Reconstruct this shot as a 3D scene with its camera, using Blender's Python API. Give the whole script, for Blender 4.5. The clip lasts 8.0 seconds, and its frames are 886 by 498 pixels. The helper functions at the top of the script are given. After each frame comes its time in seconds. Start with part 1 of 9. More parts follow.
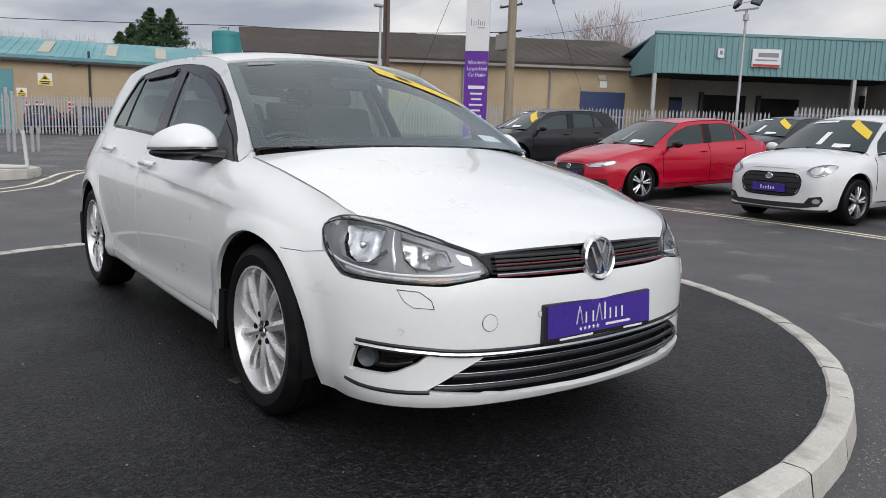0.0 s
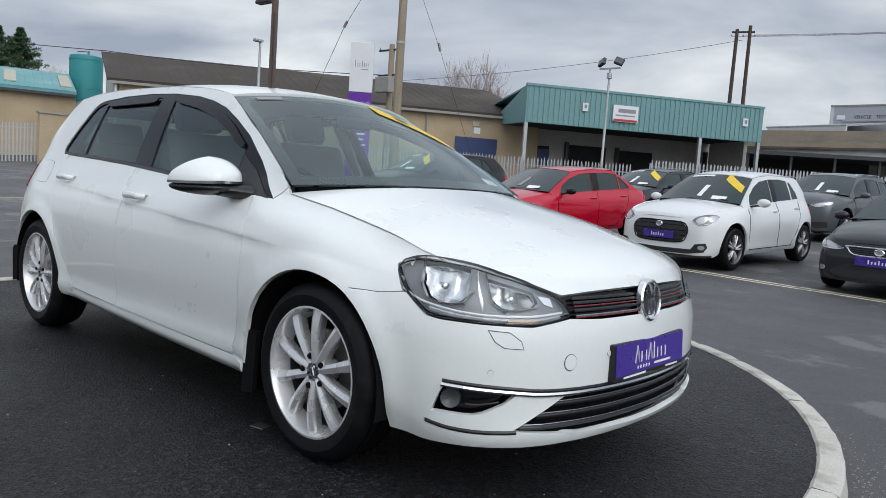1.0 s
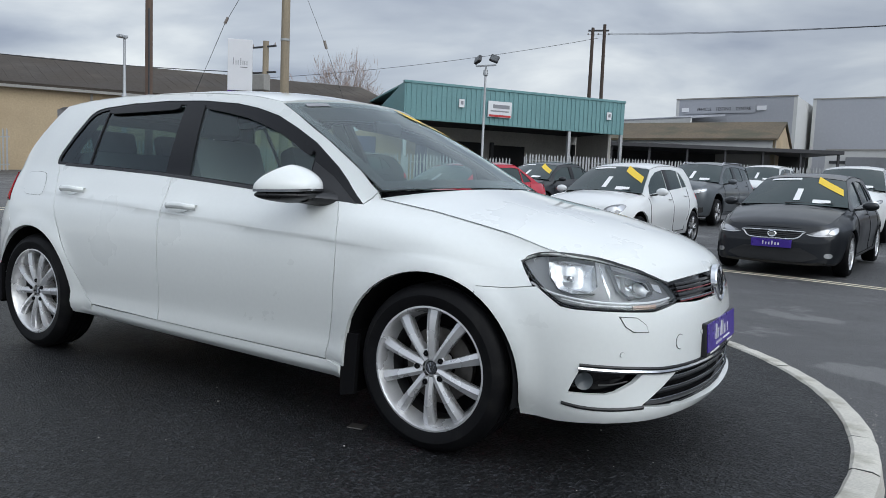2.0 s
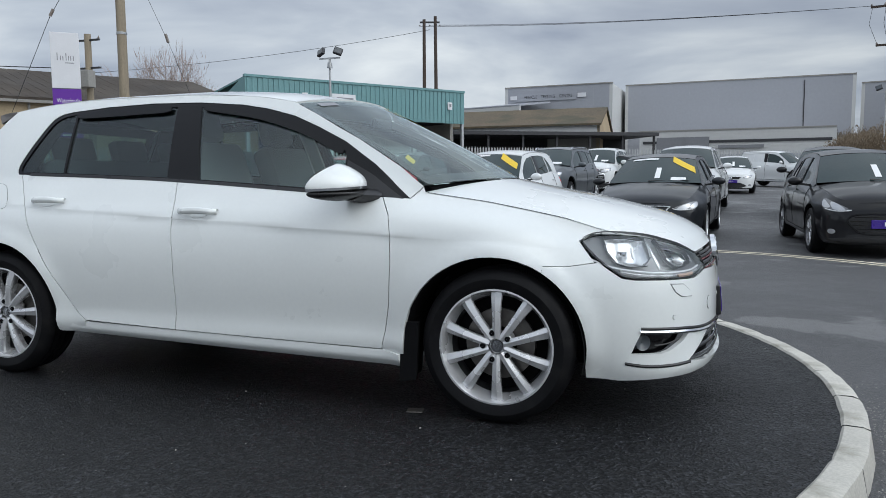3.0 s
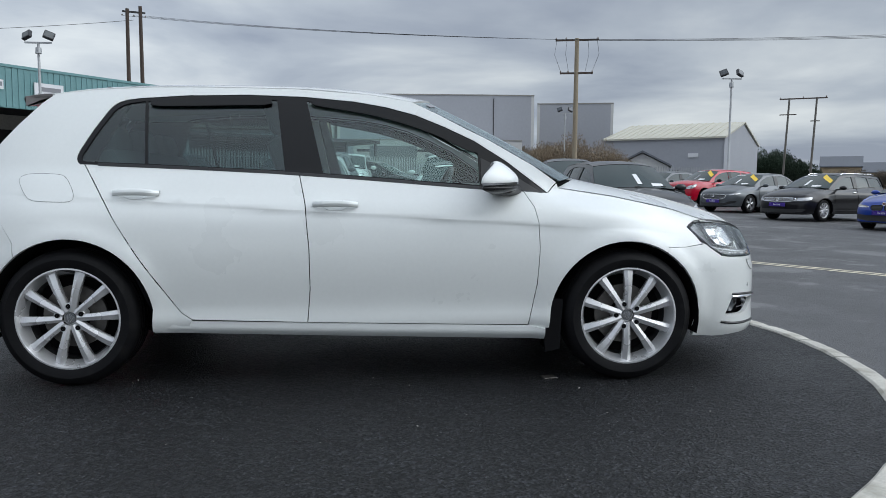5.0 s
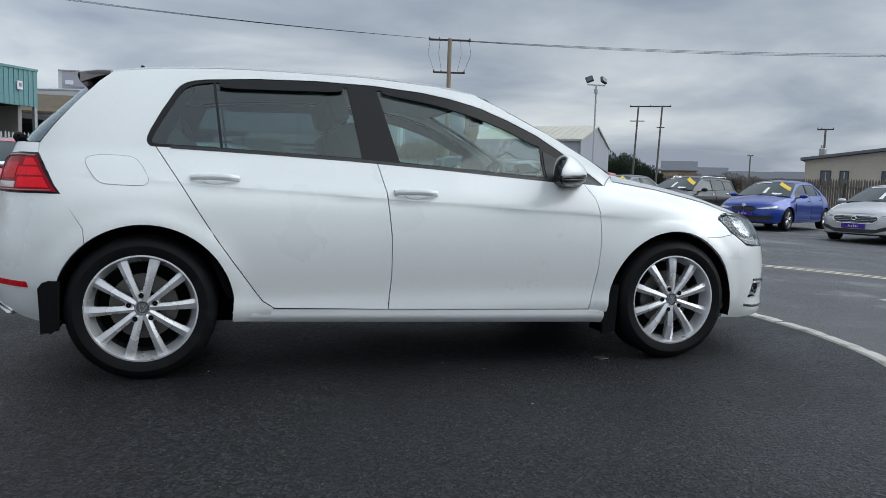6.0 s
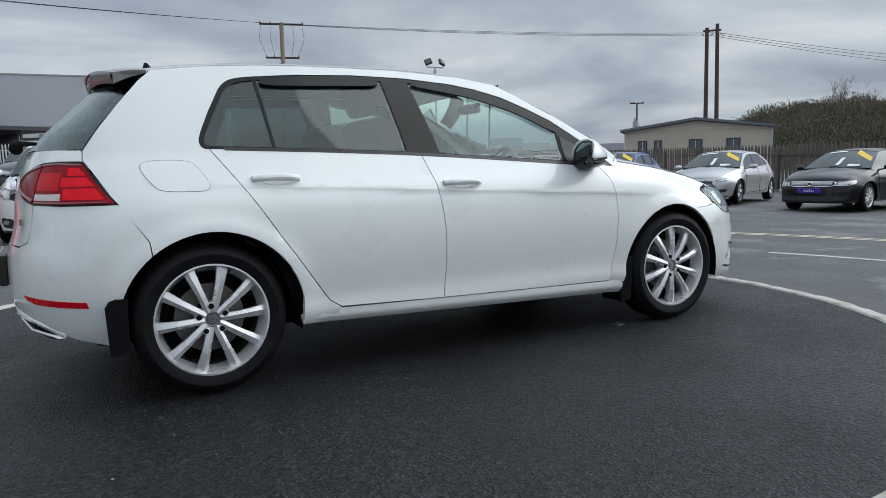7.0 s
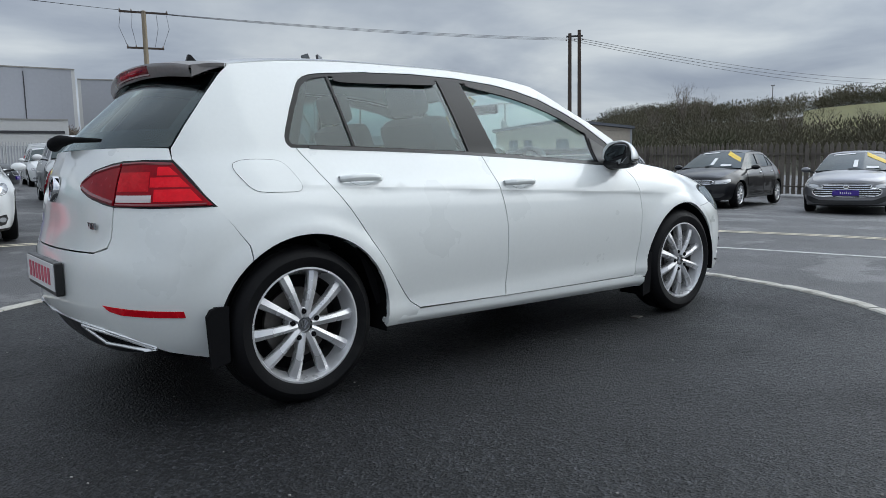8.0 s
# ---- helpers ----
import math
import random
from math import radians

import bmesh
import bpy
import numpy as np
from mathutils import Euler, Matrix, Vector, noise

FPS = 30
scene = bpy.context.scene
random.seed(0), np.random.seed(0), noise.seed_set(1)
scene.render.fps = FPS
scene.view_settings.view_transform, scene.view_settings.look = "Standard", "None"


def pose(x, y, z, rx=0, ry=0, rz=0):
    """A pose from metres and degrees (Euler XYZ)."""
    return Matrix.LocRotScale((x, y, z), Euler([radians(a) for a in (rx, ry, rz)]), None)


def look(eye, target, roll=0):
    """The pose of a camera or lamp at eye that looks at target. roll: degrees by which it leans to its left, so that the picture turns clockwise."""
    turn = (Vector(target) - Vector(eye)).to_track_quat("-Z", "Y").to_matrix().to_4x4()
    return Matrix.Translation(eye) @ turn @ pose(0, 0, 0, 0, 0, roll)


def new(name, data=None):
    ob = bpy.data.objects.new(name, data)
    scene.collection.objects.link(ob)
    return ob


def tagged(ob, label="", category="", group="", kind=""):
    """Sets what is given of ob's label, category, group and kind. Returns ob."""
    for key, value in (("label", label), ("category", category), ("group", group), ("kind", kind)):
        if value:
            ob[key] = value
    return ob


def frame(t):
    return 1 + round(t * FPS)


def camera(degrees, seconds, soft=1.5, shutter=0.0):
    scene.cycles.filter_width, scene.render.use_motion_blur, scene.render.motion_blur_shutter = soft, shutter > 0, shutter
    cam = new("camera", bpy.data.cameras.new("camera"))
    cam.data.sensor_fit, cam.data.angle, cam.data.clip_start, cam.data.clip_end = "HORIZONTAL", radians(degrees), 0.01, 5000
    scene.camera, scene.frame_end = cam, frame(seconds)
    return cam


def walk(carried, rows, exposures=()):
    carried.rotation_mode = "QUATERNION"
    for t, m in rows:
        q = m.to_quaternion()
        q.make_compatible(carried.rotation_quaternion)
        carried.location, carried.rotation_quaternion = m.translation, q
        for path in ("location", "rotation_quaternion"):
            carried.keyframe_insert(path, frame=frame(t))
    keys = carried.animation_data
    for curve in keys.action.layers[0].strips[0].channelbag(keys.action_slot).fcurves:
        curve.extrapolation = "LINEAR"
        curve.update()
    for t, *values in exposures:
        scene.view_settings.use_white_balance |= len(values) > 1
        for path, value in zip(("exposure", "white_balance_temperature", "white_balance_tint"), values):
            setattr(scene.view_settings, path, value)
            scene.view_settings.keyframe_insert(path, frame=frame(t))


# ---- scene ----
cam = camera(62.6, 8.0, soft=0.85)
PATH = [
    (0, (3.758, -1.91, 1.046), (2.191, -0.707, 0.733), 1.9),
    (0.3, (3.675, -2.067, 1.055), (2.178, -0.764, 0.807), 2.7),
    (0.5, (3.593, -2.167, 1.045), (2.162, -0.785, 0.838), 3.2),
    (0.8, (3.437, -2.331, 1.016), (2.090, -0.863, 0.845), 3.9),
    (1, (3.318, -2.446, 1.021), (1.989, -0.963, 0.835), 4.0),
    (1.3, (3.156, -2.650, 1.011), (1.863, -1.132, 0.856), 3.5),
    (1.5, (3.044, -2.811, 1.023), (1.823, -1.234, 0.873), 3.2),
    (1.7, (2.943, -2.955, 0.997), (1.797, -1.322, 0.846), 3.1),
    (2, (2.726, -3.096, 0.997), (1.683, -1.398, 0.821), 2.3),
    (2.2, (2.594, -3.191, 0.996), (1.648, -1.439, 0.812), 1.6),
    (3.3, (1.786, -3.79, 0.98), (1.218, -1.882, 0.788), 0.5),
    (3.5, (1.6, -3.889, 0.977), (1.083, -1.966, 0.789), 1.7),
    (3.8, (1.321, -4.036, 0.973), (0.918, -2.083, 0.818), 2.4),
    (4, (1.139, -4.089, 0.956), (0.821, -2.121, 0.792), 2.6),
    (4.2, (0.953, -4.128, 0.95), (0.717, -2.149, 0.786), 2.0),
    (5.3, (-0.146, -4.289, 0.93), (0.116, -2.316, 0.735), 0.4),
    (5.5, (-0.343, -4.261, 0.893), (-0.023, -2.298, 0.684), 0.7),
    (5.8, (-0.693, -4.242, 0.898), (-0.237, -2.302, 0.729), 1.9),
    (6, (-0.889, -4.222, 0.896), (-0.358, -2.302, 0.717), 1.6),
    (6.3, (-1.189, -4.140, 0.894), (-0.557, -2.251, 0.706), 0.0),
    (6.5, (-1.378, -4.096, 0.897), (-0.647, -2.246, 0.68), -1.2),
    (6.8, (-1.709, -3.995, 0.918), (-0.843, -2.205, 0.708), -1.3),
    (7, (-1.881, -3.937, 0.921), (-0.936, -2.188, 0.699), -1.5),
    (7.3, (-2.125, -3.800, 0.926), (-1.086, -2.106, 0.699), -1.5),
    (7.5, (-2.28, -3.686, 0.927), (-1.19, -2.024, 0.699), -1.6),
    (7.8, (-2.551, -3.540, 0.946), (-1.364, -1.946, 0.725), -1.2),
    (8, (-2.683, -3.428, 0.953), (-1.433, -1.885, 0.717), -1.2),
]
walk(cam, [(t, look(eye, target, roll)) for t, eye, target, roll in PATH],
     [(0.0, 0.0, 6750, 11), (0.7, 0.0, 6500, 8), (1.5, 0.0, 6300, 6), (8.0, 0.0, 6230, 5)])

# ---- world and light ----
SUN_AZ, SUN_EL = 112.0, 38.0     # degrees clockwise from +y, and above the horizon
world = bpy.data.worlds.new("overcast_sky")
scene.world = world
world.use_nodes = True


def build_sky(nt):
    n, l = nt.nodes, nt.links
    n.clear()
    out = n.new("ShaderNodeOutputWorld")
    sky = n.new("ShaderNodeTexSky")
    sky.sky_type, sky.sun_disc = "NISHITA", False
    sky.sun_elevation, sky.sun_rotation = radians(SUN_EL), radians(SUN_AZ)
    tc = n.new("ShaderNodeTexCoord")
    sep = n.new("ShaderNodeSeparateXYZ")
    l.new(tc.outputs["Generated"], sep.inputs[0])
    # the cloud deck: directions flattened on to a level sheet
    add = n.new("ShaderNodeMath")
    add.operation = "ADD"
    l.new(sep.outputs["Z"], add.inputs[0])
    add.inputs[1].default_value = 0.16
    mx = n.new("ShaderNodeMath")
    mx.operation = "MAXIMUM"
    l.new(add.outputs[0], mx.inputs[0])
    mx.inputs[1].default_value = 0.05
    div = n.new("ShaderNodeVectorMath")
    div.operation = "DIVIDE"
    l.new(tc.outputs["Generated"], div.inputs[0])
    comb = n.new("ShaderNodeCombineXYZ")
    for k in range(3):
        l.new(mx.outputs[0], comb.inputs[k])
    l.new(comb.outputs[0], div.inputs[1])
    flat = n.new("ShaderNodeMapping")
    flat.inputs["Scale"].default_value = (1, 1, 0.15)
    l.new(div.outputs[0], flat.inputs[0])
    big = n.new("ShaderNodeTexNoise")
    big.inputs["Scale"].default_value, big.inputs["Detail"].default_value = 0.85, 7
    big.inputs["Roughness"].default_value, big.inputs["Distortion"].default_value = 0.5, 0.35
    l.new(flat.outputs[0], big.inputs["Vector"])
    ramp = n.new("ShaderNodeValToRGB")
    e = ramp.color_ramp.elements
    e[0].position, e[0].color = 0.35, (0.35, 0.38, 0.47, 1)
    e[1].position, e[1].color = 0.68, (0.86, 0.87, 0.89, 1)
    mid = ramp.color_ramp.elements.new(0.5)
    mid.color = (0.54, 0.57, 0.64, 1)
    l.new(big.outputs["Fac"], ramp.inputs[0])
    # brighter overhead, as under any cloudy sky
    lift = n.new("ShaderNodeMapRange")
    l.new(sep.outputs["Z"], lift.inputs[0])
    lift.inputs[1].default_value, lift.inputs[2].default_value = 0.22, 0.85
    lift.inputs[3].default_value, lift.inputs[4].default_value = 1.0, SKY_TOP
    mul = n.new("ShaderNodeVectorMath")
    mul.operation = "SCALE"
    l.new(ramp.outputs[0], mul.inputs[0])
    l.new(lift.outputs[0], mul.inputs["Scale"])
    # thinner, brighter cloud on the sun's side
    near = n.new("ShaderNodeVectorMath")
    near.operation = "DOT_PRODUCT"
    l.new(tc.outputs["Generated"], near.inputs[0])
    near.inputs[1].default_value = (0.76, 0.02, 0.65)
    glow = n.new("ShaderNodeMapRange")
    glow.interpolation_type = "SMOOTHSTEP"
    l.new(near.outputs["Value"], glow.inputs[0])
    for k, v in enumerate((0.80, 1.0, 1.0, 2.7)):
        glow.inputs[k + 1].default_value = v
    thin = n.new("ShaderNodeVectorMath")
    thin.operation = "SCALE"
    l.new(mul.outputs[0], thin.inputs[0])
    l.new(glow.outputs[0], thin.inputs["Scale"])
    # heavier cloud over the north-east
    far = n.new("ShaderNodeVectorMath")
    far.operation = "DOT_PRODUCT"
    l.new(tc.outputs["Generated"], far.inputs[0])
    far.inputs[1].default_value = (0.58, 0.80, 0.12)
    heavy = n.new("ShaderNodeMapRange")
    heavy.interpolation_type = "SMOOTHSTEP"
    l.new(far.outputs["Value"], heavy.inputs[0])
    for k, v in enumerate((0.55, 1.0, 1.0, 0.84)):
        heavy.inputs[k + 1].default_value = v
    deck = n.new("ShaderNodeVectorMath")
    deck.operation = "SCALE"
    l.new(thin.outputs[0], deck.inputs[0])
    l.new(heavy.outputs[0], deck.inputs["Scale"])
    clear = n.new("ShaderNodeBackground")
    clear.inputs["Strength"].default_value = 0.07
    l.new(sky.outputs[0], clear.inputs["Color"])
    cloud = n.new("ShaderNodeBackground")
    cloud.inputs["Strength"].default_value = SKY_STRENGTH
    l.new(deck.outputs[0], cloud.inputs["Color"])
    mix = n.new("ShaderNodeMixShader")
    mix.inputs[0].default_value = 0.9
    l.new(clear.outputs[0], mix.inputs[1])
    l.new(cloud.outputs[0], mix.inputs[2])
    l.new(mix.outputs[0], out.inputs[0])


SKY_STRENGTH, SKY_TOP = 1.04, 1.75
build_sky(world.node_tree)
sun = new("sun", bpy.data.lights.new("sun", "SUN"))
sun.data.energy, sun.data.angle, sun.data.color = 0.92, radians(60), (1.0, 0.97, 0.93)
sa, se = radians(SUN_AZ), radians(SUN_EL)
sun.matrix_world = look((60 * math.sin(sa) * math.cos(se), 60 * math.cos(sa) * math.cos(se), 60 * math.sin(se)), (0, 0, 0))
scene.view_settings.exposure = 0.0

# ---- materials ----
def surface(name, base, rough=0.6, metal=0.0, vary=0.15, scale=4.0, fine=40.0, bump=0.1, depth=0.004, coat=0.0,
            stain=None, stain_scale=0.6, stain_at=(0.5, 0.65), grain=(1, 1, 1), spec=0.5, piece=0.0, rough_vary=0.1):
    """A surface with grain at two scales, stains of its own and fine relief."""
    m = bpy.data.materials.new(name)
    m.use_nodes = True
    n, l = m.node_tree.nodes, m.node_tree.links
    bsdf = n["Principled BSDF"]
    tc = n.new("ShaderNodeTexCoord")
    mp = n.new("ShaderNodeMapping")
    mp.inputs["Scale"].default_value = grain
    l.new(tc.outputs["Object"], mp.inputs[0])

    def tex(s, detail):
        t = n.new("ShaderNodeTexNoise")
        t.inputs["Scale"].default_value, t.inputs["Detail"].default_value = s, detail
        l.new(mp.outputs[0], t.inputs["Vector"])
        return t

    coarse, small = tex(scale, 5), tex(fine, 3)
    mixv = n.new("ShaderNodeMath")
    mixv.operation = "ADD"
    l.new(coarse.outputs["Fac"], mixv.inputs[0])
    l.new(small.outputs["Fac"], mixv.inputs[1])
    rng = n.new("ShaderNodeMapRange")
    l.new(mixv.outputs[0], rng.inputs[0])
    rng.inputs[1].default_value, rng.inputs[2].default_value = 0.6, 1.4
    rng.inputs[3].default_value, rng.inputs[4].default_value = 1 - vary, 1 + vary
    col = n.new("ShaderNodeVectorMath")
    col.operation = "SCALE"
    col.inputs[0].default_value = base
    l.new(rng.outputs[0], col.inputs["Scale"])
    last = col.outputs[0]
    if stain:
        st = tex(stain_scale, 6)
        sr = n.new("ShaderNodeMapRange")
        l.new(st.outputs["Fac"], sr.inputs[0])
        sr.inputs[1].default_value, sr.inputs[2].default_value = stain_at
        mx = n.new("ShaderNodeMix")
        mx.data_type = "RGBA"
        l.new(sr.outputs[0], mx.inputs["Factor"])
        l.new(last, mx.inputs["A"])
        mx.inputs["B"].default_value = (*stain, 1)
        last = mx.outputs["Result"]
    if piece:
        oi = n.new("ShaderNodeObjectInfo")
        pr = n.new("ShaderNodeMapRange")
        l.new(oi.outputs["Random"], pr.inputs[0])
        pr.inputs[3].default_value, pr.inputs[4].default_value = 1 - piece, 1 + piece
        pc = n.new("ShaderNodeVectorMath")
        pc.operation = "SCALE"
        l.new(last, pc.inputs[0])
        l.new(pr.outputs[0], pc.inputs["Scale"])
        last = pc.outputs[0]
    l.new(last, bsdf.inputs["Base Color"])
    rr = n.new("ShaderNodeMapRange")
    l.new(coarse.outputs["Fac"], rr.inputs[0])
    rr.inputs[1].default_value, rr.inputs[2].default_value = 0.3, 0.7
    rr.inputs[3].default_value = max(0.02, rough - rough_vary)
    rr.inputs[4].default_value = min(1.0, rough + rough_vary)
    l.new(rr.outputs[0], bsdf.inputs["Roughness"])
    bsdf.inputs["Metallic"].default_value = metal
    bsdf.inputs["Specular IOR Level"].default_value = spec
    if coat:
        bsdf.inputs["Coat Weight"].default_value = coat
        bsdf.inputs["Coat Roughness"].default_value = 0.03
    if bump:
        b = n.new("ShaderNodeBump")
        b.inputs["Strength"].default_value, b.inputs["Distance"].default_value = bump, depth
        l.new(small.outputs["Fac"], b.inputs["Height"])
        l.new(b.outputs[0], bsdf.inputs["Normal"])
    return m


def paint(name, base, metal=0.0, rough=0.35, flake=0.0):
    """Car paint under clear lacquer, with a little dust."""
    m = surface(name, base, rough, metal, 0.02 + flake, 3, 900 if flake else 60, 0, 0.0005, coat=1.0, rough_vary=0.04)
    return m


def glass(name, tint, rough=0.0, alpha=1.0, ior=1.45):
    """Real thin glass: a tinted clear pane with its mirror gloss."""
    m = bpy.data.materials.new(name)
    m.use_nodes = True
    n, l = m.node_tree.nodes, m.node_tree.links
    n.remove(n["Principled BSDF"])
    lean = n.new("ShaderNodeLayerWeight")
    lean.inputs["Blend"].default_value = 0.5
    fifth = n.new("ShaderNodeMath")
    fifth.operation = "POWER"
    fifth.inputs[1].default_value = 5.0
    l.new(lean.outputs["Facing"], fifth.inputs[0])
    fres = n.new("ShaderNodeMapRange")
    fres.inputs["To Min"].default_value = ((ior - 1) / (ior + 1)) ** 2
    l.new(fifth.outputs[0], fres.inputs["Value"])
    clear = n.new("ShaderNodeBsdfTransparent")
    clear.inputs["Color"].default_value = (*tint, 1)
    gloss = n.new("ShaderNodeBsdfGlossy")
    gloss.inputs["Roughness"].default_value = rough
    gloss.inputs["Color"].default_value = (0.88, 0.96, 0.97, 1)
    mix = n.new("ShaderNodeMixShader")
    l.new(fres.outputs[0], mix.inputs[0])
    l.new(clear.outputs[0], mix.inputs[1])
    l.new(gloss.outputs[0], mix.inputs[2])
    l.new(mix.outputs[0], n["Material Output"].inputs[0])
    return m


def asphalt(name, dark, pale, rough, spec, patches=False, glint=0.0):
    """Rolled asphalt: dark binder, paler stones a few millimetres across, and pits."""
    m = bpy.data.materials.new(name)
    m.use_nodes = True
    n, l = m.node_tree.nodes, m.node_tree.links
    b = n["Principled BSDF"]
    tc = n.new("ShaderNodeTexCoord")

    def noise_at(scale, detail, r=0.6):
        t = n.new("ShaderNodeTexNoise")
        t.inputs["Scale"].default_value, t.inputs["Detail"].default_value, t.inputs["Roughness"].default_value = scale, detail, r
        l.new(tc.outputs["Object"], t.inputs["Vector"])
        return t

    def ranged(sock, a, c, lo, hi):
        r = n.new("ShaderNodeMapRange")
        l.new(sock, r.inputs[0])
        for i, v in enumerate((a, c, lo, hi)):
            r.inputs[i + 1].default_value = v
        return r.outputs[0]

    def product(p, q):
        k = n.new("ShaderNodeMath")
        k.operation = "MULTIPLY"
        l.new(p, k.inputs[0])
        l.new(q, k.inputs[1])
        return k.outputs[0]
    vor = n.new("ShaderNodeTexVoronoi")
    vor.inputs["Scale"].default_value = 105
    l.new(tc.outputs["Object"], vor.inputs["Vector"])
    cell = n.new("ShaderNodeSeparateColor")
    l.new(vor.outputs["Color"], cell.inputs[0])
    stones = ranged(cell.outputs[0], 0.68, 1.0, 0.0, 1.0)
    wide = ranged(noise_at(1.1, 5).outputs["Fac"], 0.35, 0.65, 0.35, 1.0)
    mid = ranged(noise_at(14, 4).outputs["Fac"], 0.3, 0.7, 0.4, 1.0)
    amount = product(product(stones, wide), mid)
    mix = n.new("ShaderNodeMix")
    mix.data_type = "RGBA"
    l.new(amount, mix.inputs["Factor"])
    mix.inputs["A"].default_value, mix.inputs["B"].default_value = (*dark, 1), (*pale, 1)
    last = mix.outputs["Result"]
    if patches:
        worn = ranged(noise_at(0.7, 6, 0.6).outputs["Fac"], 0.575, 0.605, 0.0, 0.5)
        mp2 = n.new("ShaderNodeMix")
        mp2.data_type = "RGBA"
        l.new(worn, mp2.inputs["Factor"])
        l.new(last, mp2.inputs["A"])
        mp2.inputs["B"].default_value = (0.21, 0.208, 0.204, 1)
        last = mp2.outputs["Result"]
    l.new(last, b.inputs["Base Color"])
    l.new(ranged(noise_at(0.8, 4).outputs["Fac"], 0.3, 0.7, rough - 0.12, rough + 0.1), b.inputs["Roughness"])
    b.inputs["Specular IOR Level"].default_value = spec
    if glint:
        facets = ranged(cell.outputs[1], 0.45, 0.95, spec, glint)
        l.new(facets, b.inputs["Specular IOR Level"])
    bump = n.new("ShaderNodeBump")
    bump.inputs["Strength"].default_value, bump.inputs["Distance"].default_value = 0.8, 0.006
    l.new(vor.outputs["Distance"], bump.inputs["Height"])
    bump2 = n.new("ShaderNodeBump")
    bump2.inputs["Strength"].default_value, bump2.inputs["Distance"].default_value = 0.9, 0.012
    l.new(noise_at(34, 5, 0.7).outputs["Fac"], bump2.inputs["Height"])
    l.new(bump.outputs[0], bump2.inputs["Normal"])
    l.new(bump2.outputs[0], b.inputs["Normal"])
    return m


M = {}
M["asphalt_new"] = asphalt("new_asphalt", (0.0016, 0.0018, 0.0024), (0.062, 0.065, 0.074), 0.54, 0.3, glint=0.62)
M["asphalt_old"] = asphalt("old_asphalt", (0.060, 0.0595, 0.061), (0.155, 0.155, 0.157), 0.57, 0.65, patches=True)
M["kerb"] = surface("kerb_concrete", (0.5, 0.48, 0.43), 0.85, 0, 0.22, 6, 90, 0.5, 0.004, stain=(0.3, 0.285, 0.24), stain_scale=5, stain_at=(0.55, 0.7), piece=0.08)
M["line_white"] = surface("worn_white_line", (0.5, 0.5, 0.48), 0.8, 0, 0.3, 5, 60, 0.3, 0.003, stain=(0.2, 0.2, 0.2), stain_scale=7, stain_at=(0.58, 0.72))
M["line_yellow"] = surface("worn_yellow_line", (0.68, 0.61, 0.47), 0.8, 0, 0.3, 5, 60, 0.3, 0.003, stain=(0.2, 0.18, 0.15), stain_scale=6, stain_at=(0.58, 0.72))
M["tan_wall"] = surface("tan_render", (0.46, 0.36, 0.235), 0.9, 0, 0.15, 0.5, 12, 0.2, 0.01, stain=(0.35, 0.265, 0.17), stain_scale=0.35, stain_at=(0.5, 0.75))
M["teal_sheet"] = surface("teal_sheeting", (0.10, 0.29, 0.31), 0.5, 0.0, 0.12, 0.6, 8, 0.1, 0.004, stain=(0.15, 0.33, 0.34), stain_scale=0.5)
M["teal_shed"] = surface("shed_teal_sheeting", (0.15, 0.295, 0.305), 0.5, 0.0, 0.1, 0.6, 8, 0.1, 0.004)
M["brown_roof"] = surface("brown_asbestos_roof", (0.050, 0.040, 0.032), 0.9, 0, 0.3, 0.4, 6, 0.4, 0.02, stain=(0.075, 0.062, 0.05), stain_scale=0.3)
M["shed_block"] = surface("dim_block_wall", (0.40, 0.385, 0.35), 0.9, 0, 0.2, 0.7, 12, 0.2)
M["mossy_roof"] = surface("mossy_roof_sheets", (0.115, 0.09, 0.06), 0.95, 0, 0.35, 0.5, 6, 0.4, 0.02, stain=(0.075, 0.07, 0.045), stain_scale=0.4)
M["teal_tank"] = surface("teal_tank_paint", (0.03, 0.24, 0.25), 0.5, 0, 0.12, 1, 10, 0.1)
M["skylight"] = surface("roof_light_sheet", (0.42, 0.40, 0.32), 0.6, 0, 0.2, 1, 8, 0.1)
M["galv"] = surface("galvanised_steel", (0.42, 0.43, 0.44), 0.5, 0.5, 0.2, 3, 30, 0.1)
M["brown_fence"] = surface("weathered_fence", (0.12, 0.105, 0.09), 0.8, 0, 0.3, 2, 20, 0.3, 0.003, piece=0.15)
M["wood_pole"] = surface("weathered_pole_wood", (0.30, 0.25, 0.18), 0.9, 0, 0.3, 3, 40, 0.5, 0.004, grain=(4, 4, 0.3))
M["dark_pole"] = surface("creosoted_pole_wood", (0.075, 0.055, 0.045), 0.9, 0, 0.3, 3, 40, 0.5, 0.004, grain=(4, 4, 0.3))
M["grey_clad"] = surface("grey_cladding", (0.37, 0.38, 0.415), 0.55, 0.0, 0.05, 0.2, 3, 0.05)
M["pale_clad"] = surface("pale_cladding", (0.56, 0.56, 0.55), 0.55, 0.0, 0.05, 0.2, 3, 0.05)
M["cream_clad"] = surface("cream_cladding", (0.52, 0.5, 0.42), 0.6, 0.0, 0.08, 0.3, 3, 0.05)
M["cabin_wall"] = surface("cabin_render", (0.50, 0.445, 0.37), 0.85, 0.0, 0.12, 0.5, 6, 0.1)
M["cabin_roof"] = surface("cabin_roof_felt", (0.14, 0.15, 0.17), 0.85, 0.0, 0.15, 0.5, 6, 0.1)
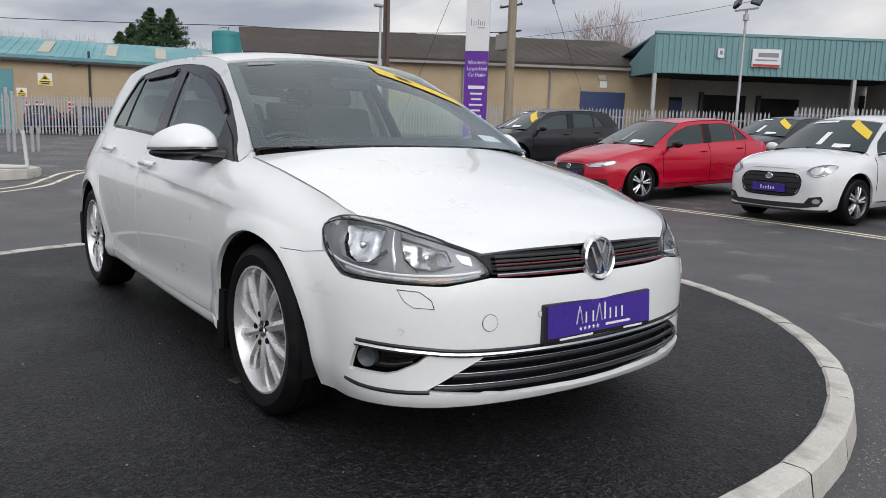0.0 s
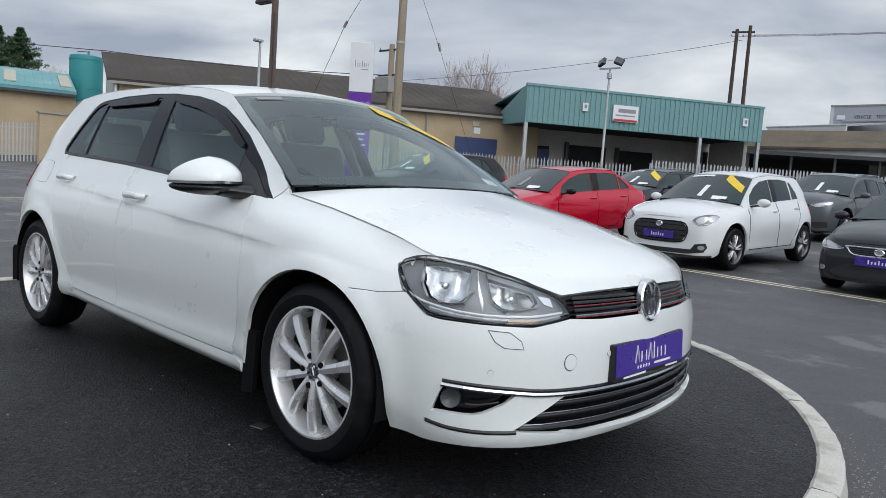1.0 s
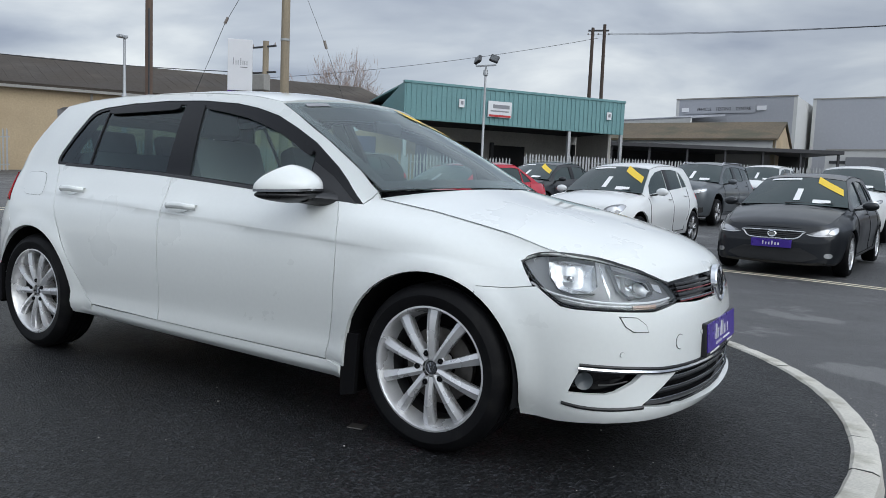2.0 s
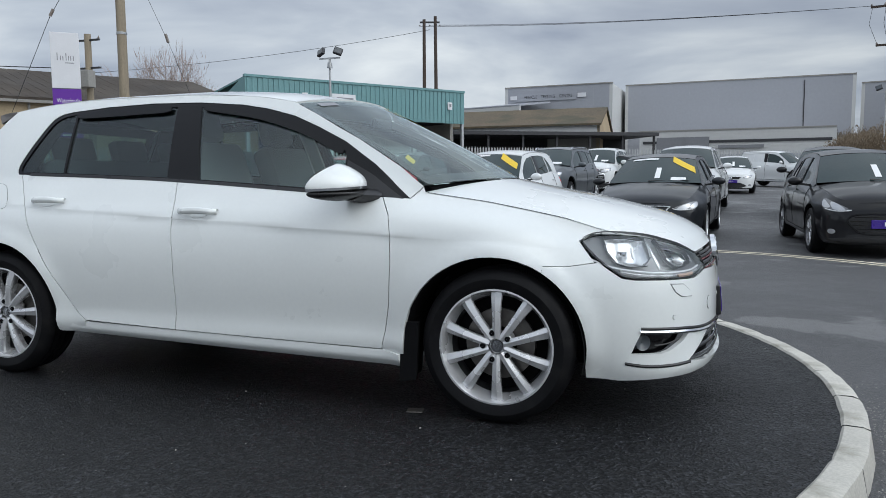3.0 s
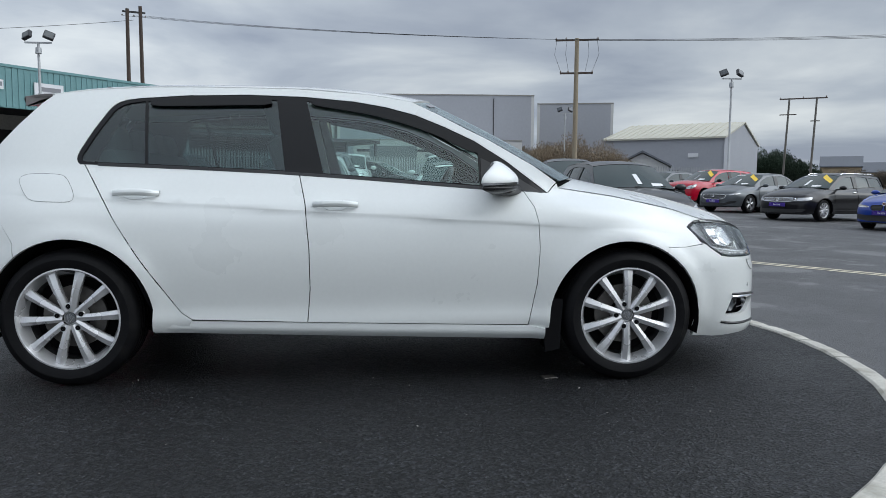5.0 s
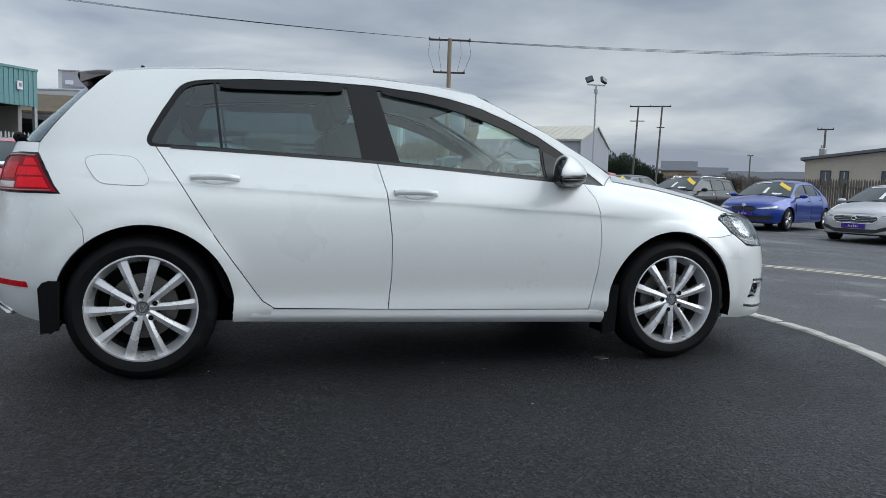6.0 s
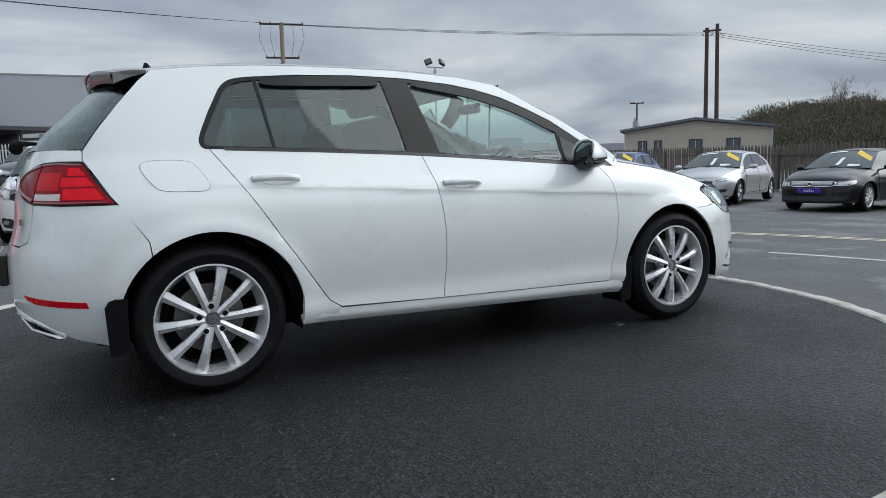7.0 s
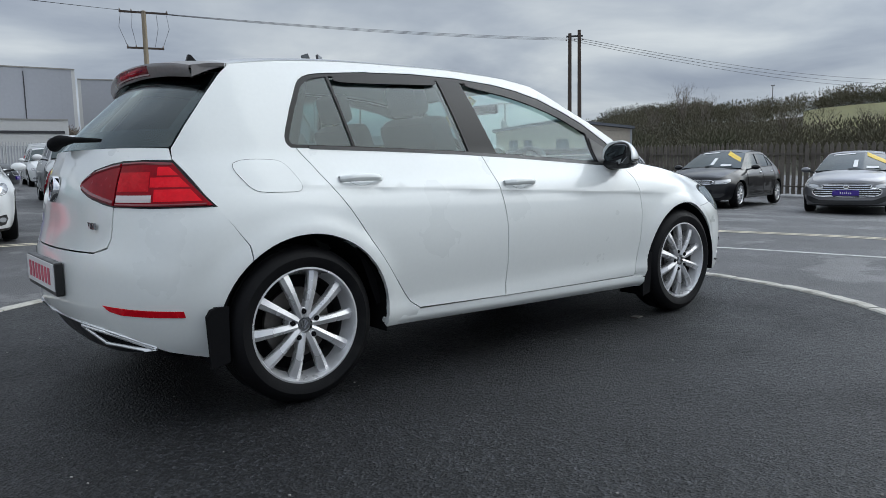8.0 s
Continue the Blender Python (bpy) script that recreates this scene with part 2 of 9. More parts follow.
M["shutter"] = surface("grey_shutter", (0.22, 0.225, 0.24), 0.6, 0, 0.08, 0.4, 4, 0.05)
M["hill_wood"] = surface("bare_hill_wood", (0.098, 0.09, 0.058), 0.95, 0, 0.35, 0.05, 1.5, 0, stain=(0.07, 0.075, 0.04), stain_scale=0.03)
# Near-black: the shade inside the sheds is put into this colour.
M["dark"] = surface("dark_interior", (0.012, 0.012, 0.013), 0.8, 0, 0.2, 1, 10, 0)
M["concrete"] = surface("grey_concrete", (0.3, 0.29, 0.27), 0.9, 0, 0.15, 0.7, 12, 0.2)
M["blue_door"] = surface("blue_door_paint", (0.03, 0.05, 0.14), 0.5, 0, 0.1, 1, 10, 0.05)
M["purple"] = surface("purple_sign_face", (0.13, 0.025, 0.33), 0.35, 0, 0.05, 3, 30, 0)
M["white_sign"] = surface("white_sign_face", (0.75, 0.75, 0.77), 0.4, 0, 0.04, 3, 30, 0)
M["white_print"] = surface("white_print", (0.8, 0.8, 0.8), 0.5, 0, 0.03, 6, 60, 0)
M["yellow_sign"] = surface("yellow_sign_face", (0.75, 0.55, 0.03), 0.4, 0, 0.04, 3, 30, 0)
M["red_sign"] = surface("red_sign_face", (0.45, 0.03, 0.03), 0.4, 0, 0.05, 3, 30, 0)
M["black_ink"] = surface("black_ink", (0.015, 0.015, 0.015), 0.5, 0, 0.05, 3, 30, 0)
M["grey_ink"] = surface("grey_ink", (0.25, 0.25, 0.27), 0.5, 0, 0.05, 3, 30, 0)
M["wire"] = surface("black_cable", (0.03, 0.03, 0.032), 0.6, 0, 0.1, 3, 30, 0)
M["lamp_glass"] = surface("floodlight_glass", (0.08, 0.09, 0.1), 0.1, 0, 0.05, 3, 30, 0)
M["lamp_body"] = surface("lamp_casting", (0.05, 0.05, 0.055), 0.5, 0.3, 0.1, 5, 40, 0.05)
M["insulator"] = surface("brown_glazed_insulator", (0.2, 0.17, 0.15), 0.25, 0, 0.1, 5, 40, 0)
M["twig"] = surface("bare_twigs", (0.15, 0.125, 0.10), 0.9, 0, 0.3, 0.3, 4, 0)
M["pale_twig"] = surface("pale_bare_twigs", (0.33, 0.26, 0.23), 0.9, 0, 0.3, 0.3, 4, 0)
M["conifer"] = surface("conifer_needles", (0.045, 0.095, 0.035), 0.8, 0, 0.4, 0.5, 5, 0)
M["far_conifer"] = surface("distant_conifer_needles", (0.026, 0.045, 0.026), 0.9, 0, 0.4, 0.1, 3, 0)
M["grey_pole"] = surface("grey_pole_wood", (0.15, 0.14, 0.125), 0.9, 0, 0.3, 3, 40, 0.4, 0.004, grain=(4, 4, 0.3))
M["bark"] = surface("tree_bark", (0.12, 0.1, 0.08), 0.9, 0, 0.3, 2, 20, 0.3)
M["hill_scrub"] = surface("hill_scrub", (0.06, 0.056, 0.036), 0.95, 0, 0.15, 0.05, 0.6, 0, stain=(0.07, 0.068, 0.036), stain_scale=0.03)
M["field"] = surface("rough_pasture", (0.14, 0.135, 0.05), 0.95, 0, 0.2, 0.05, 0.8, 0)

# ---- building tools ----
def true_normals(me, wanted):
    """Lays the curved surface's own normals, kept on the vertices by sheet(), on the skin faces; turned-in edges keep theirs."""
    layer = me.attributes.get("skin_normal")
    if layer is None:
        return
    nv, nl = len(me.vertices), len(me.loops)
    vals, at = np.zeros(nv * 3, np.float32), np.zeros(nl, np.int32)
    layer.data.foreach_get("vector", vals)
    me.loops.foreach_get("vertex_index", at)
    me.attributes.remove(layer)
    if not wanted:
        return
    got = vals.reshape(-1, 3)[at]
    for p in me.polygons:
        run = got[p.loop_start:p.loop_start + p.loop_total]
        if (np.abs(run).sum(axis=1) < 1e-6).any() or run.mean(axis=0) @ np.array(p.normal) < 0.5:
            run[:] = 0
    me.normals_split_custom_set(got.tolist())


def mesh_of(bm, name, material, smooth=None):
    me = bpy.data.meshes.new(name)
    bm.to_mesh(me)
    bm.free()
    if smooth is not None:
        me.shade_smooth()
        me.set_sharp_from_angle(angle=radians(smooth))
    true_normals(me, smooth is not None)
    if isinstance(material, (list, tuple)):
        for k in material:
            me.materials.append(k)
    else:
        me.materials.append(material)
    return me


def part(name, bm, material, parent=None, label="", smooth=None, at=None):
    """Links a bmesh, or a mesh that is there already, as one object under a thing or a part."""
    me = bm if isinstance(bm, bpy.types.Mesh) else mesh_of(bm, name, material, smooth)
    ob = new(name, me)
    if parent is not None:
        ob.parent = parent
    if at is not None:
        ob.matrix_basis = at
    if label:
        tagged(ob, label)
    return ob


def empty(name, label, category, m=None, group="", kind=""):
    ob = new(name)
    ob.empty_display_size = 0.1
    if m is not None:
        ob.matrix_basis = m
    return tagged(ob, label, category, group, kind)


def box(x0, x1, y0, y1, z0, z1, bevel=0.0, bm=None):
    bm = bm or bmesh.new()
    v = [bm.verts.new(p) for p in ((x0, y0, z0), (x1, y0, z0), (x1, y1, z0), (x0, y1, z0), (x0, y0, z1), (x1, y0, z1), (x1, y1, z1), (x0, y1, z1))]
    fs = [bm.faces.new([v[i] for i in f]) for f in ((3, 2, 1, 0), (4, 5, 6, 7), (0, 1, 5, 4), (1, 2, 6, 5), (2, 3, 7, 6), (3, 0, 4, 7))]
    if bevel:
        es = list({e for f in fs for e in f.edges})
        bmesh.ops.bevel(bm, geom=es, offset=bevel, segments=2, affect="EDGES", profile=0.5)
    return bm


def tube(points, radii, sides=10, bm=None, cap=True):
    """A round bar through points; radii is one number or one a point."""
    bm = bm or bmesh.new()
    pts = [Vector(p) for p in points]
    if not isinstance(radii, (list, tuple)):
        radii = [radii] * len(pts)
    rings = []
    ref = None
    for i, p in enumerate(pts):
        d = (pts[min(i + 1, len(pts) - 1)] - pts[max(i - 1, 0)]).normalized()
        if ref is None:
            ref = d.orthogonal().normalized()
        ref = (ref - d * ref.dot(d)).normalized()
        b = d.cross(ref)
        rings.append([bm.verts.new(p + radii[i] * (math.cos(2 * math.pi * k / sides) * ref + math.sin(2 * math.pi * k / sides) * b)) for k in range(sides)])
    for r0, r1 in zip(rings, rings[1:]):
        for k in range(sides):
            bm.faces.new((r0[k], r0[(k + 1) % sides], r1[(k + 1) % sides], r1[k]))
    if cap:
        bm.faces.new(rings[0][::-1])
        bm.faces.new(rings[-1])
    return bm


def prism(outline, lo, hi, axis="y", bm=None):
    """An outline (a, b) pushed along an axis: y takes (x, z), x takes (y, z), z takes (x, y)."""
    bm = bm or bmesh.new()

    def put(a, b, c):
        return {"y": (a, c, b), "x": (c, a, b), "z": (a, b, c)}[axis]
    f0 = [bm.verts.new(put(a, b, lo)) for a, b in outline]
    f1 = [bm.verts.new(put(a, b, hi)) for a, b in outline]
    k = len(outline)
    faces = [bm.faces.new(f0), bm.faces.new(f1[::-1])]
    for i in range(k):
        faces.append(bm.faces.new((f0[i], f1[i], f1[(i + 1) % k], f0[(i + 1) % k])))
    bmesh.ops.recalc_face_normals(bm, faces=faces)
    return bm


def bar(p, q, w, h, bm=None):
    """A square bar from p to q."""
    bm = bm or bmesh.new()
    p, q = Vector(p), Vector(q)
    d = (q - p).normalized()
    side = d.cross(Vector((0, 0, 1)))
    side = side.normalized() if side.length > 1e-4 else Vector((1, 0, 0))
    up = side.cross(d)
    rings = [[bm.verts.new(e + side * sx * w / 2 + up * sy * h / 2) for sx, sy in ((-1, -1), (1, -1), (1, 1), (-1, 1))] for e in (p, q)]
    for k in range(4):
        bm.faces.new((rings[0][k], rings[0][(k + 1) % 4], rings[1][(k + 1) % 4], rings[1][k]))
    bm.faces.new(rings[0][::-1])
    bm.faces.new(rings[1])
    bmesh.ops.recalc_face_normals(bm, faces=bm.faces[:])
    return bm


def text_mesh(words, size, depth=0.002):
    """Lettering as a mesh in its own xy plane, centred."""
    cu = bpy.data.curves.new("lettering", "FONT")
    cu.body, cu.size, cu.extrude, cu.align_x, cu.align_y = words, size, depth, "CENTER", "CENTER"
    ob = bpy.data.objects.new("lettering", cu)
    scene.collection.objects.link(ob)
    dg = bpy.context.evaluated_depsgraph_get()
    dg.update()
    me = bpy.data.meshes.new_from_object(ob.evaluated_get(dg))
    bpy.data.objects.remove(ob)
    return me


def lettering(words, size, material, parent, m, squash=1.0, name="lettering"):
    me = text_mesh(words, size)
    me.materials.clear()
    me.materials.append(material)
    ob = new(name, me)
    ob.parent = parent
    ob.matrix_basis = m @ Matrix.Diagonal((squash, 1, 1, 1))
    return ob


def smooth01(a, b, x):
    t = min(1.0, max(0.0, (x - a) / (b - a)))
    return t * t * (3 - 2 * t)


def ground_z(x, y):
    """The yard falls gently towards +x and rises towards +y; it is level round the island."""
    r = math.hypot(x + 0.2, y)
    s = smooth01(5.0, 16.0, r)
    k = min(1.0, 85.0 / max(r, 0.01))
    dip = 0.55 * smooth01(14.0, 40.0, -x) * (1 - smooth01(7.0, 20.0, y))
    return -0.10 - dip + s * (0.020 * (y * k - 4) - 0.022 * (x * k - 2))


def polar(az, dist, eye=(1.1, -4.1)):
    """A spot by its bearing from +y, clockwise, and its distance."""
    a = radians(az)
    return eye[0] + dist * math.sin(a), eye[1] + dist * math.cos(a)

# ---- ground, road and island ----
RING_X, RING_Y, RING_R = -0.2, 0.03, 2.86      # the display island: centre and inner radius of its kerb
KERB_W = 0.115


def ground_sheet():
    bm = bmesh.new()
    rs = [RING_R + 0.06] + [3.2 + 0.45 * i for i in range(26)] + [15.5 + 2.5 * i for i in range(30)] + [95, 110, 140, 190, 260, 400, 700, 1200, 2500]
    sides = 120
    rings = []
    for r in rs:
        ring = []
        for k in range(sides):
            a = 2 * math.pi * k / sides
            x, y = RING_X + r * math.cos(a), RING_Y + r * math.sin(a)
            ring.append(bm.verts.new((x, y, ground_z(x, y))))
        rings.append(ring)
    for r0, r1 in zip(rings, rings[1:]):
        for k in range(sides):
            bm.faces.new((r0[k], r1[k], r1[(k + 1) % sides], r0[(k + 1) % sides]))
    core = [bm.verts.new((v.co.x, v.co.y, -0.1)) for v in rings[0]]
    bm.faces.new(core)
    return tagged(part("ground", bm, M["asphalt_old"], smooth=60), "worn grey asphalt yard with damp and dusty patches", "ground", kind="structure")


ground_sheet()


def island():
    bm = bmesh.new()
    sides = 96
    top = [bm.verts.new((RING_X + (RING_R + 0.01) * math.cos(2 * math.pi * k / sides), RING_Y + (RING_R + 0.01) * math.sin(2 * math.pi * k / sides), 0.0)) for k in range(sides)]
    low = [bm.verts.new((v.co.x, v.co.y, -0.14)) for v in top]
    bm.faces.new(top)
    for k in range(sides):
        bm.faces.new((low[k], low[(k + 1) % sides], top[(k + 1) % sides], top[k]))
    tagged(part("display_island", bm, M["asphalt_new"]), "round display island of fresh black asphalt", "pavement", kind="structure")


island()


def painted_line(name, pts, width, material, label, lift=0.004):
    bm = bmesh.new()
    prev = None
    dense = []
    for (x0, y0), (x1, y1) in zip(pts, pts[1:]):
        k = max(2, int(math.hypot(x1 - x0, y1 - y0) / 0.5))
        dense += [(x0 + (x1 - x0) * i / k, y0 + (y1 - y0) * i / k) for i in range(k)]
    dense.append(pts[-1])
    for i, (x, y) in enumerate(dense):
        a, b = dense[max(i - 1, 0)], dense[min(i + 1, len(dense) - 1)]
        d = Vector((b[0] - a[0], b[1] - a[1])).normalized()
        nx, ny = -d.y * width / 2, d.x * width / 2
        cur = [bm.verts.new((x + s * nx, y + s * ny, ground_z(x + s * nx, y + s * ny) + lift)) for s in (-1, 1)]
        if prev:
            bm.faces.new((prev[0], cur[0], cur[1], prev[1]))
        prev = cur
    bmesh.ops.recalc_face_normals(bm, faces=bm.faces[:])
    return tagged(part(name, bm, material), label, "road marking", kind="structure")


def arc_points():
    """The double yellow line's way round the parking bays."""
    return [(-9.5, 8.0), (-6.5, 8.1), (-3.6, 8.15), (-1.75, 8.24), (0.0, 8.03), (1.45, 7.86), (3.17, 7.35), (4.55, 6.25), (5.6, 4.9), (6.4, 3.65), (7.0, 2.3), (7.45, 0.2), (7.5, -3.0)]


def offset_line(pts, d):
    out = []
    for i, (x, y) in enumerate(pts):
        a, b = pts[max(i - 1, 0)], pts[min(i + 1, len(pts) - 1)]
        v = Vector((b[0] - a[0], b[1] - a[1])).normalized()
        out.append((x - v.y * d, y + v.x * d))
    return out


def curve_through(pts, steps=6):
    out = []
    for i in range(len(pts) - 1):
        p = [Vector(pts[max(0, min(len(pts) - 1, i + k))]) for k in (-1, 0, 1, 2)]
        for s in range(steps):
            t = s / steps
            out.append(tuple(0.5 * ((2 * p[1]) + (p[2] - p[0]) * t + (2 * p[0] - 5 * p[1] + 4 * p[2] - p[3]) * t * t + (3 * p[1] - p[0] - 3 * p[2] + p[3]) * t ** 3)))
    out.append(tuple(pts[-1]))
    return out


yl = curve_through(arc_points())
painted_line("yellow_line", offset_line(yl, 0.09), 0.085, M["line_yellow"], "worn pale yellow no-parking line on asphalt")
painted_line("yellow_line", offset_line(yl, -0.09), 0.085, M["line_yellow"], "worn pale yellow no-parking line on asphalt")
painted_line("white_line", [(5.04, 1.35), (5.2, 0.8), (5.42, -0.6), (5.6, -3.0)], 0.10, M["line_white"], "worn white lane line on asphalt")
yl2 = curve_through([(-7.9, -2.2), (-9.65, -0.18), (-10.85, 0.48), (-11.75, 0.92), (-12.15, 1.5), (-12.3, 3.0), (-12.4, 6.0)])
painted_line("yellow_line", offset_line(yl2, 0.15), 0.08, M["line_yellow"], "worn pale yellow no-parking line on asphalt")
painted_line("yellow_line", offset_line(yl2, -0.15), 0.08, M["line_yellow"], "worn pale yellow no-parking line on asphalt")


# ---- buildings ----
def frame_at(p, q):
    """A local frame: origin p on the ground, x along p to q, y away behind, z up; and the length."""
    d = Vector((q[0] - p[0], q[1] - p[1]))
    a = math.degrees(math.atan2(d.y, d.x))
    return pose(p[0], p[1], 0, 0, 0, a), d.length


def ribs(bm, x0, x1, y, z0, z1, step, proud=0.035, w=None):
    w = w or step * 0.45
    k = int((x1 - x0) / step)
    for i in range(k):
        x = x0 + (i + 0.3) * step
        box(x, x + w, y - proud, y + 0.01, z0, z1, bm=bm)
    return bm


def factory_teal():
    p, q = polar(-85.5, 52, (3.8, -1.9)), polar(-69.7, 51, (3.8, -1.9))
    m, n = frame_at(p, q)
    ob = empty("factory", "long low tan factory with a teal sheet roof", "building", m)
    g = 0.5
    part("wall", box(-6, n, 0, 0.3, g - 1.2, 4.75), M["tan_wall"], ob)
    roof = prism([(-0.3, 4.55), (-0.3, 4.85), (5.5, 6.4), (5.5, 6.1)], -6, n, "x")
    roof_ob = part("roof", roof, M["teal_sheet"], ob, "faded teal corrugated roof sheets")
    bm = bmesh.new()
    for i in range(int(n / 0.5)):
        prism([(-0.32, 4.865), (-0.32, 4.875), (5.5, 6.425), (5.5, 6.405)], i * 0.5, i * 0.5 + 0.2, "x", bm)
    part("roof_rib", bm, M["teal_sheet"], roof_ob)
    for x in (3.7, 7.45, 10.4, 13.4):
        part("roof_light", prism([(0.7, 5.14), (0.7, 5.20), (4.4, 6.18), (4.4, 6.12)], x, x + 0.65, "x"), M["skylight"], roof_ob, "weathered translucent roof light")
    part("gutter", box(-6, n, -0.42, -0.28, 4.5, 4.66), M["lamp_body"], ob)
    part("door", box(-1.6, 2.45, -0.06, 0.05, g - 0.9, 4.0), M["teal_sheet"], ob, "teal roller door")
    part("pipe", tube([(6.6, -0.1, 5.3), (6.6, -0.1, g - 0.9)], 0.07, 8), M["lamp_body"], ob)
    part("lamp", box(5.6, 5.95, -0.35, 0.0, 4.38, 4.6, 0.04), M["lamp_body"], ob)
    for x, z, s in ((4.15, 3.5, 0.78), (2.87, 2.67, 0.54)):
        s_ob = part("warning_sign", box(x - s / 2, x + s / 2, -0.05, 0.0, z - s * 0.47, z + s * 0.47), M["white_print"], ob, "white and yellow warning sign")
        part("triangle", prism([(x - s * 0.38, z - s * 0.06), (x + s * 0.38, z - s * 0.06), (x, z + s * 0.40)], -0.06, -0.045, "y"), M["yellow_sign"], s_ob)
        part("symbol", prism([(x - s * 0.2, z), (x + s * 0.2, z), (x, z + s * 0.27)], -0.068, -0.058, "y"), M["black_ink"], s_ob)
        part("panel", box(x - s * 0.44, x + s * 0.44, -0.06, -0.045, z - s * 0.42, z - s * 0.1), M["yellow_sign"], s_ob)
        bm = bmesh.new()
        for i, wv in enumerate((0.34, 0.28)):
            box(x - s * wv, x + s * wv, -0.066, -0.058, z - s * (0.22 + 0.15 * i), z - s * (0.14 + 0.15 * i), bm=bm)
        part("bar", bm, M["black_ink"], s_ob)
    for x, z, w in ((3.1, 1.95, 0.3), (3.75, 2.0, 0.5), (5.5, 1.95, 0.45)):
        notice = part("notice", box(x - w / 2, x + w / 2, -0.05, 0.0, z - 0.25, z + 0.25), M["white_print"], ob, "red and white notice")
        for i in range(2):
            part("band", box(x - w * 0.45, x + w * 0.45, -0.06, -0.045, z - 0.2 + 0.24 * i, z - 0.05 + 0.24 * i), M["red_sign"], notice)


factory_teal()


def skewed(bm, k):
    """The outline leaned over along x, for an end wall that is not square to the front."""
    for v in bm.verts:
        v.co.x -= k * max(0.0, v.co.y)
    return bm


def factory_brown():
    p, q = polar(-65.95, 43, (3.04, -2.81)), polar(-43.2, 43.3, (3.32, -2.45))
    m, n = frame_at(p, q)
    far = n + 6.5
    ob = empty("warehouse", "old tan rendered warehouse with a brown roof", "building", m)
    part("wall", box(0, far, 0, 0.3, -0.3, 5.05), M["tan_wall"], ob)
    part("end_wall", skewed(prism([(0, -0.3), (6.3, -0.3), (6.3, 7.15), (0, 5.0)], -0.01, 0.28, "x"), 0.27), M["pale_clad"], ob, "pale rendered end wall")
    roof_ob = part("roof", skewed(prism([(-0.25, 5.05), (-0.25, 5.2), (6.3, 7.36), (6.3, 7.2)], -0.3, far, "x"), 0.27), M["brown_roof"], ob, "brown weathered corrugated roof")
    bm = bmesh.new()
    for i in range(int(far / 0.6)):
        prism([(-0.27, 5.21), (-0.27, 5.213), (6.3, 7.366), (6.3, 7.36)], i * 0.6, i * 0.6 + 0.25, "x", bm)
    part("roof_rib", skewed(bm, 0.27), M["brown_roof"], roof_ob)
    part("gutter", box(-0.2, far, -0.4, -0.27, 4.92, 5.06), M["concrete"], ob)
    part("down_pipe", tube([(0.1, -0.12, 5.0), (0.1, -0.12, -0.2)], 0.07, 8), M["white_sign"], ob, "white plastic down pipe")
    part("roller_door", box(far - 5.2, far - 2.6, -0.06, 0.02, -0.3, 3.7), M["blue_door"], ob, "dark blue roller door")
    part("number_board", box(far - 4.1, far - 3.7, -0.05, 0.0, 3.95, 4.3), M["white_sign"], ob)
    part("alarm_box", box(far - 4.2, far - 3.8, -0.08, 0.0, 4.4, 4.65), M["cream_clad"], ob)
    for x in (6, 12, 17):
        part("pipe", tube([(x, -0.1, 4.9), (x, -0.1, 0.2)], 0.06, 8), M["concrete"], ob)
    # low block wall that closes the yard beside it
    p, q = polar(-70.5, 41, (3.04, -2.81)), polar(-66.3, 42.6, (3.04, -2.81))
    m, n = frame_at(p, q)
    ob = empty("yard_wall", "low tan block wall beside the warehouse", "wall", m)
    part("wall", box(0, n, 0, 0.22, -0.4, 2.95), M["tan_wall"], ob)
    part("coping", box(-0.05, n, -0.06, 0.28, 2.955, 3.05), M["concrete"], ob)


factory_brown()


def tank():
    x, y = -48.9, 18.3
    ob = empty("storage_tank", "tall teal cylindrical storage tank", "tank", pose(x, y, ground_z(x, y)))
    g = 7.75 - ground_z(x, y)
    part("shell", tube([(0, 0, -0.3), (0, 0, g - 0.2), (0, 0, g - 0.06), (0, 0, g)], [1.04, 1.04, 1.02, 0.9], 32), M["teal_tank"], ob, smooth=40)
    for z in (2, 4.2, g - 0.35):
        part("band", tube([(0, 0, z), (0, 0, z + 0.06)], 1.06, 32), M["teal_tank"], ob)
    part("vent", tube([(0.3, 0, g - 0.05), (0.3, 0, g + 0.3)], 0.07, 8), M["teal_tank"], ob)
    part("hand_rail", tube([(0.0, -0.6, g + 0.18), (0.4, -0.5, g + 0.2), (0.75, -0.3, g + 0.18)], 0.025, 6), M["lamp_body"], ob)


tank()


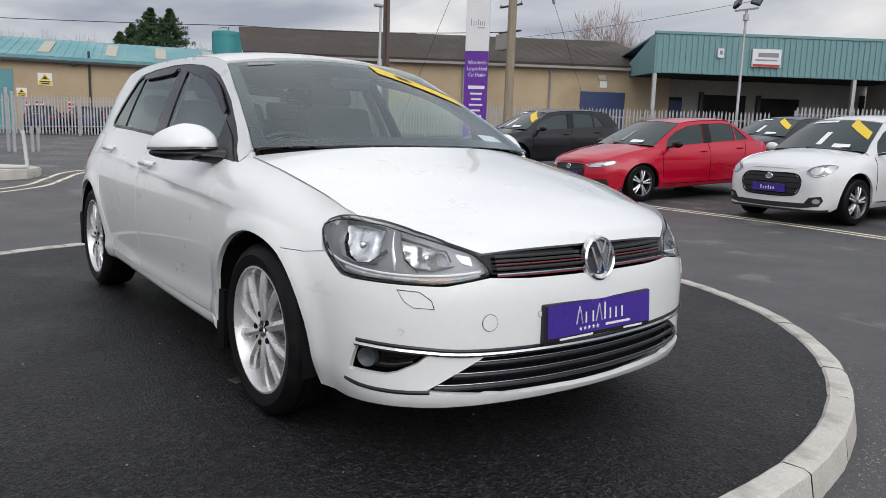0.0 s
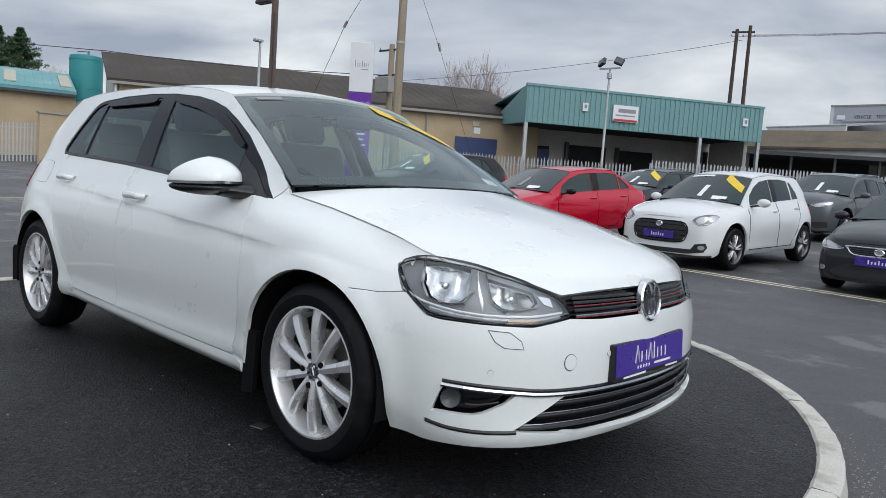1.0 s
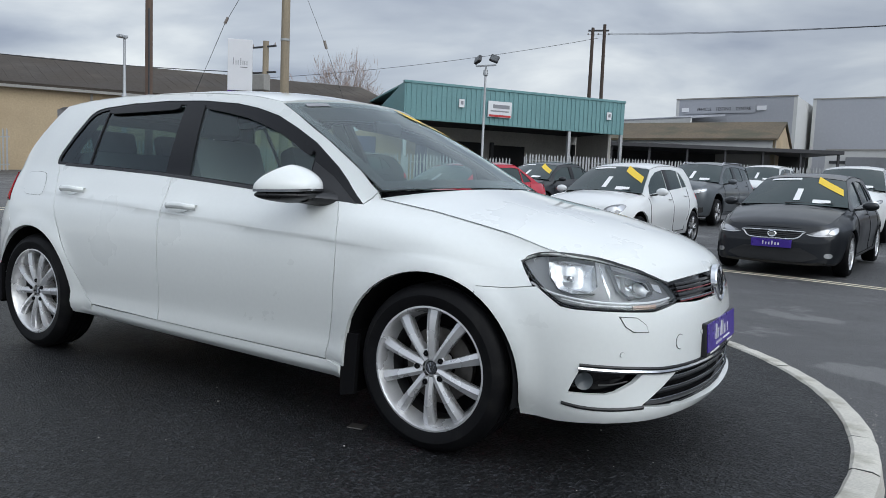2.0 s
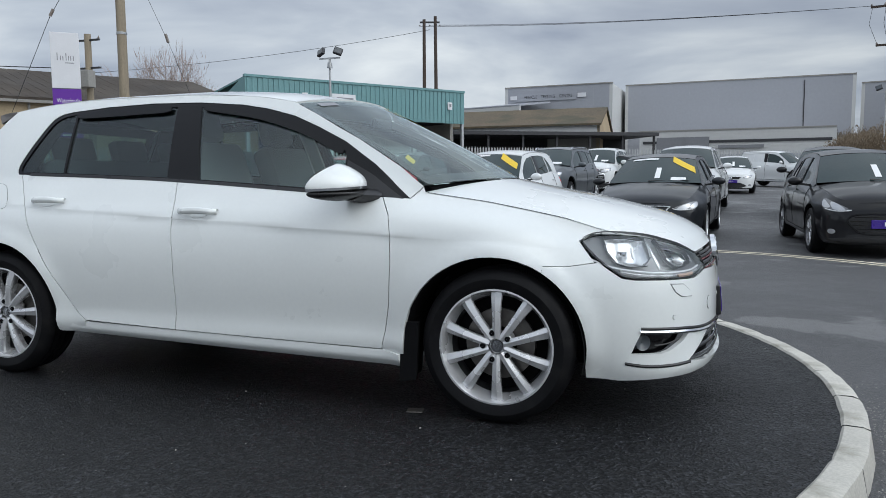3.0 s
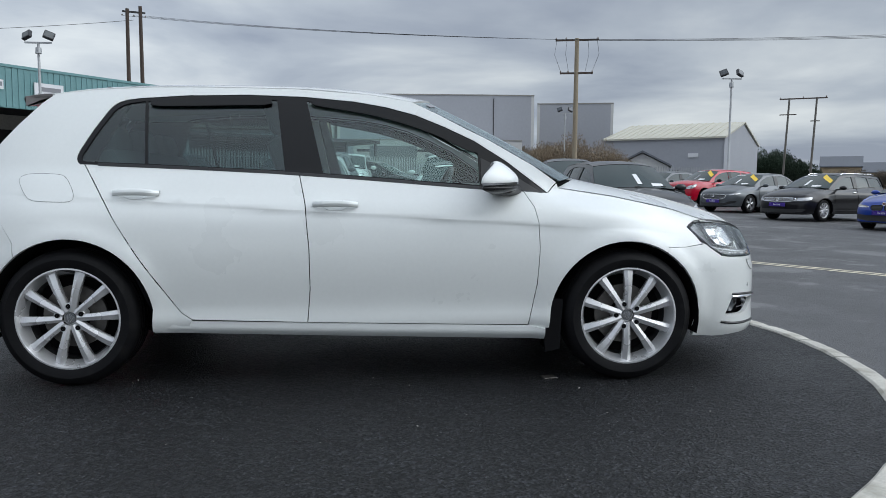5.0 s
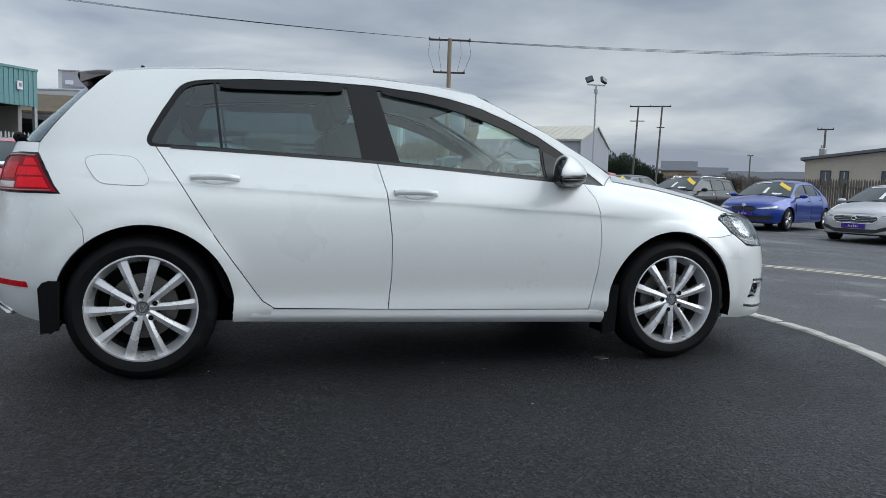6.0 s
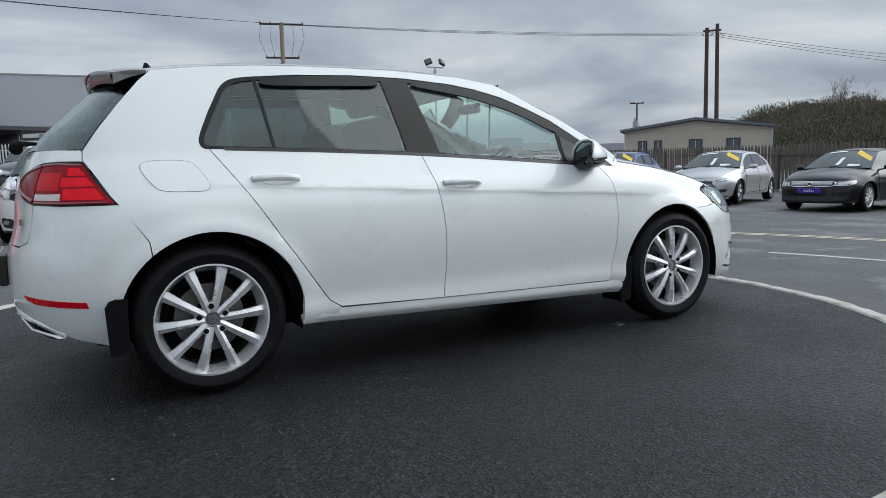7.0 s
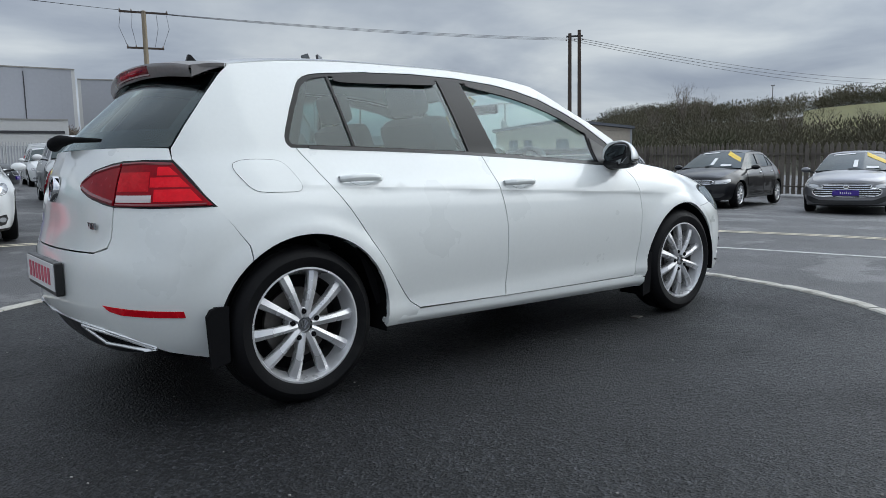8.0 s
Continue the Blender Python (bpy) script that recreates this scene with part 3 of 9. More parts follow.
def loading_shed():
    p, q = polar(-36.25, 40, (3.3, -2.4)), polar(-19.1, 46.6, (3.3, -2.4))
    m, n = frame_at(p, q)
    ob = empty("loading_shed", "teal clad loading shed with open dark bays", "building", m)
    top, low, deep = 6.5, 4.5, 5.2
    fas = part("fascia", box(0, n, 0, 0.18, low, top), M["teal_shed"], ob, "teal corrugated steel fascia")
    part("fascia_rib", ribs(bmesh.new(), 0, n, 0, low + 0.03, top - 0.08, 0.30), M["teal_shed"], fas)
    part("trim", box(-0.03, n + 0.03, -0.06, 0.2, top - 0.05, top + 0.08), M["teal_shed"], fas)
    side = part("side_fascia", prism([(0.18, low), (0.18, top), (deep, 5.25), (deep, 4.65)], 0.0, 0.18, "x"), M["teal_shed"], ob)
    part("roof", prism([(0.18, top - 0.1), (0.18, top), (deep + 12, 5.3), (deep + 12, 5.2)], 0.05, n - 0.02, "x"), M["teal_shed"], ob)
    part("soffit", box(0.2, n, 0.2, deep, low + 0.12, low + 0.2), M["dark"], ob)
    part("end_wall", box(n - 0.25, n - 0.02, 1.2, deep - 0.35, -0.5, low + 0.1), M["shed_block"], ob)
    part("back_wall", box(-0.4, n, deep, deep + 0.3, -0.5, 5.2), M["shed_block"], ob)
    for i, (a, b, h) in enumerate(((1.2, 3.4, 3.6), (4.6, 7.2, 3.8), (8.0, 10.4, 3.7), (14.2, n - 0.4, 3.9))):
        # Thin black slab on the wall, in place of a shaded opening.
        bay = part("bay", box(a, b, deep - 0.06, deep - 0.005, 0.4, h), M["dark"], ob, "near-black panel for a shaded loading bay")
        part("rubber_seal", box(a - 0.18, a - 0.005, deep - 0.3, deep - 0.005, 0.4, h + 0.15), M["lamp_body"], bay)
    part("door", box(2.2, 3.4, deep - 0.12, deep - 0.07, 1.4, 3.4), M["blue_door"], ob)
    part("red_board", box(1.7, 2.2, deep - 0.1, deep - 0.01, 3.7, 4.1), M["red_sign"], ob)
    part("red_box", box(7.35, 7.85, deep - 0.3, deep - 0.01, 1.6, 2.2), M["red_sign"], ob)
    part("dock_wall", box(7.4, 11.8, 0.9, 1.15, -0.5, 2.0), M["concrete"], ob, "grey block dock wall")
    for x in (0.1, 10.6, n - 0.1):
        part("post", box(x - 0.09, x + 0.09, 0.02, 0.2, -0.4, low - 0.005), M["galv"], ob, "grey steel post")
    sg = part("company_sign", box(5.0, 6.5, -0.16, -0.09, 4.95, 5.85), M["white_sign"], ob, "white sign with a red foot")
    part("red_band", box(5.05, 6.45, -0.175, -0.162, 4.97, 5.09), M["red_sign"], sg)
    part("bar", box(5.3, 6.35, -0.175, -0.162, 5.45, 5.66), M["grey_ink"], sg)
    part("bar", box(5.15, 6.3, -0.175, -0.162, 5.26, 5.33), M["grey_ink"], sg)
    for x, z in ((3.2, 5.6), (13.1, 5.6)):
        b = part("small_board", box(x, x + 0.32, -0.14, -0.09, z - 0.25, z + 0.2), M["white_sign"], ob)
        part("bar", box(x + 0.1, x + 0.25, -0.15, -0.141, z - 0.1, z + 0.1), M["grey_ink"], b)


loading_shed()


def old_barn():
    e = (2.6, -3.2)
    p, q = polar(-20.0, 62, e), polar(-7.4, 59, e)
    m, n = frame_at(p, q)
    ob = empty("old_barn", "old grey workshop with a mossy brown roof", "building", m)
    part("wall", box(0, n, 0, 0.3, 0, 5.4), M["concrete"], ob)
    part("white_board", box(0, n - 0.2, -0.1, -0.005, 4.5, 5.35), M["pale_clad"], ob)
    part("roof", prism([(-0.4, 5.3), (5, 7.0), (10.4, 5.3), (10.4, 5.15), (5, 6.85), (-0.4, 5.15)], -0.2, n + 0.15, "x"), M["mossy_roof"], ob, "mossy brown corrugated roof")
    part("gable", prism([(0, 0), (10, 0), (10, 5.2), (5, 6.8), (0, 5.2)], n - 0.31, n - 0.01, "x"), M["tan_wall"], ob)
    # the open lean-to in front of it
    p, q = polar(-19.0, 52, e), polar(-3.2, 58, e)
    m, n = frame_at(p, q)
    ob = empty("lean_to", "dark open steel lean-to", "building", m)
    part("roof", box(0, n, -0.3, 5, 4.15, 4.4), M["lamp_body"], ob)
    part("back_wall", box(0, n, 5.02, 5.2, 0.5, 4.3), M["dark"], ob)
    for i in range(7):
        x = 0.2 + i * (n - 0.4) / 6
        part("post", box(x - 0.07, x + 0.07, 0, 0.14, 0.5, 4.14), M["lamp_body"], ob)
    p, q = polar(-18.2, 95, e), polar(-13.3, 90, e)
    m, n = frame_at(p, q)
    ob = empty("white_shed", "distant white gabled shed", "building", m)
    part("wall", box(0, n, 0, 0.3, 0, 9.9), M["pale_clad"], ob)
    part("roof", prism([(0, 9.8), (0, 10.0), (8, 11.0), (8, 10.8)], -0.2, n, "x"), M["grey_clad"], ob)


old_barn()


def clad_hall(name, label, p, q, top, depth, face, side, low=0.0):
    m, n = frame_at(p, q)
    ob = empty(name, label, "building", m)
    wall = part("wall", box(0, n, 0, 0.4, low, top), face, ob)
    part("cladding_rib", ribs(bmesh.new(), 0, n, 0, low, top - 0.3, 0.9, 0.012), face, wall)
    part("side_wall", box(n, n + 0.4, 0.0, depth, low, top), side, ob)
    part("side_wall", box(-0.4, 0, 0.0, depth, low, top), side, ob)
    part("roof", box(0, n, 0.4, depth, top - 0.5, top - 0.3), face, ob)
    part("parapet_trim", box(-0.4, n + 0.4, -0.08, 0.42, top + 0.005, top + 0.16), M["concrete"], ob)
    return ob, n


E4 = (1.1, -4.1)
hall, n = clad_hall("testing_hall", "large grey clad industrial hall with a sign", polar(-13.2, 100, E4), polar(-5.55, 97, E4), 13.0, 30, M["grey_clad"], M["pale_clad"])
sg = part("sign_board", box(1.0, n - 4.2, -0.14, -0.06, 11.2, 12.2), M["grey_clad"], hall)
for i, w in enumerate(("VEHICLE", "TESTING", "CENTRE")):
    lettering(w, 0.56, M["black_ink"], sg, pose(n * 0.41 + 2.35 * (i - 1), -0.16, 11.7, 90, 0, 0), 0.86)
part("logo_plate", box(0.4, 1.3, -0.17, -0.142, 11.45, 11.95), M["white_sign"], sg)
part("logo_plate", box(n * 0.41 + 3.9, n * 0.41 + 5.0, -0.17, -0.142, 11.45, 12.0), M["white_sign"], sg)
hall, n = clad_hall("grey_hall", "very large plain grey clad hall", polar(-4.2, 104, E4), polar(10.6, 104, E4), 13.4, 40, M["grey_clad"], M["pale_clad"])
part("joint", box(n * 0.80, n * 0.80 + 0.12, -0.07, -0.052, 0, 13), M["lamp_body"], hall)
clad_hall("grey_hall", "plain grey clad hall behind bushes", polar(11.3, 112, E4), polar(16.65, 112, E4), 13.1, 30, M["grey_clad"], M["pale_clad"])
hall, n = clad_hall("low_annexe", "low pale clad annexe with a dark band", polar(-3.0, 90, E4), polar(9.6, 90, E4), 6.3, 12, M["pale_clad"], M["pale_clad"])
part("dark_band", box(0, n, -0.1, -0.055, 4.9, 5.2), M["lamp_body"], hall)
part("lower_wall", box(0, n, -0.1, -0.055, 0.5, 3.6), M["grey_clad"], hall)
for fx, wd in ((0.165, 1.7), (0.30, 1.4)):
    part("roller_door", box(n * fx - wd, n * fx + wd, -0.2, -0.102, 0.5, 5.6), M["shutter"], hall, "grey roller door")
part("sign_strip", box(n * 0.42, n * 0.66, -0.2, -0.102, 4.25, 4.6), M["shutter"], hall)


def gable_hall():
    p, q = polar(16.9, 96, (-0.3, -4.3)), polar(25.5, 92, (-0.3, -4.3))
    m, n = frame_at(p, q)
    ob = empty("gabled_hall", "long cream clad hall with a pitched pale roof", "building", m)
    part("wall", box(0, n, 0, 0.3, 0, 6.8), M["grey_clad"], ob)
    roof = part("roof", prism([(-0.3, 6.6), (-0.3, 6.8), (11, 9.3), (22, 6.8), (22, 6.6), (11, 9.1)], 0, n + 0.2, "x"), M["cream_clad"], ob, "pale cream sheet roof")
    bm = bmesh.new()
    for i in range(int(n / 0.9)):
        prism([(-0.32, 6.83), (-0.32, 6.88), (11, 9.37), (11, 9.3)], i * 0.9, i * 0.9 + 0.15, "x", bm)
    part("roof_rib", bm, M["cream_clad"], roof)
    part("gable", prism([(0, 0), (21.7, 0), (21.7, 6.6), (11, 9.0), (0, 6.6)], n - 0.3, n - 0.02, "x"), M["grey_clad"], ob)
    part("sign", box(n * 0.72, n * 0.80, -0.1, -0.02, 4.4, 4.9), M["white_sign"], ob)


gable_hall()


def cabin_building():
    e = (-1.4, -4.1)
    p, q = polar(42.0, 60, e), polar(52.2, 60, e)
    m, n = frame_at(p, q)
    ob = empty("office_cabin", "low cream office cabin with small windows", "building", m)
    part("wall", box(0, n, 0, 0.25, -0.5, 3.2), M["cabin_wall"], ob)
    part("gable", prism([(0, 3.21), (n, 3.21), (n, 3.3), (n / 2, 4.0), (0, 3.3)], 0.0, 0.24, "y"), M["cabin_wall"], ob)
    part("roof", prism([(-0.3, 3.3), (n / 2, 4.05), (n + 0.3, 3.3), (n + 0.3, 3.5), (n / 2, 4.25), (-0.3, 3.5)], -0.35, 10, "y"), M["cabin_roof"], ob, "shallow grey roof")
    part("side_wall", box(-0.02, 0.2, 0.26, 9.5, -0.5, 3.2), M["cabin_wall"], ob)
    for fx, w in ((0.13, 0.7), (0.24, 0.6), (0.50, 1.0), (0.755, 1.0)):
        win = part("window", box(n * fx - w / 2, n * fx + w / 2, -0.05, -0.005, 1.5, 2.6), M["lamp_body"], ob, "dark window in a grey frame")
        part("pane", box(n * fx - w / 2 + 0.08, n * fx + w / 2 - 0.08, -0.06, -0.051, 1.6, 2.5), M["lamp_glass"], win)
        part("mullion", box(n * fx - 0.03, n * fx + 0.03, -0.07, -0.061, 1.6, 2.5), M["galv"], win)
    part("corner_post", box(n - 0.02, n + 0.14, -0.06, 0.1, -0.5, 3.3), M["galv"], ob)


cabin_building()


def small_house():
    x, y = polar(18.9, 80, E4)
    ob = empty("house", "small pale gabled building far off", "building", pose(x, y, 1.2, 0, 0, -20))
    part("wall", prism([(-2.6, -1.5), (2.6, -1.5), (2.6, 1.9), (0, 3.2), (-2.6, 1.9)], 0, 6), M["pale_clad"], ob)
    part("roof", prism([(-3.0, 1.75), (0, 3.3), (3.0, 1.75), (3.0, 1.95), (0, 3.5), (-3.0, 1.95)], -0.4, 6.2), M["cabin_roof"], ob)
    part("window", box(-1.4, 1.4, -0.05, -0.005, 0.6, 1.6), M["lamp_glass"], ob)
    for az, d, w, h in ((35.5, 170, 7, 3.6), (37.2, 190, 8, 3.4), (39.2, 200, 9, 3.6), (41.0, 210, 9, 4.0), (33.3, 160, 7, 4.5)):
        x, y = polar(az, d, (-1.4, -4.1))
        ob = empty("house", "distant house with a dark roof", "building", pose(x, y, 0.3, 0, 0, -az))
        part("wall", box(-w / 2, w / 2, 0, 6, -3, h), M["pale_clad"] if w > 8 else M["tan_wall"], ob)
        part("roof", prism([(-0.4, h), (3, h + 2), (6.4, h), (6.4, h + 0.2), (3, h + 2.2), (-0.4, h + 0.2)], -w / 2 - 0.2, w / 2 + 0.2, "x"), M["cabin_roof"], ob)


small_house()

# ---- car bodies ----
def spline(xs, ys):
    """A smooth curve through points, as a function (monotone cubic, so it never overshoots)."""
    xs, ys = np.asarray(xs, float), np.asarray(ys, float)
    h, d = np.diff(xs), np.diff(ys) / np.diff(xs)
    m = np.concatenate(([d[0]], (d[:-1] * h[1:] + d[1:] * h[:-1]) / (h[1:] + h[:-1]), [d[-1]]))
    for i in range(len(d)):
        if d[i] == 0:
            m[i] = m[i + 1] = 0
        else:
            a, b = m[i] / d[i], m[i + 1] / d[i]
            if a < 0:
                m[i] = 0
            if b < 0:
                m[i + 1] = 0
            s = a * a + b * b
            if s > 9:
                m[i], m[i + 1] = 3 * a / math.sqrt(s) * d[i], 3 * b / math.sqrt(s) * d[i]

    def f(x):
        i = int(np.clip(np.searchsorted(xs, x) - 1, 0, len(d) - 1))
        t = (x - xs[i]) / h[i]
        if t < 0:
            return ys[0] + m[0] * (x - xs[0])
        if t > 1:
            return ys[-1] + m[-1] * (x - xs[-1])
        return ((1 + 2 * t) * (1 - t) ** 2 * ys[i] + t * (1 - t) ** 2 * h[i] * m[i] + t * t * (3 - 2 * t) * ys[i + 1] + t * t * (t - 1) * h[i] * m[i + 1])
    return f


# plan outline at its widest, from the middle of the nose to the middle of the tail
OUTLINE = [(2.165, 0), (2.16, 0.15), (2.145, 0.30), (2.115, 0.45), (2.062, 0.597), (1.972, 0.712), (1.848, 0.793), (1.70, 0.838), (1.50, 0.868),
           (1.31, 0.884), (1.0, 0.886), (0.5, 0.889), (0.0, 0.89), (-0.5, 0.89), (-1.0, 0.888), (-1.31, 0.882), (-1.55, 0.862),
           (-1.75, 0.815), (-1.88, 0.735), (-1.97, 0.615), (-2.025, 0.45), (-2.055, 0.25), (-2.065, 0)]
LEVELS = [0.16, 0.24, 0.30, 0.36, 0.42, 0.48, 0.54, 0.60, 0.66, 0.72, 0.78, 0.84, 0.90, 0.95, 1.0]
# how far the skin lies inside that outline, level by level, at stations along it
INSETS = [
    ("end_f", [.04, -.010, -.004, 0, 0, .001, .005, .016, .036, .075, .15, .25, .35, .43, .5]),
    ((2.115, 0.45), [.04, -.008, -.003, 0, 0, .001, .006, .02, .045, .08, .15, .25, .35, .43, .5]),
    ((1.885, 0.768), [.055, .012, .008, .003, 0, 0, .003, .012, .032, .068, .125, .2, .3, .38, .45]),
    ((1.62, 0.85), [.085, .055, .03, .018, .010, .004, .003, .01, .027, .06, .105, .155, .24, .30, .36]),
    ((1.31, 0.884), [.085, .06, .042, .027, .014, .006, .002, 0, .003, .012, .03, .07, .15, .23, .3]),
    ((0.9, 0.886), [.085, .045, .014, .019, .014, .007, .002, 0, .002, .007, .018, .045, .088, .122, .155]),
    ((-1.2, 0.884), [.085, .048, .020, .022, .014, .007, .002, 0, .002, .007, .018, .042, .08, .108, .138]),
    ((-1.6, 0.85), [.095, .07, .045, .028, .015, .006, .002, 0, .002, .008, .022, .045, .075, .10, .13]),
    ((-1.88, 0.735), [.11, .075, .04, .02, .006, 0, 0, .006, .018, .03, .045, .06, .08, .10, .125]),
    ("end_r", [.13, .09, .05, .02, .005, 0, 0, .008, .03, .045, .05, .055, .07, .085, .105]),
]


class Shell:
    """The skin of a car: q runs along the plan outline (q is x itself beside the doors), z is the height."""

    def __init__(self, arch_f=1.29, arch_r=-1.295, warp=None, flare=0.016, crease=True):
        pts = OUTLINE
        qs = []
        for x, y in pts:
            qs.append(x)
        i_f = next(i for i, p in enumerate(pts) if p[0] <= 1.5)
        i_r = next(i for i, p in enumerate(pts) if p[0] <= -1.55)
        for i in range(i_f - 1, -1, -1):
            qs[i] = qs[i + 1] + math.dist(pts[i], pts[i + 1])
        for i in range(i_r + 1, len(pts)):
            qs[i] = qs[i - 1] - math.dist(pts[i], pts[i - 1])
        q = qs[::-1]
        x = [p[0] for p in pts][::-1]
        y = [p[1] for p in pts][::-1]
        # carry the curve past both ends so that it is square to the middle line
        q = [2 * q[0] - q[1]] + q + [2 * q[-1] - q[-2]]
        x = [x[1]] + x + [x[-2]]
        y = [-y[1]] + y + [-y[-2]]
        self.q_r, self.q_f = q[1], q[-2]
        self.fx, self.fy = spline(q, x), spline(q, y)
        self.dense = np.linspace(self.q_r, self.q_f, 700)
        self.cx = np.array([self.fx(v) for v in self.dense])
        self.cy = np.array([self.fy(v) for v in self.dense])
        k = np.ones(15) / 15
        px = np.convolve(np.pad(self.cx, 7, "edge"), k, "valid")
        py = np.convolve(np.pad(self.cy, 7, "edge"), k, "valid")
        tx, ty = np.gradient(px), np.gradient(py)
        ln = np.hypot(tx, ty)
        self.nx, self.ny = -ty / ln, tx / ln
        self.nx[-8:] = np.linspace(self.nx[-9], 1, 8)
        self.ny[-8:] = np.linspace(self.ny[-9], 0, 8)
        self.nx[:8] = np.linspace(-1, self.nx[8], 8)
        self.ny[:8] = np.linspace(0, self.ny[8], 8)
        sq, rows = [], []
        for key, row in INSETS[::-1]:
            sq.append(self.q_r if key == "end_r" else self.q_f if key == "end_f" else self.q_of(*key))
            rows.append(row)
        self.sq, self.rows = np.array(sq), np.array(rows)
        self.level_f = [spline(self.sq, self.rows[:, j]) for j in range(len(LEVELS))]
        self.arch = ((arch_f, 0.305), (arch_r, 0.31))
        self.flare, self.crease, self.warp = flare, crease, warp
        self.cache = {}
        self.edge = None

    def q_of(self, x, y):
        i = int(np.argmin((self.cx - x) ** 2 + (self.cy - y) ** 2))
        return float(self.dense[i])

    def inset(self, q, z):
        key = round(q, 3)
        if key not in self.cache:
            self.cache[key] = spline(LEVELS, [f(q) for f in self.level_f])
        v = self.cache[key](z)
        for ax, az in self.arch:
            r = math.hypot(q - ax, z - az)
            v -= self.flare * (1 - smooth01(0.398, 0.448, r))
        if self.crease and -1.7 < q < 1.2:
            zc = 0.806 - 0.054 * q
            fade = smooth01(-1.7, -1.3, q) * (1 - smooth01(0.8, 1.2, q))
            if z < zc - 0.004:
                v += 0.0060 * fade * math.exp(-(zc - z) / 0.06) * min(1.0, (zc - 0.004 - z) / 0.006)
        return v

    def at_q(self, q, z, side=-1, out=0.0):
        """The point of the skin at q and z."""
        i = self.inset(min(max(q, self.q_r), self.q_f), z) - out
        cx, cy = np.interp(q, self.dense, self.cx), np.interp(q, self.dense, self.cy)
        nx, ny = np.interp(q, self.dense, self.nx), np.interp(q, self.dense, self.ny)
        return Vector((cx - nx * i, side * max(0.0, cy - ny * i), z))

    def row_y(self, x, k):
        """Half the width at x on the k-th level line, two millimetres apart."""
        if ("row", k) not in self.cache:
            qs = np.linspace(self.q_of(-2.0, 0.55), self.q_of(2.05, 0.59), 180)
            pts = [self.at_q(q, k * 0.002, 1) for q in qs]
            xs = np.maximum.accumulate(np.array([p.x for p in pts]) + np.arange(180) * 1e-7)
            self.cache[("row", k)] = (xs, np.array([p.y for p in pts]))
        xs, ys = self.cache[("row", k)]
        return float(np.interp(x, xs, ys))

    def half_width(self, x, z):
        """Half the width at x and z, roof and pillars included."""
        grid = min(z, 1.0) / 0.002
        k = math.floor(grid)
        y = self.row_y(x, k) * (1 - grid + k) + self.row_y(x, k + 1) * (grid - k)
        if z > 1.0:
            d = z - 1.0
            y -= 0.40 * d + 0.22 * d * d
        if self.edge:
            ex, ey, ez = self.edge
            if 0.84 < x < ex[-1] + 0.02:
                ye, ze = np.interp(x, ex, ey), np.interp(x, ex, ez)
                t = min(1.0, max(0.0, (z - (ze - 0.10)) / 0.10))
                t = t * t * smooth01(0.84, 1.0, x)
                y = y * (1 - t) + float(ye) * t
        return y

    def put(self, p):
        return self.warp(p) if self.warp else p


def clip_poly(poly, a, b, c):
    """The part of a flat polygon where a*x + b*y <= c."""
    out = []
    for i, p in enumerate(poly):
        q = poly[(i + 1) % len(poly)]
        dp, dq = a * p[0] + b * p[1] - c, a * q[0] + b * q[1] - c
        if dp <= 0:
            out.append(p)
        if dp * dq < 0:
            t = dp / (dp - dq)
            out.append((p[0] + t * (q[0] - p[0]), p[1] + t * (q[1] - p[1])))
    return out if len(out) > 2 else []


def ccw(poly):
    s = sum(p[0] * q[1] - q[0] * p[1] for p, q in zip(poly, poly[1:] + poly[:1]))
    return poly if s > 0 else poly[::-1]


def without(poly, hole):
    """What is left of a polygon beside a convex hole."""
    hole = ccw(list(hole))
    rest, inside = [], poly
    for p, q in zip(hole, hole[1:] + hole[:1]):
        a, b = q[1] - p[1], -(q[0] - p[0])
        c = a * p[0] + b * p[1]
        piece = clip_poly(inside, -a, -b, -c)
        if piece:
            rest.append(piece)
        inside = clip_poly(inside, a, b, c)
        if not inside:
            break
    return rest


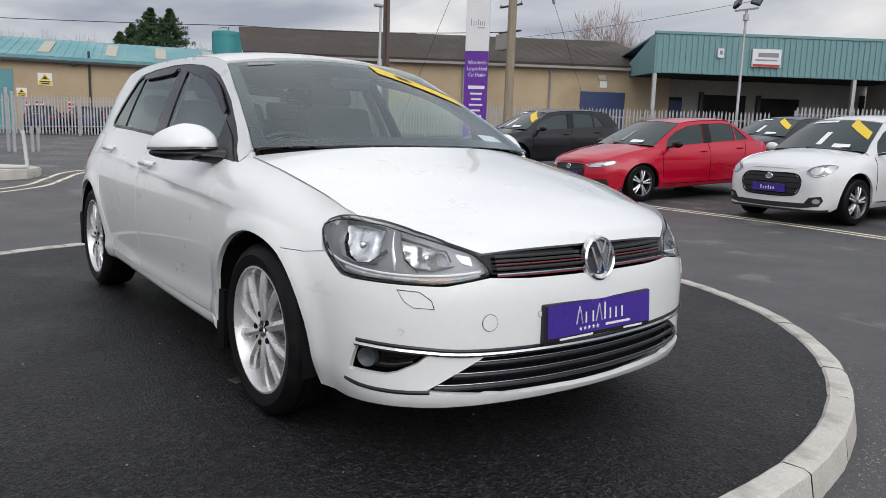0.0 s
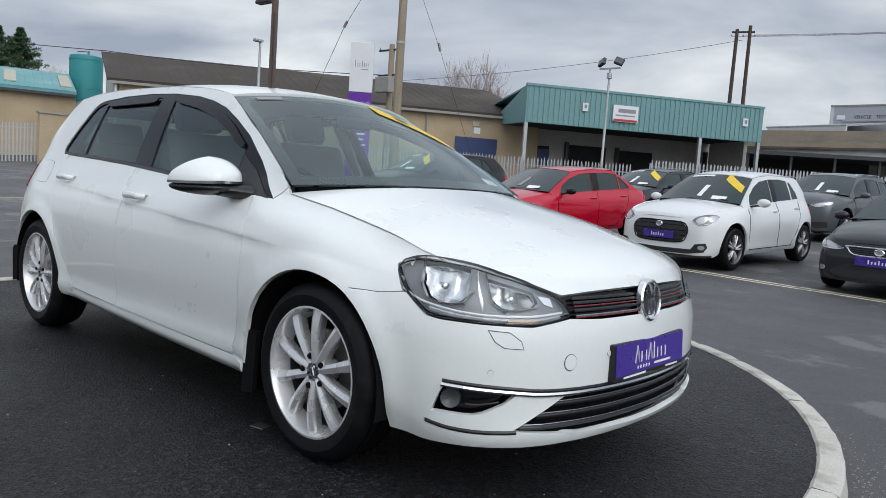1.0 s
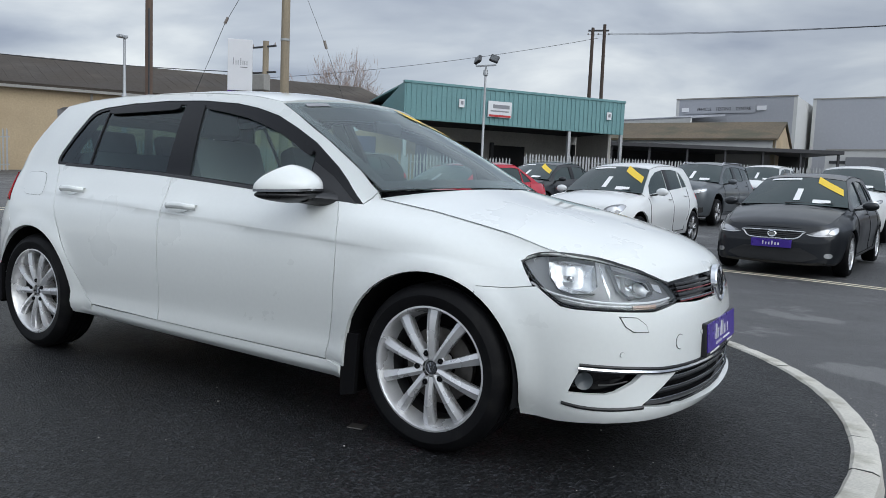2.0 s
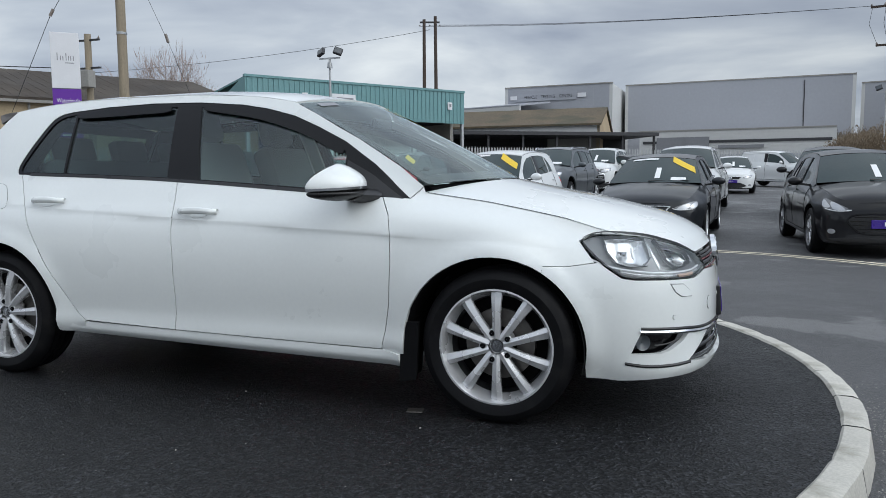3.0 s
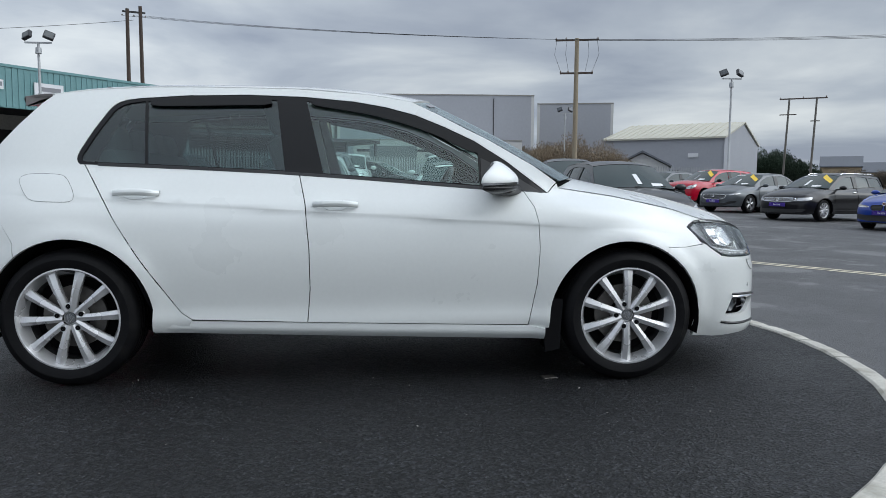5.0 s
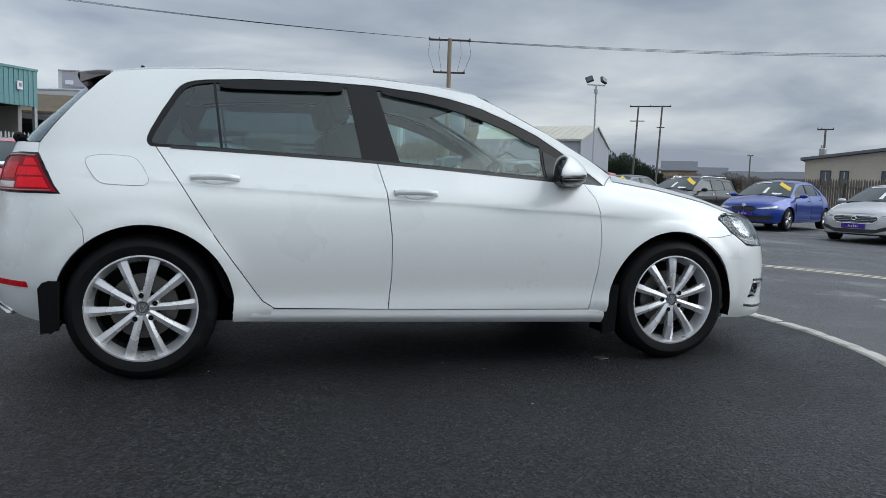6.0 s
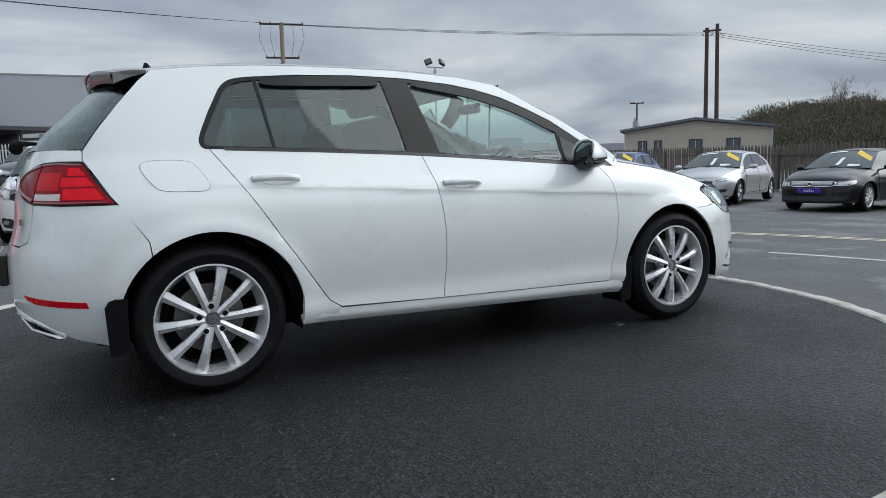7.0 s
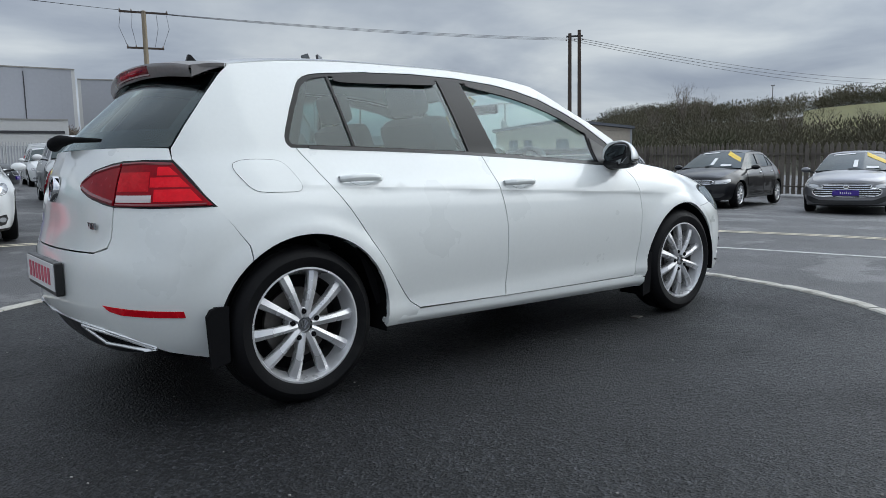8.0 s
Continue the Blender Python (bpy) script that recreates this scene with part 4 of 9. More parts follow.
def sheet(poly, place, step=(0.06, 0.04), holes=(), lines=(), flange=0.012, center=Vector((0, 0, 0.6)), bm=None):
    """A skin panel: a flat outline cut into small cells and laid on a surface by place(u, v), with turned-in edges."""
    own = bmesh.new()
    us, vs = [p[0] for p in poly], [p[1] for p in poly]
    pieces = []
    nu = max(1, int(math.ceil((max(us) - min(us)) / step[0])))
    nv = max(1, int(math.ceil((max(vs) - min(vs)) / step[1])))
    du, dv = (max(us) - min(us)) / nu, (max(vs) - min(vs)) / nv
    for i in range(nu):
        u0 = min(us) + i * du
        strip = clip_poly(clip_poly(list(poly), -1, 0, -u0), 1, 0, u0 + du)
        if not strip:
            continue
        for j in range(nv):
            v0 = min(vs) + j * dv
            cell = clip_poly(clip_poly(strip, 0, -1, -v0), 0, 1, v0 + dv)
            if cell:
                pieces.append(cell)
    for a, b, c in lines:
        pieces = [k for p in pieces for k in (clip_poly(p, a, b, c), clip_poly(p, -a, -b, -c)) if k]
    for h in holes:
        pieces = [k for p in pieces for k in without(p, h)]
    seen = {}
    for p in pieces:
        vs_ = []
        for u, v in p:
            key = (round(u, 4), round(v, 4))
            if key not in seen:
                seen[key] = own.verts.new(place(*key))
            if seen[key] not in vs_:
                vs_.append(seen[key])
        if len(vs_) > 2:
            try:
                own.faces.new(vs_)
            except ValueError:
                pass
    bmesh.ops.remove_doubles(own, verts=own.verts[:], dist=4e-4)
    bmesh.ops.dissolve_degenerate(own, edges=own.edges[:], dist=1e-4)
    bmesh.ops.recalc_face_normals(own, faces=own.faces[:])
    own.normal_update()
    if sum(f.normal.dot(f.calc_center_median() - center) * f.calc_area() for f in own.faces) < 0:
        bmesh.ops.reverse_faces(own, faces=own.faces[:])
        own.normal_update()
    keep = own.verts.layers.float_vector.new("skin_normal")
    for (u, v), vert in seen.items():
        if vert.is_valid and vert.link_faces:
            a = Vector(place(u + 0.02, v)) - Vector(place(u - 0.02, v))
            b = Vector(place(u, v + 0.003)) - Vector(place(u, v - 0.003))
            nn = a.cross(b)
            if nn.length > 1e-9:
                nn.normalize()
                vert[keep] = nn if nn.dot(vert.normal) > 0 else -nn
    if flange:
        rim = [e for e in own.edges if e.is_boundary]
        nrm = {v: v.normal.copy() for e in rim for v in e.verts}
        got = bmesh.ops.extrude_edge_only(own, edges=rim)
        fresh = [g for g in got["geom"] if isinstance(g, bmesh.types.BMVert)]
        old = {(round(v.co.x, 5), round(v.co.y, 5), round(v.co.z, 5)): n for v, n in nrm.items()}
        for v in fresh:
            v[keep] = (0, 0, 0)
            n = old.get((round(v.co.x, 5), round(v.co.y, 5), round(v.co.z, 5)))
            if n:
                v.co -= n * flange
    if bm is None:
        return own
    tmp = bpy.data.meshes.new("tmp")
    own.to_mesh(tmp)
    own.free()
    bm.from_mesh(tmp)
    bpy.data.meshes.remove(tmp)
    return bm


def lofted(sections, nw=24, power=2.4, thick=0.012, per=4, grow=None):
    """A crowned panel through cross sections (x at the edge, x in the middle, half width, z at the edge, z in the middle)."""
    rows = []
    s = list(range(len(sections)))
    fs = [spline(s, [c[k] for c in sections]) for k in range(5)]
    n = (len(sections) - 1) * per
    for i in range(n + 1):
        xe, xc, y, ze, zc = [f(i * (len(sections) - 1) / n) for f in fs]
        row = []
        for k in range(nw + 1):
            w = -1 + 2 * k / nw
            row.append(Vector((xe + (xc - xe) * (1 - w * w), y * w, ze + (zc - ze) * (1 - abs(w) ** power))))
        rows.append(row)
    if grow:
        rows = [[grow(p) for p in r] for r in rows]
    return grid_mesh(rows, thick)


def grid_mesh(rows, thick=0.0, center=Vector((0, 0, 0.6))):
    bm = bmesh.new()
    vs = [[bm.verts.new(p) for p in r] for r in rows]
    for a, b in zip(vs, vs[1:]):
        for k in range(len(a) - 1):
            try:
                bm.faces.new((a[k], a[k + 1], b[k + 1], b[k]))
            except ValueError:
                pass
    bm.normal_update()
    if sum(f.normal.dot(f.calc_center_median() - center) * f.calc_area() for f in bm.faces) < 0:
        bmesh.ops.reverse_faces(bm, faces=bm.faces[:])
        bm.normal_update()
    if thick:
        rim = [e for e in bm.edges if e.is_boundary]
        nrm = {(round(v.co.x, 5), round(v.co.y, 5), round(v.co.z, 5)): v.normal.copy() for e in rim for v in e.verts}
        got = bmesh.ops.extrude_edge_only(bm, edges=rim)
        for g in got["geom"]:
            if isinstance(g, bmesh.types.BMVert):
                g.co -= nrm[(round(g.co.x, 5), round(g.co.y, 5), round(g.co.z, 5))] * thick
    return bm


def lathe(profile, sides=48, bm=None):
    """A body turned round the y axis from (radius, y) points."""
    bm = bm or bmesh.new()
    rings = [[bm.verts.new((r * math.cos(2 * math.pi * k / sides), y, r * math.sin(2 * math.pi * k / sides))) for k in range(sides)] for r, y in profile]
    for a, b in zip(rings, rings[1:]):
        for k in range(sides):
            bm.faces.new((a[k], a[(k + 1) % sides], b[(k + 1) % sides], b[k]))
    return bm


def arc_pts(cx, cz, r, a0, a1, n):
    return [(cx + r * math.cos(radians(a0 + (a1 - a0) * i / n)), cz + r * math.sin(radians(a0 + (a1 - a0) * i / n))) for i in range(n + 1)]


M["white_paint"] = paint("white_car_paint", (0.78, 0.80, 0.785), rough=0.3)
M["tyre"] = surface("tyre_rubber", (0.006, 0.006, 0.007), 0.55, 0, 0.25, 8, 120, 0.3, 0.002, stain=(0.016, 0.0155, 0.015), spec=0.16, stain_scale=9, stain_at=(0.55, 0.8))
M["alloy"] = surface("silver_alloy", (0.70, 0.70, 0.71), 0.32, 0.55, 0.06, 6, 90, 0.03, 0.001)
M["alloy_dark"] = surface("grey_alloy", (0.14, 0.14, 0.145), 0.35, 0.8, 0.06, 6, 90, 0.03, 0.001)
M["disc"] = surface("brake_disc_iron", (0.16, 0.15, 0.14), 0.5, 0.8, 0.2, 12, 60, 0.1)
M["black_trim"] = surface("black_plastic_trim", (0.012, 0.012, 0.013), 0.35, 0, 0.1, 10, 160, 0.06, 0.001)
M["gloss_black"] = surface("gloss_black_trim", (0.004, 0.004, 0.005), 0.16, 0, 0.05, 10, 160, 0, spec=0.3)
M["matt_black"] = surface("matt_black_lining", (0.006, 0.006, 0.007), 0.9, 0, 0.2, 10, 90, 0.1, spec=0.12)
M["chrome"] = surface("chrome", (0.75, 0.76, 0.78), 0.08, 1.0, 0.03, 10, 90, 0, rough_vary=0.03)
M["dark_chrome"] = surface("satin_chrome", (0.35, 0.36, 0.38), 0.2, 1.0, 0.03, 10, 90, 0, rough_vary=0.03)
M["red_line"] = surface("red_grille_strip", (0.16, 0.012, 0.018), 0.3, 0, 0.05, 10, 90, 0)
M["seat_cloth"] = surface("dark_seat_cloth", (0.15, 0.155, 0.16), 0.9, 0, 0.2, 10, 200, 0.2, 0.002)
M["headliner"] = surface("grey_headliner", (0.50, 0.51, 0.49), 0.95, 0, 0.1, 10, 200, 0.1, 0.002)
M["plate_purple"] = surface("purple_plate", (0.055, 0.025, 0.27), 0.3, 0, 0.06, 6, 60, 0)
M["yellow_film"] = surface("yellow_sticker", (0.75, 0.52, 0.03), 0.45, 0, 0.06, 6, 60, 0)
M["glass_front"] = glass("clear_green_glass", (0.72, 0.88, 0.84), ior=1.8)
M["glass_rear"] = glass("privacy_glass", (0.30, 0.42, 0.42), ior=1.75)
M["lamp_clear"] = glass("clear_lamp_cover", (0.93, 0.94, 0.95))
M["lamp_chrome"] = surface("lamp_reflector", (0.78, 0.79, 0.80), 0.26, 0.8, 0.05, 12, 90, 0)
M["lower_lamp"] = surface("smoked_lower_lens", (0.50, 0.50, 0.50), 0.25, 0.3, 0.15, 12, 90, 0)
M["lamp_grey"] = surface("lamp_housing", (0.23, 0.233, 0.24), 0.35, 0.3, 0.1, 12, 90, 0)
M["amber"] = surface("amber_lens", (0.5, 0.36, 0.28), 0.15, 0, 0.05, 12, 90, 0)
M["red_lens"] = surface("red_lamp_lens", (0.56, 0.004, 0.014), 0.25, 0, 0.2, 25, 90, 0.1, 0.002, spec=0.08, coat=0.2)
# Shaded copy of the red lens; its darker tone is put into the colour.
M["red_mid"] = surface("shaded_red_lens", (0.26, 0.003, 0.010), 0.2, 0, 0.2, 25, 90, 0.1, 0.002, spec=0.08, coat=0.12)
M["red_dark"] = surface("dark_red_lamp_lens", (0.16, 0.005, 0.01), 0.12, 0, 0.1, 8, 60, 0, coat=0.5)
M["lens_white"] = surface("clear_reversing_lens", (0.6, 0.52, 0.52), 0.15, 0, 0.05, 8, 60, 0, coat=1.0)
M["mirror"] = surface("mirror_glass", (0.24, 0.25, 0.26), 0.02, 1.0, 0.0, 8, 60, 0, rough_vary=0.0)
M["plate_white"] = surface("white_number_plate", (0.72, 0.72, 0.72), 0.4, 0, 0.04, 6, 60, 0)
M["plate_red"] = surface("pinkish_plate_film", (0.55, 0.09, 0.14), 0.4, 0, 0.2, 6, 60, 0)
# Darker than the rims: shade inside the wheel is put into this colour.
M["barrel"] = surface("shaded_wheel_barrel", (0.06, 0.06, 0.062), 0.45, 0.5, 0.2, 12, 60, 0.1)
M["lens_clear"] = surface("frosted_clear_lens", (0.75, 0.76, 0.77), 0.2, 0, 0.05, 12, 60, 0, coat=0.5)
M["spoiler_grey"] = surface("satin_grey_spoiler", (0.20, 0.185, 0.18), 0.32, 0, 0.15, 3, 60, 0.03, 0.001, coat=0.3)
M["emblem_back"] = surface("dark_emblem_back", (0.10, 0.10, 0.11), 0.3, 0.6, 0.05, 10, 90, 0)
# Lit copy of the red lens; the glow is only a brighter colour.
M["red_bright"] = surface("lit_red_lens", (0.80, 0.006, 0.02), 0.25, 0, 0.1, 25, 90, 0, spec=0.08, coat=0.2)
M["satin_trim"] = surface("satin_silver_trim", (0.72, 0.73, 0.74), 0.3, 0.7, 0.03, 10, 90, 0)
M["screen_glass"] = glass("windscreen_glass", (0.80, 0.90, 0.88), ior=1.95)

# ---- the white hatchback on the island ----
def spoke_mesh(r0, r1, y, w0, w1, mat):
    """One spoke along +z, its face outward (-y), with rounded shoulders."""
    bm = bmesh.new()
    prof = []
    n = 8
    for i in range(n + 1):
        t = i / n
        r = r0 + (r1 - r0) * t
        w = w0 + (w1 - w0) * t ** 1.5 - 0.08 * w0 * math.sin(math.pi * t) ** 2
        yy = y + 0.012 * math.sin(math.pi * (t * 0.8)) * -1 + 0.010 * t * t
        prof.append([bm.verts.new(p) for p in ((-w * 0.62, yy + 0.045, r), (-w, yy + 0.012, r), (-w * 0.90, yy + 0.003, r), (-w * 0.15, yy - 0.005, r), (w * 0.90, yy + 0.003, r), (w, yy + 0.012, r), (w * 0.62, yy + 0.045, r))])
    for a, b in zip(prof, prof[1:]):
        for k in range(6):
            bm.faces.new((a[k], a[k + 1], b[k + 1], b[k]))
    bmesh.ops.recalc_face_normals(bm, faces=bm.faces[:])
    return mesh_of(bm, "spoke", mat, smooth=16)


def wheel_meshes(radius=0.317, width=0.205, rim_r=0.230, spokes=10, alloy="alloy", hub_y=-0.055):
    """Meshes of one wheel, its axle along y through the origin, its outer face at -y."""
    h = width / 2
    tyre = [(rim_r - 0.006, -h + 0.012), (rim_r + 0.012, -h + 0.002), (rim_r + 0.045, -h - 0.004), (radius - 0.03, -h + 0.002), (radius - 0.012, -h + 0.014), (radius - 0.003, -h + 0.03)]
    for y in (-0.055, -0.02, 0.02, 0.055):
        tyre += [(radius, y - 0.005), (radius - 0.007, y - 0.004), (radius - 0.007, y + 0.004), (radius, y + 0.005)]
    tyre += [(radius - 0.003, h - 0.03), (radius - 0.012, h - 0.014), (radius - 0.03, h - 0.002), (rim_r + 0.045, h + 0.004), (rim_r + 0.012, h - 0.002), (rim_r - 0.006, h - 0.012)]
    out = {"tyre": mesh_of(lathe(tyre, 64), "tyre", M["tyre"], smooth=30)}
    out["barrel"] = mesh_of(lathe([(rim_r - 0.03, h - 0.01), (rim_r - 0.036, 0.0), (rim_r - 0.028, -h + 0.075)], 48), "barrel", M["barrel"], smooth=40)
    rim = [(rim_r - 0.028, -h + 0.075), (rim_r - 0.016, -h + 0.045), (rim_r - 0.009, -h + 0.024), (rim_r - 0.006, -h + 0.012), (rim_r - 0.002, -h + 0.005), (rim_r + 0.006, -h + 0.006), (rim_r + 0.008, -h + 0.014)]
    out["rim"] = mesh_of(lathe(rim, 64), "rim", M[alloy], smooth=40)
    out["spoke"] = spoke_mesh(0.032, rim_r - 0.008, -h + 0.026, 0.0165, 0.0250, M[alloy])
    hub = [(0.001, hub_y - 0.012), (0.03, hub_y - 0.013), (0.033, hub_y - 0.008), (0.036, hub_y + 0.0), (0.040, hub_y + 0.010), (0.046, hub_y + 0.020), (0.050, hub_y + 0.06)]
    out["hub"] = mesh_of(lathe(hub, 32), "hub", M[alloy], smooth=40)
    out["cap"] = mesh_of(lathe([(0.001, hub_y - 0.0155), (0.024, hub_y - 0.0155), (0.027, hub_y - 0.0125)], 28), "cap", M["dark_chrome"], smooth=40)
    bm = bmesh.new()
    for (x0, z0), (x1, z1) in (((-0.016, 0.012), (-0.004, -0.017)), ((0.016, 0.012), (0.004, -0.017)), ((-0.007, 0.019), (0.0, 0.003)), ((0.007, 0.019), (0.0, 0.003))):
        bar((x0, hub_y - 0.017, z0), (x1, hub_y - 0.017, z1), 0.003, 0.003, bm)
    out["emblem"] = mesh_of(bm, "emblem", M["chrome"])
    out["bolt"] = mesh_of(lathe([(0.001, -0.010), (0.009, -0.010), (0.011, -0.006), (0.011, 0.012), (0.014, 0.013)], 12), "bolt", M["matt_black"], smooth=40)
    out["bolt_seat"] = mesh_of(lathe([(0.0105, 0.004), (0.0135, -0.004), (0.0165, -0.002), (0.0185, 0.05)], 16), "bolt_seat", M[alloy], smooth=40)
    out["disc"] = mesh_of(lathe([(0.07, -0.012), (0.145, -0.012), (0.145, 0.012), (0.07, 0.012)], 40), "disc", M["disc"], smooth=40)
    # Black disc closes the wheel, standing for the shade behind the spokes.
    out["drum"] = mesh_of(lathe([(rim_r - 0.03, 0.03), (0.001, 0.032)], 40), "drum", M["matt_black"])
    return out


def put_wheel(parent, meshes, x, y, z, side, spin, spokes=10, bolts=5, hub_y=-0.055, arm_pairs=0.0, spoke_step=None):
    """A wheel as a part of its car: rim, and on it tyre, spokes, hub, cap, bolts and disc."""
    turn = pose(x, y, z, 0, spin, 0) if side < 0 else pose(x, y, z, 0, 0, 180) @ pose(0, 0, 0, 0, spin, 0)
    wheel = part("wheel", meshes["rim"], None, parent, at=turn)
    for k in ("tyre", "barrel", "hub", "cap", "emblem", "disc", "drum"):
        part(k, meshes[k], None, wheel)
    for i in range(spokes):
        a = 360 * i / spokes + (arm_pairs if i % 2 else -arm_pairs)
        part("spoke", meshes["spoke"], None, wheel, at=pose(0, 0, 0, 0, a, 0))
    for i in range(bolts):
        a = radians(72 * i + 36)
        spot = pose(0.056 * math.cos(a), hub_y - 0.021, 0.056 * math.sin(a))
        part("bolt", meshes["bolt"], None, wheel, at=spot)
        part("bolt_seat", meshes["bolt_seat"], None, wheel, at=spot)
    return wheel


SH = Shell()
BONNET = [(2.056, 2.120, 0.450, 0.6805, 0.698), (1.976, 2.085, 0.566, 0.7235, 0.745), (1.868, 1.98, 0.649, 0.7535, 0.803), (1.763, 1.86, 0.705, 0.768, 0.842),
          (1.55, 1.63, 0.730, 0.832, 0.898), (1.25, 1.37, 0.742, 0.893, 0.948), (0.975, 1.20, 0.744, 0.932, 0.985)]
eb = sorted((b[0], b[2], b[3]) for b in BONNET)
SH.edge = ([e[0] for e in eb], [e[1] + 0.0022 for e in eb], [e[2] for e in eb])
SCREEN = [(0.985, 1.175, 0.743, 0.965, 0.992), (0.76, 0.92, 0.690, 1.100, 1.130), (0.53, 0.66, 0.6365, 1.225, 1.262), (0.285, 0.40, 0.578, 1.345, 1.388)]
ROOF = [(0.275, 0.392, 0.577, 1.352, 1.396), (0.05, 0.10, 0.561, 1.388, 1.440), (-0.35, -0.35, 0.550, 1.413, 1.464), (-0.85, -0.85, 0.550, 1.414, 1.462), (-1.25, -1.27, 0.556, 1.394, 1.440), (-1.47, -1.50, 0.560, 1.366, 1.410)]
BACK = [(-1.50, -1.615, 0.574, 1.330, 1.356), (-1.59, -1.74, 0.617, 1.225, 1.240), (-1.68, -1.865, 0.648, 1.12, 1.128), (-1.742, -1.950, 0.660, 1.032, 1.034)]
BELT = spline([-1.30, -0.95, -0.34, 0.45, 0.93], [1.028, 1.017, 0.992, 0.938, 0.903])
# outer edge of the dark window band, from the front foot over the roof to the rear foot
def fillet(poly, r, ends=True):
    """An outline with its corners rounded off."""
    n, out = len(poly), []
    for i, p in enumerate(poly):
        if not ends and i in (0, n - 1):
            out.append(p)
            continue
        a, b, c = Vector(poly[i - 1]), Vector(p), Vector(poly[(i + 1) % n])
        if (b - a).angle(c - b) < 0.12:
            out.append(p)
            continue
        u = b + (a - b).normalized() * min(r, 0.45 * (a - b).length)
        w = b + (c - b).normalized() * min(r, 0.45 * (c - b).length)
        out += [tuple(u * (1 - t) ** 2 + b * (2 * t * (1 - t)) + w * t * t) for t in (0, 0.25, 0.5, 0.75, 1)]
    return out


DLO_TOP = [(0.915, 0.905), (0.73, 1.052), (0.57, 1.155), (0.42, 1.226), (0.28, 1.283), (0.13, 1.322), (-0.02, 1.347), (-0.27, 1.368), (-0.55, 1.374), (-0.80, 1.366), (-1.05, 1.346), (-1.105, 1.337), (-1.138, 1.326), (-1.163, 1.309), (-1.182, 1.286), (-1.24, 1.185), (-1.284, 1.095), (-1.294, 1.068), (-1.296, 1.048), (-1.290, 1.034), (-1.275, 1.028)]


def on_side(side, out=0.0):
    return lambda x, z: (x, side * (SH.half_width(x, z) + out), z)


def on_wrap(side, out=0.0):
    return lambda q, z: SH.at_q(q, z, side, out)


def gap(poly, d):
    """An outline drawn in by d all round."""
    poly = ccw(list(poly))
    n = len(poly)
    out = []
    for i in range(n):
        a, b, c = Vector(poly[i - 1]), Vector(poly[i]), Vector(poly[(i + 1) % n])
        e0, e1 = (b - a).normalized(), (c - b).normalized()
        n0, n1 = Vector((-e0.y, e0.x)), Vector((-e1.y, e1.x))
        m = n0 + n1
        m = m / max(0.35, m.dot(n0)) if m.length > 1e-6 else n0
        out.append(tuple(b + m * d))
    return out


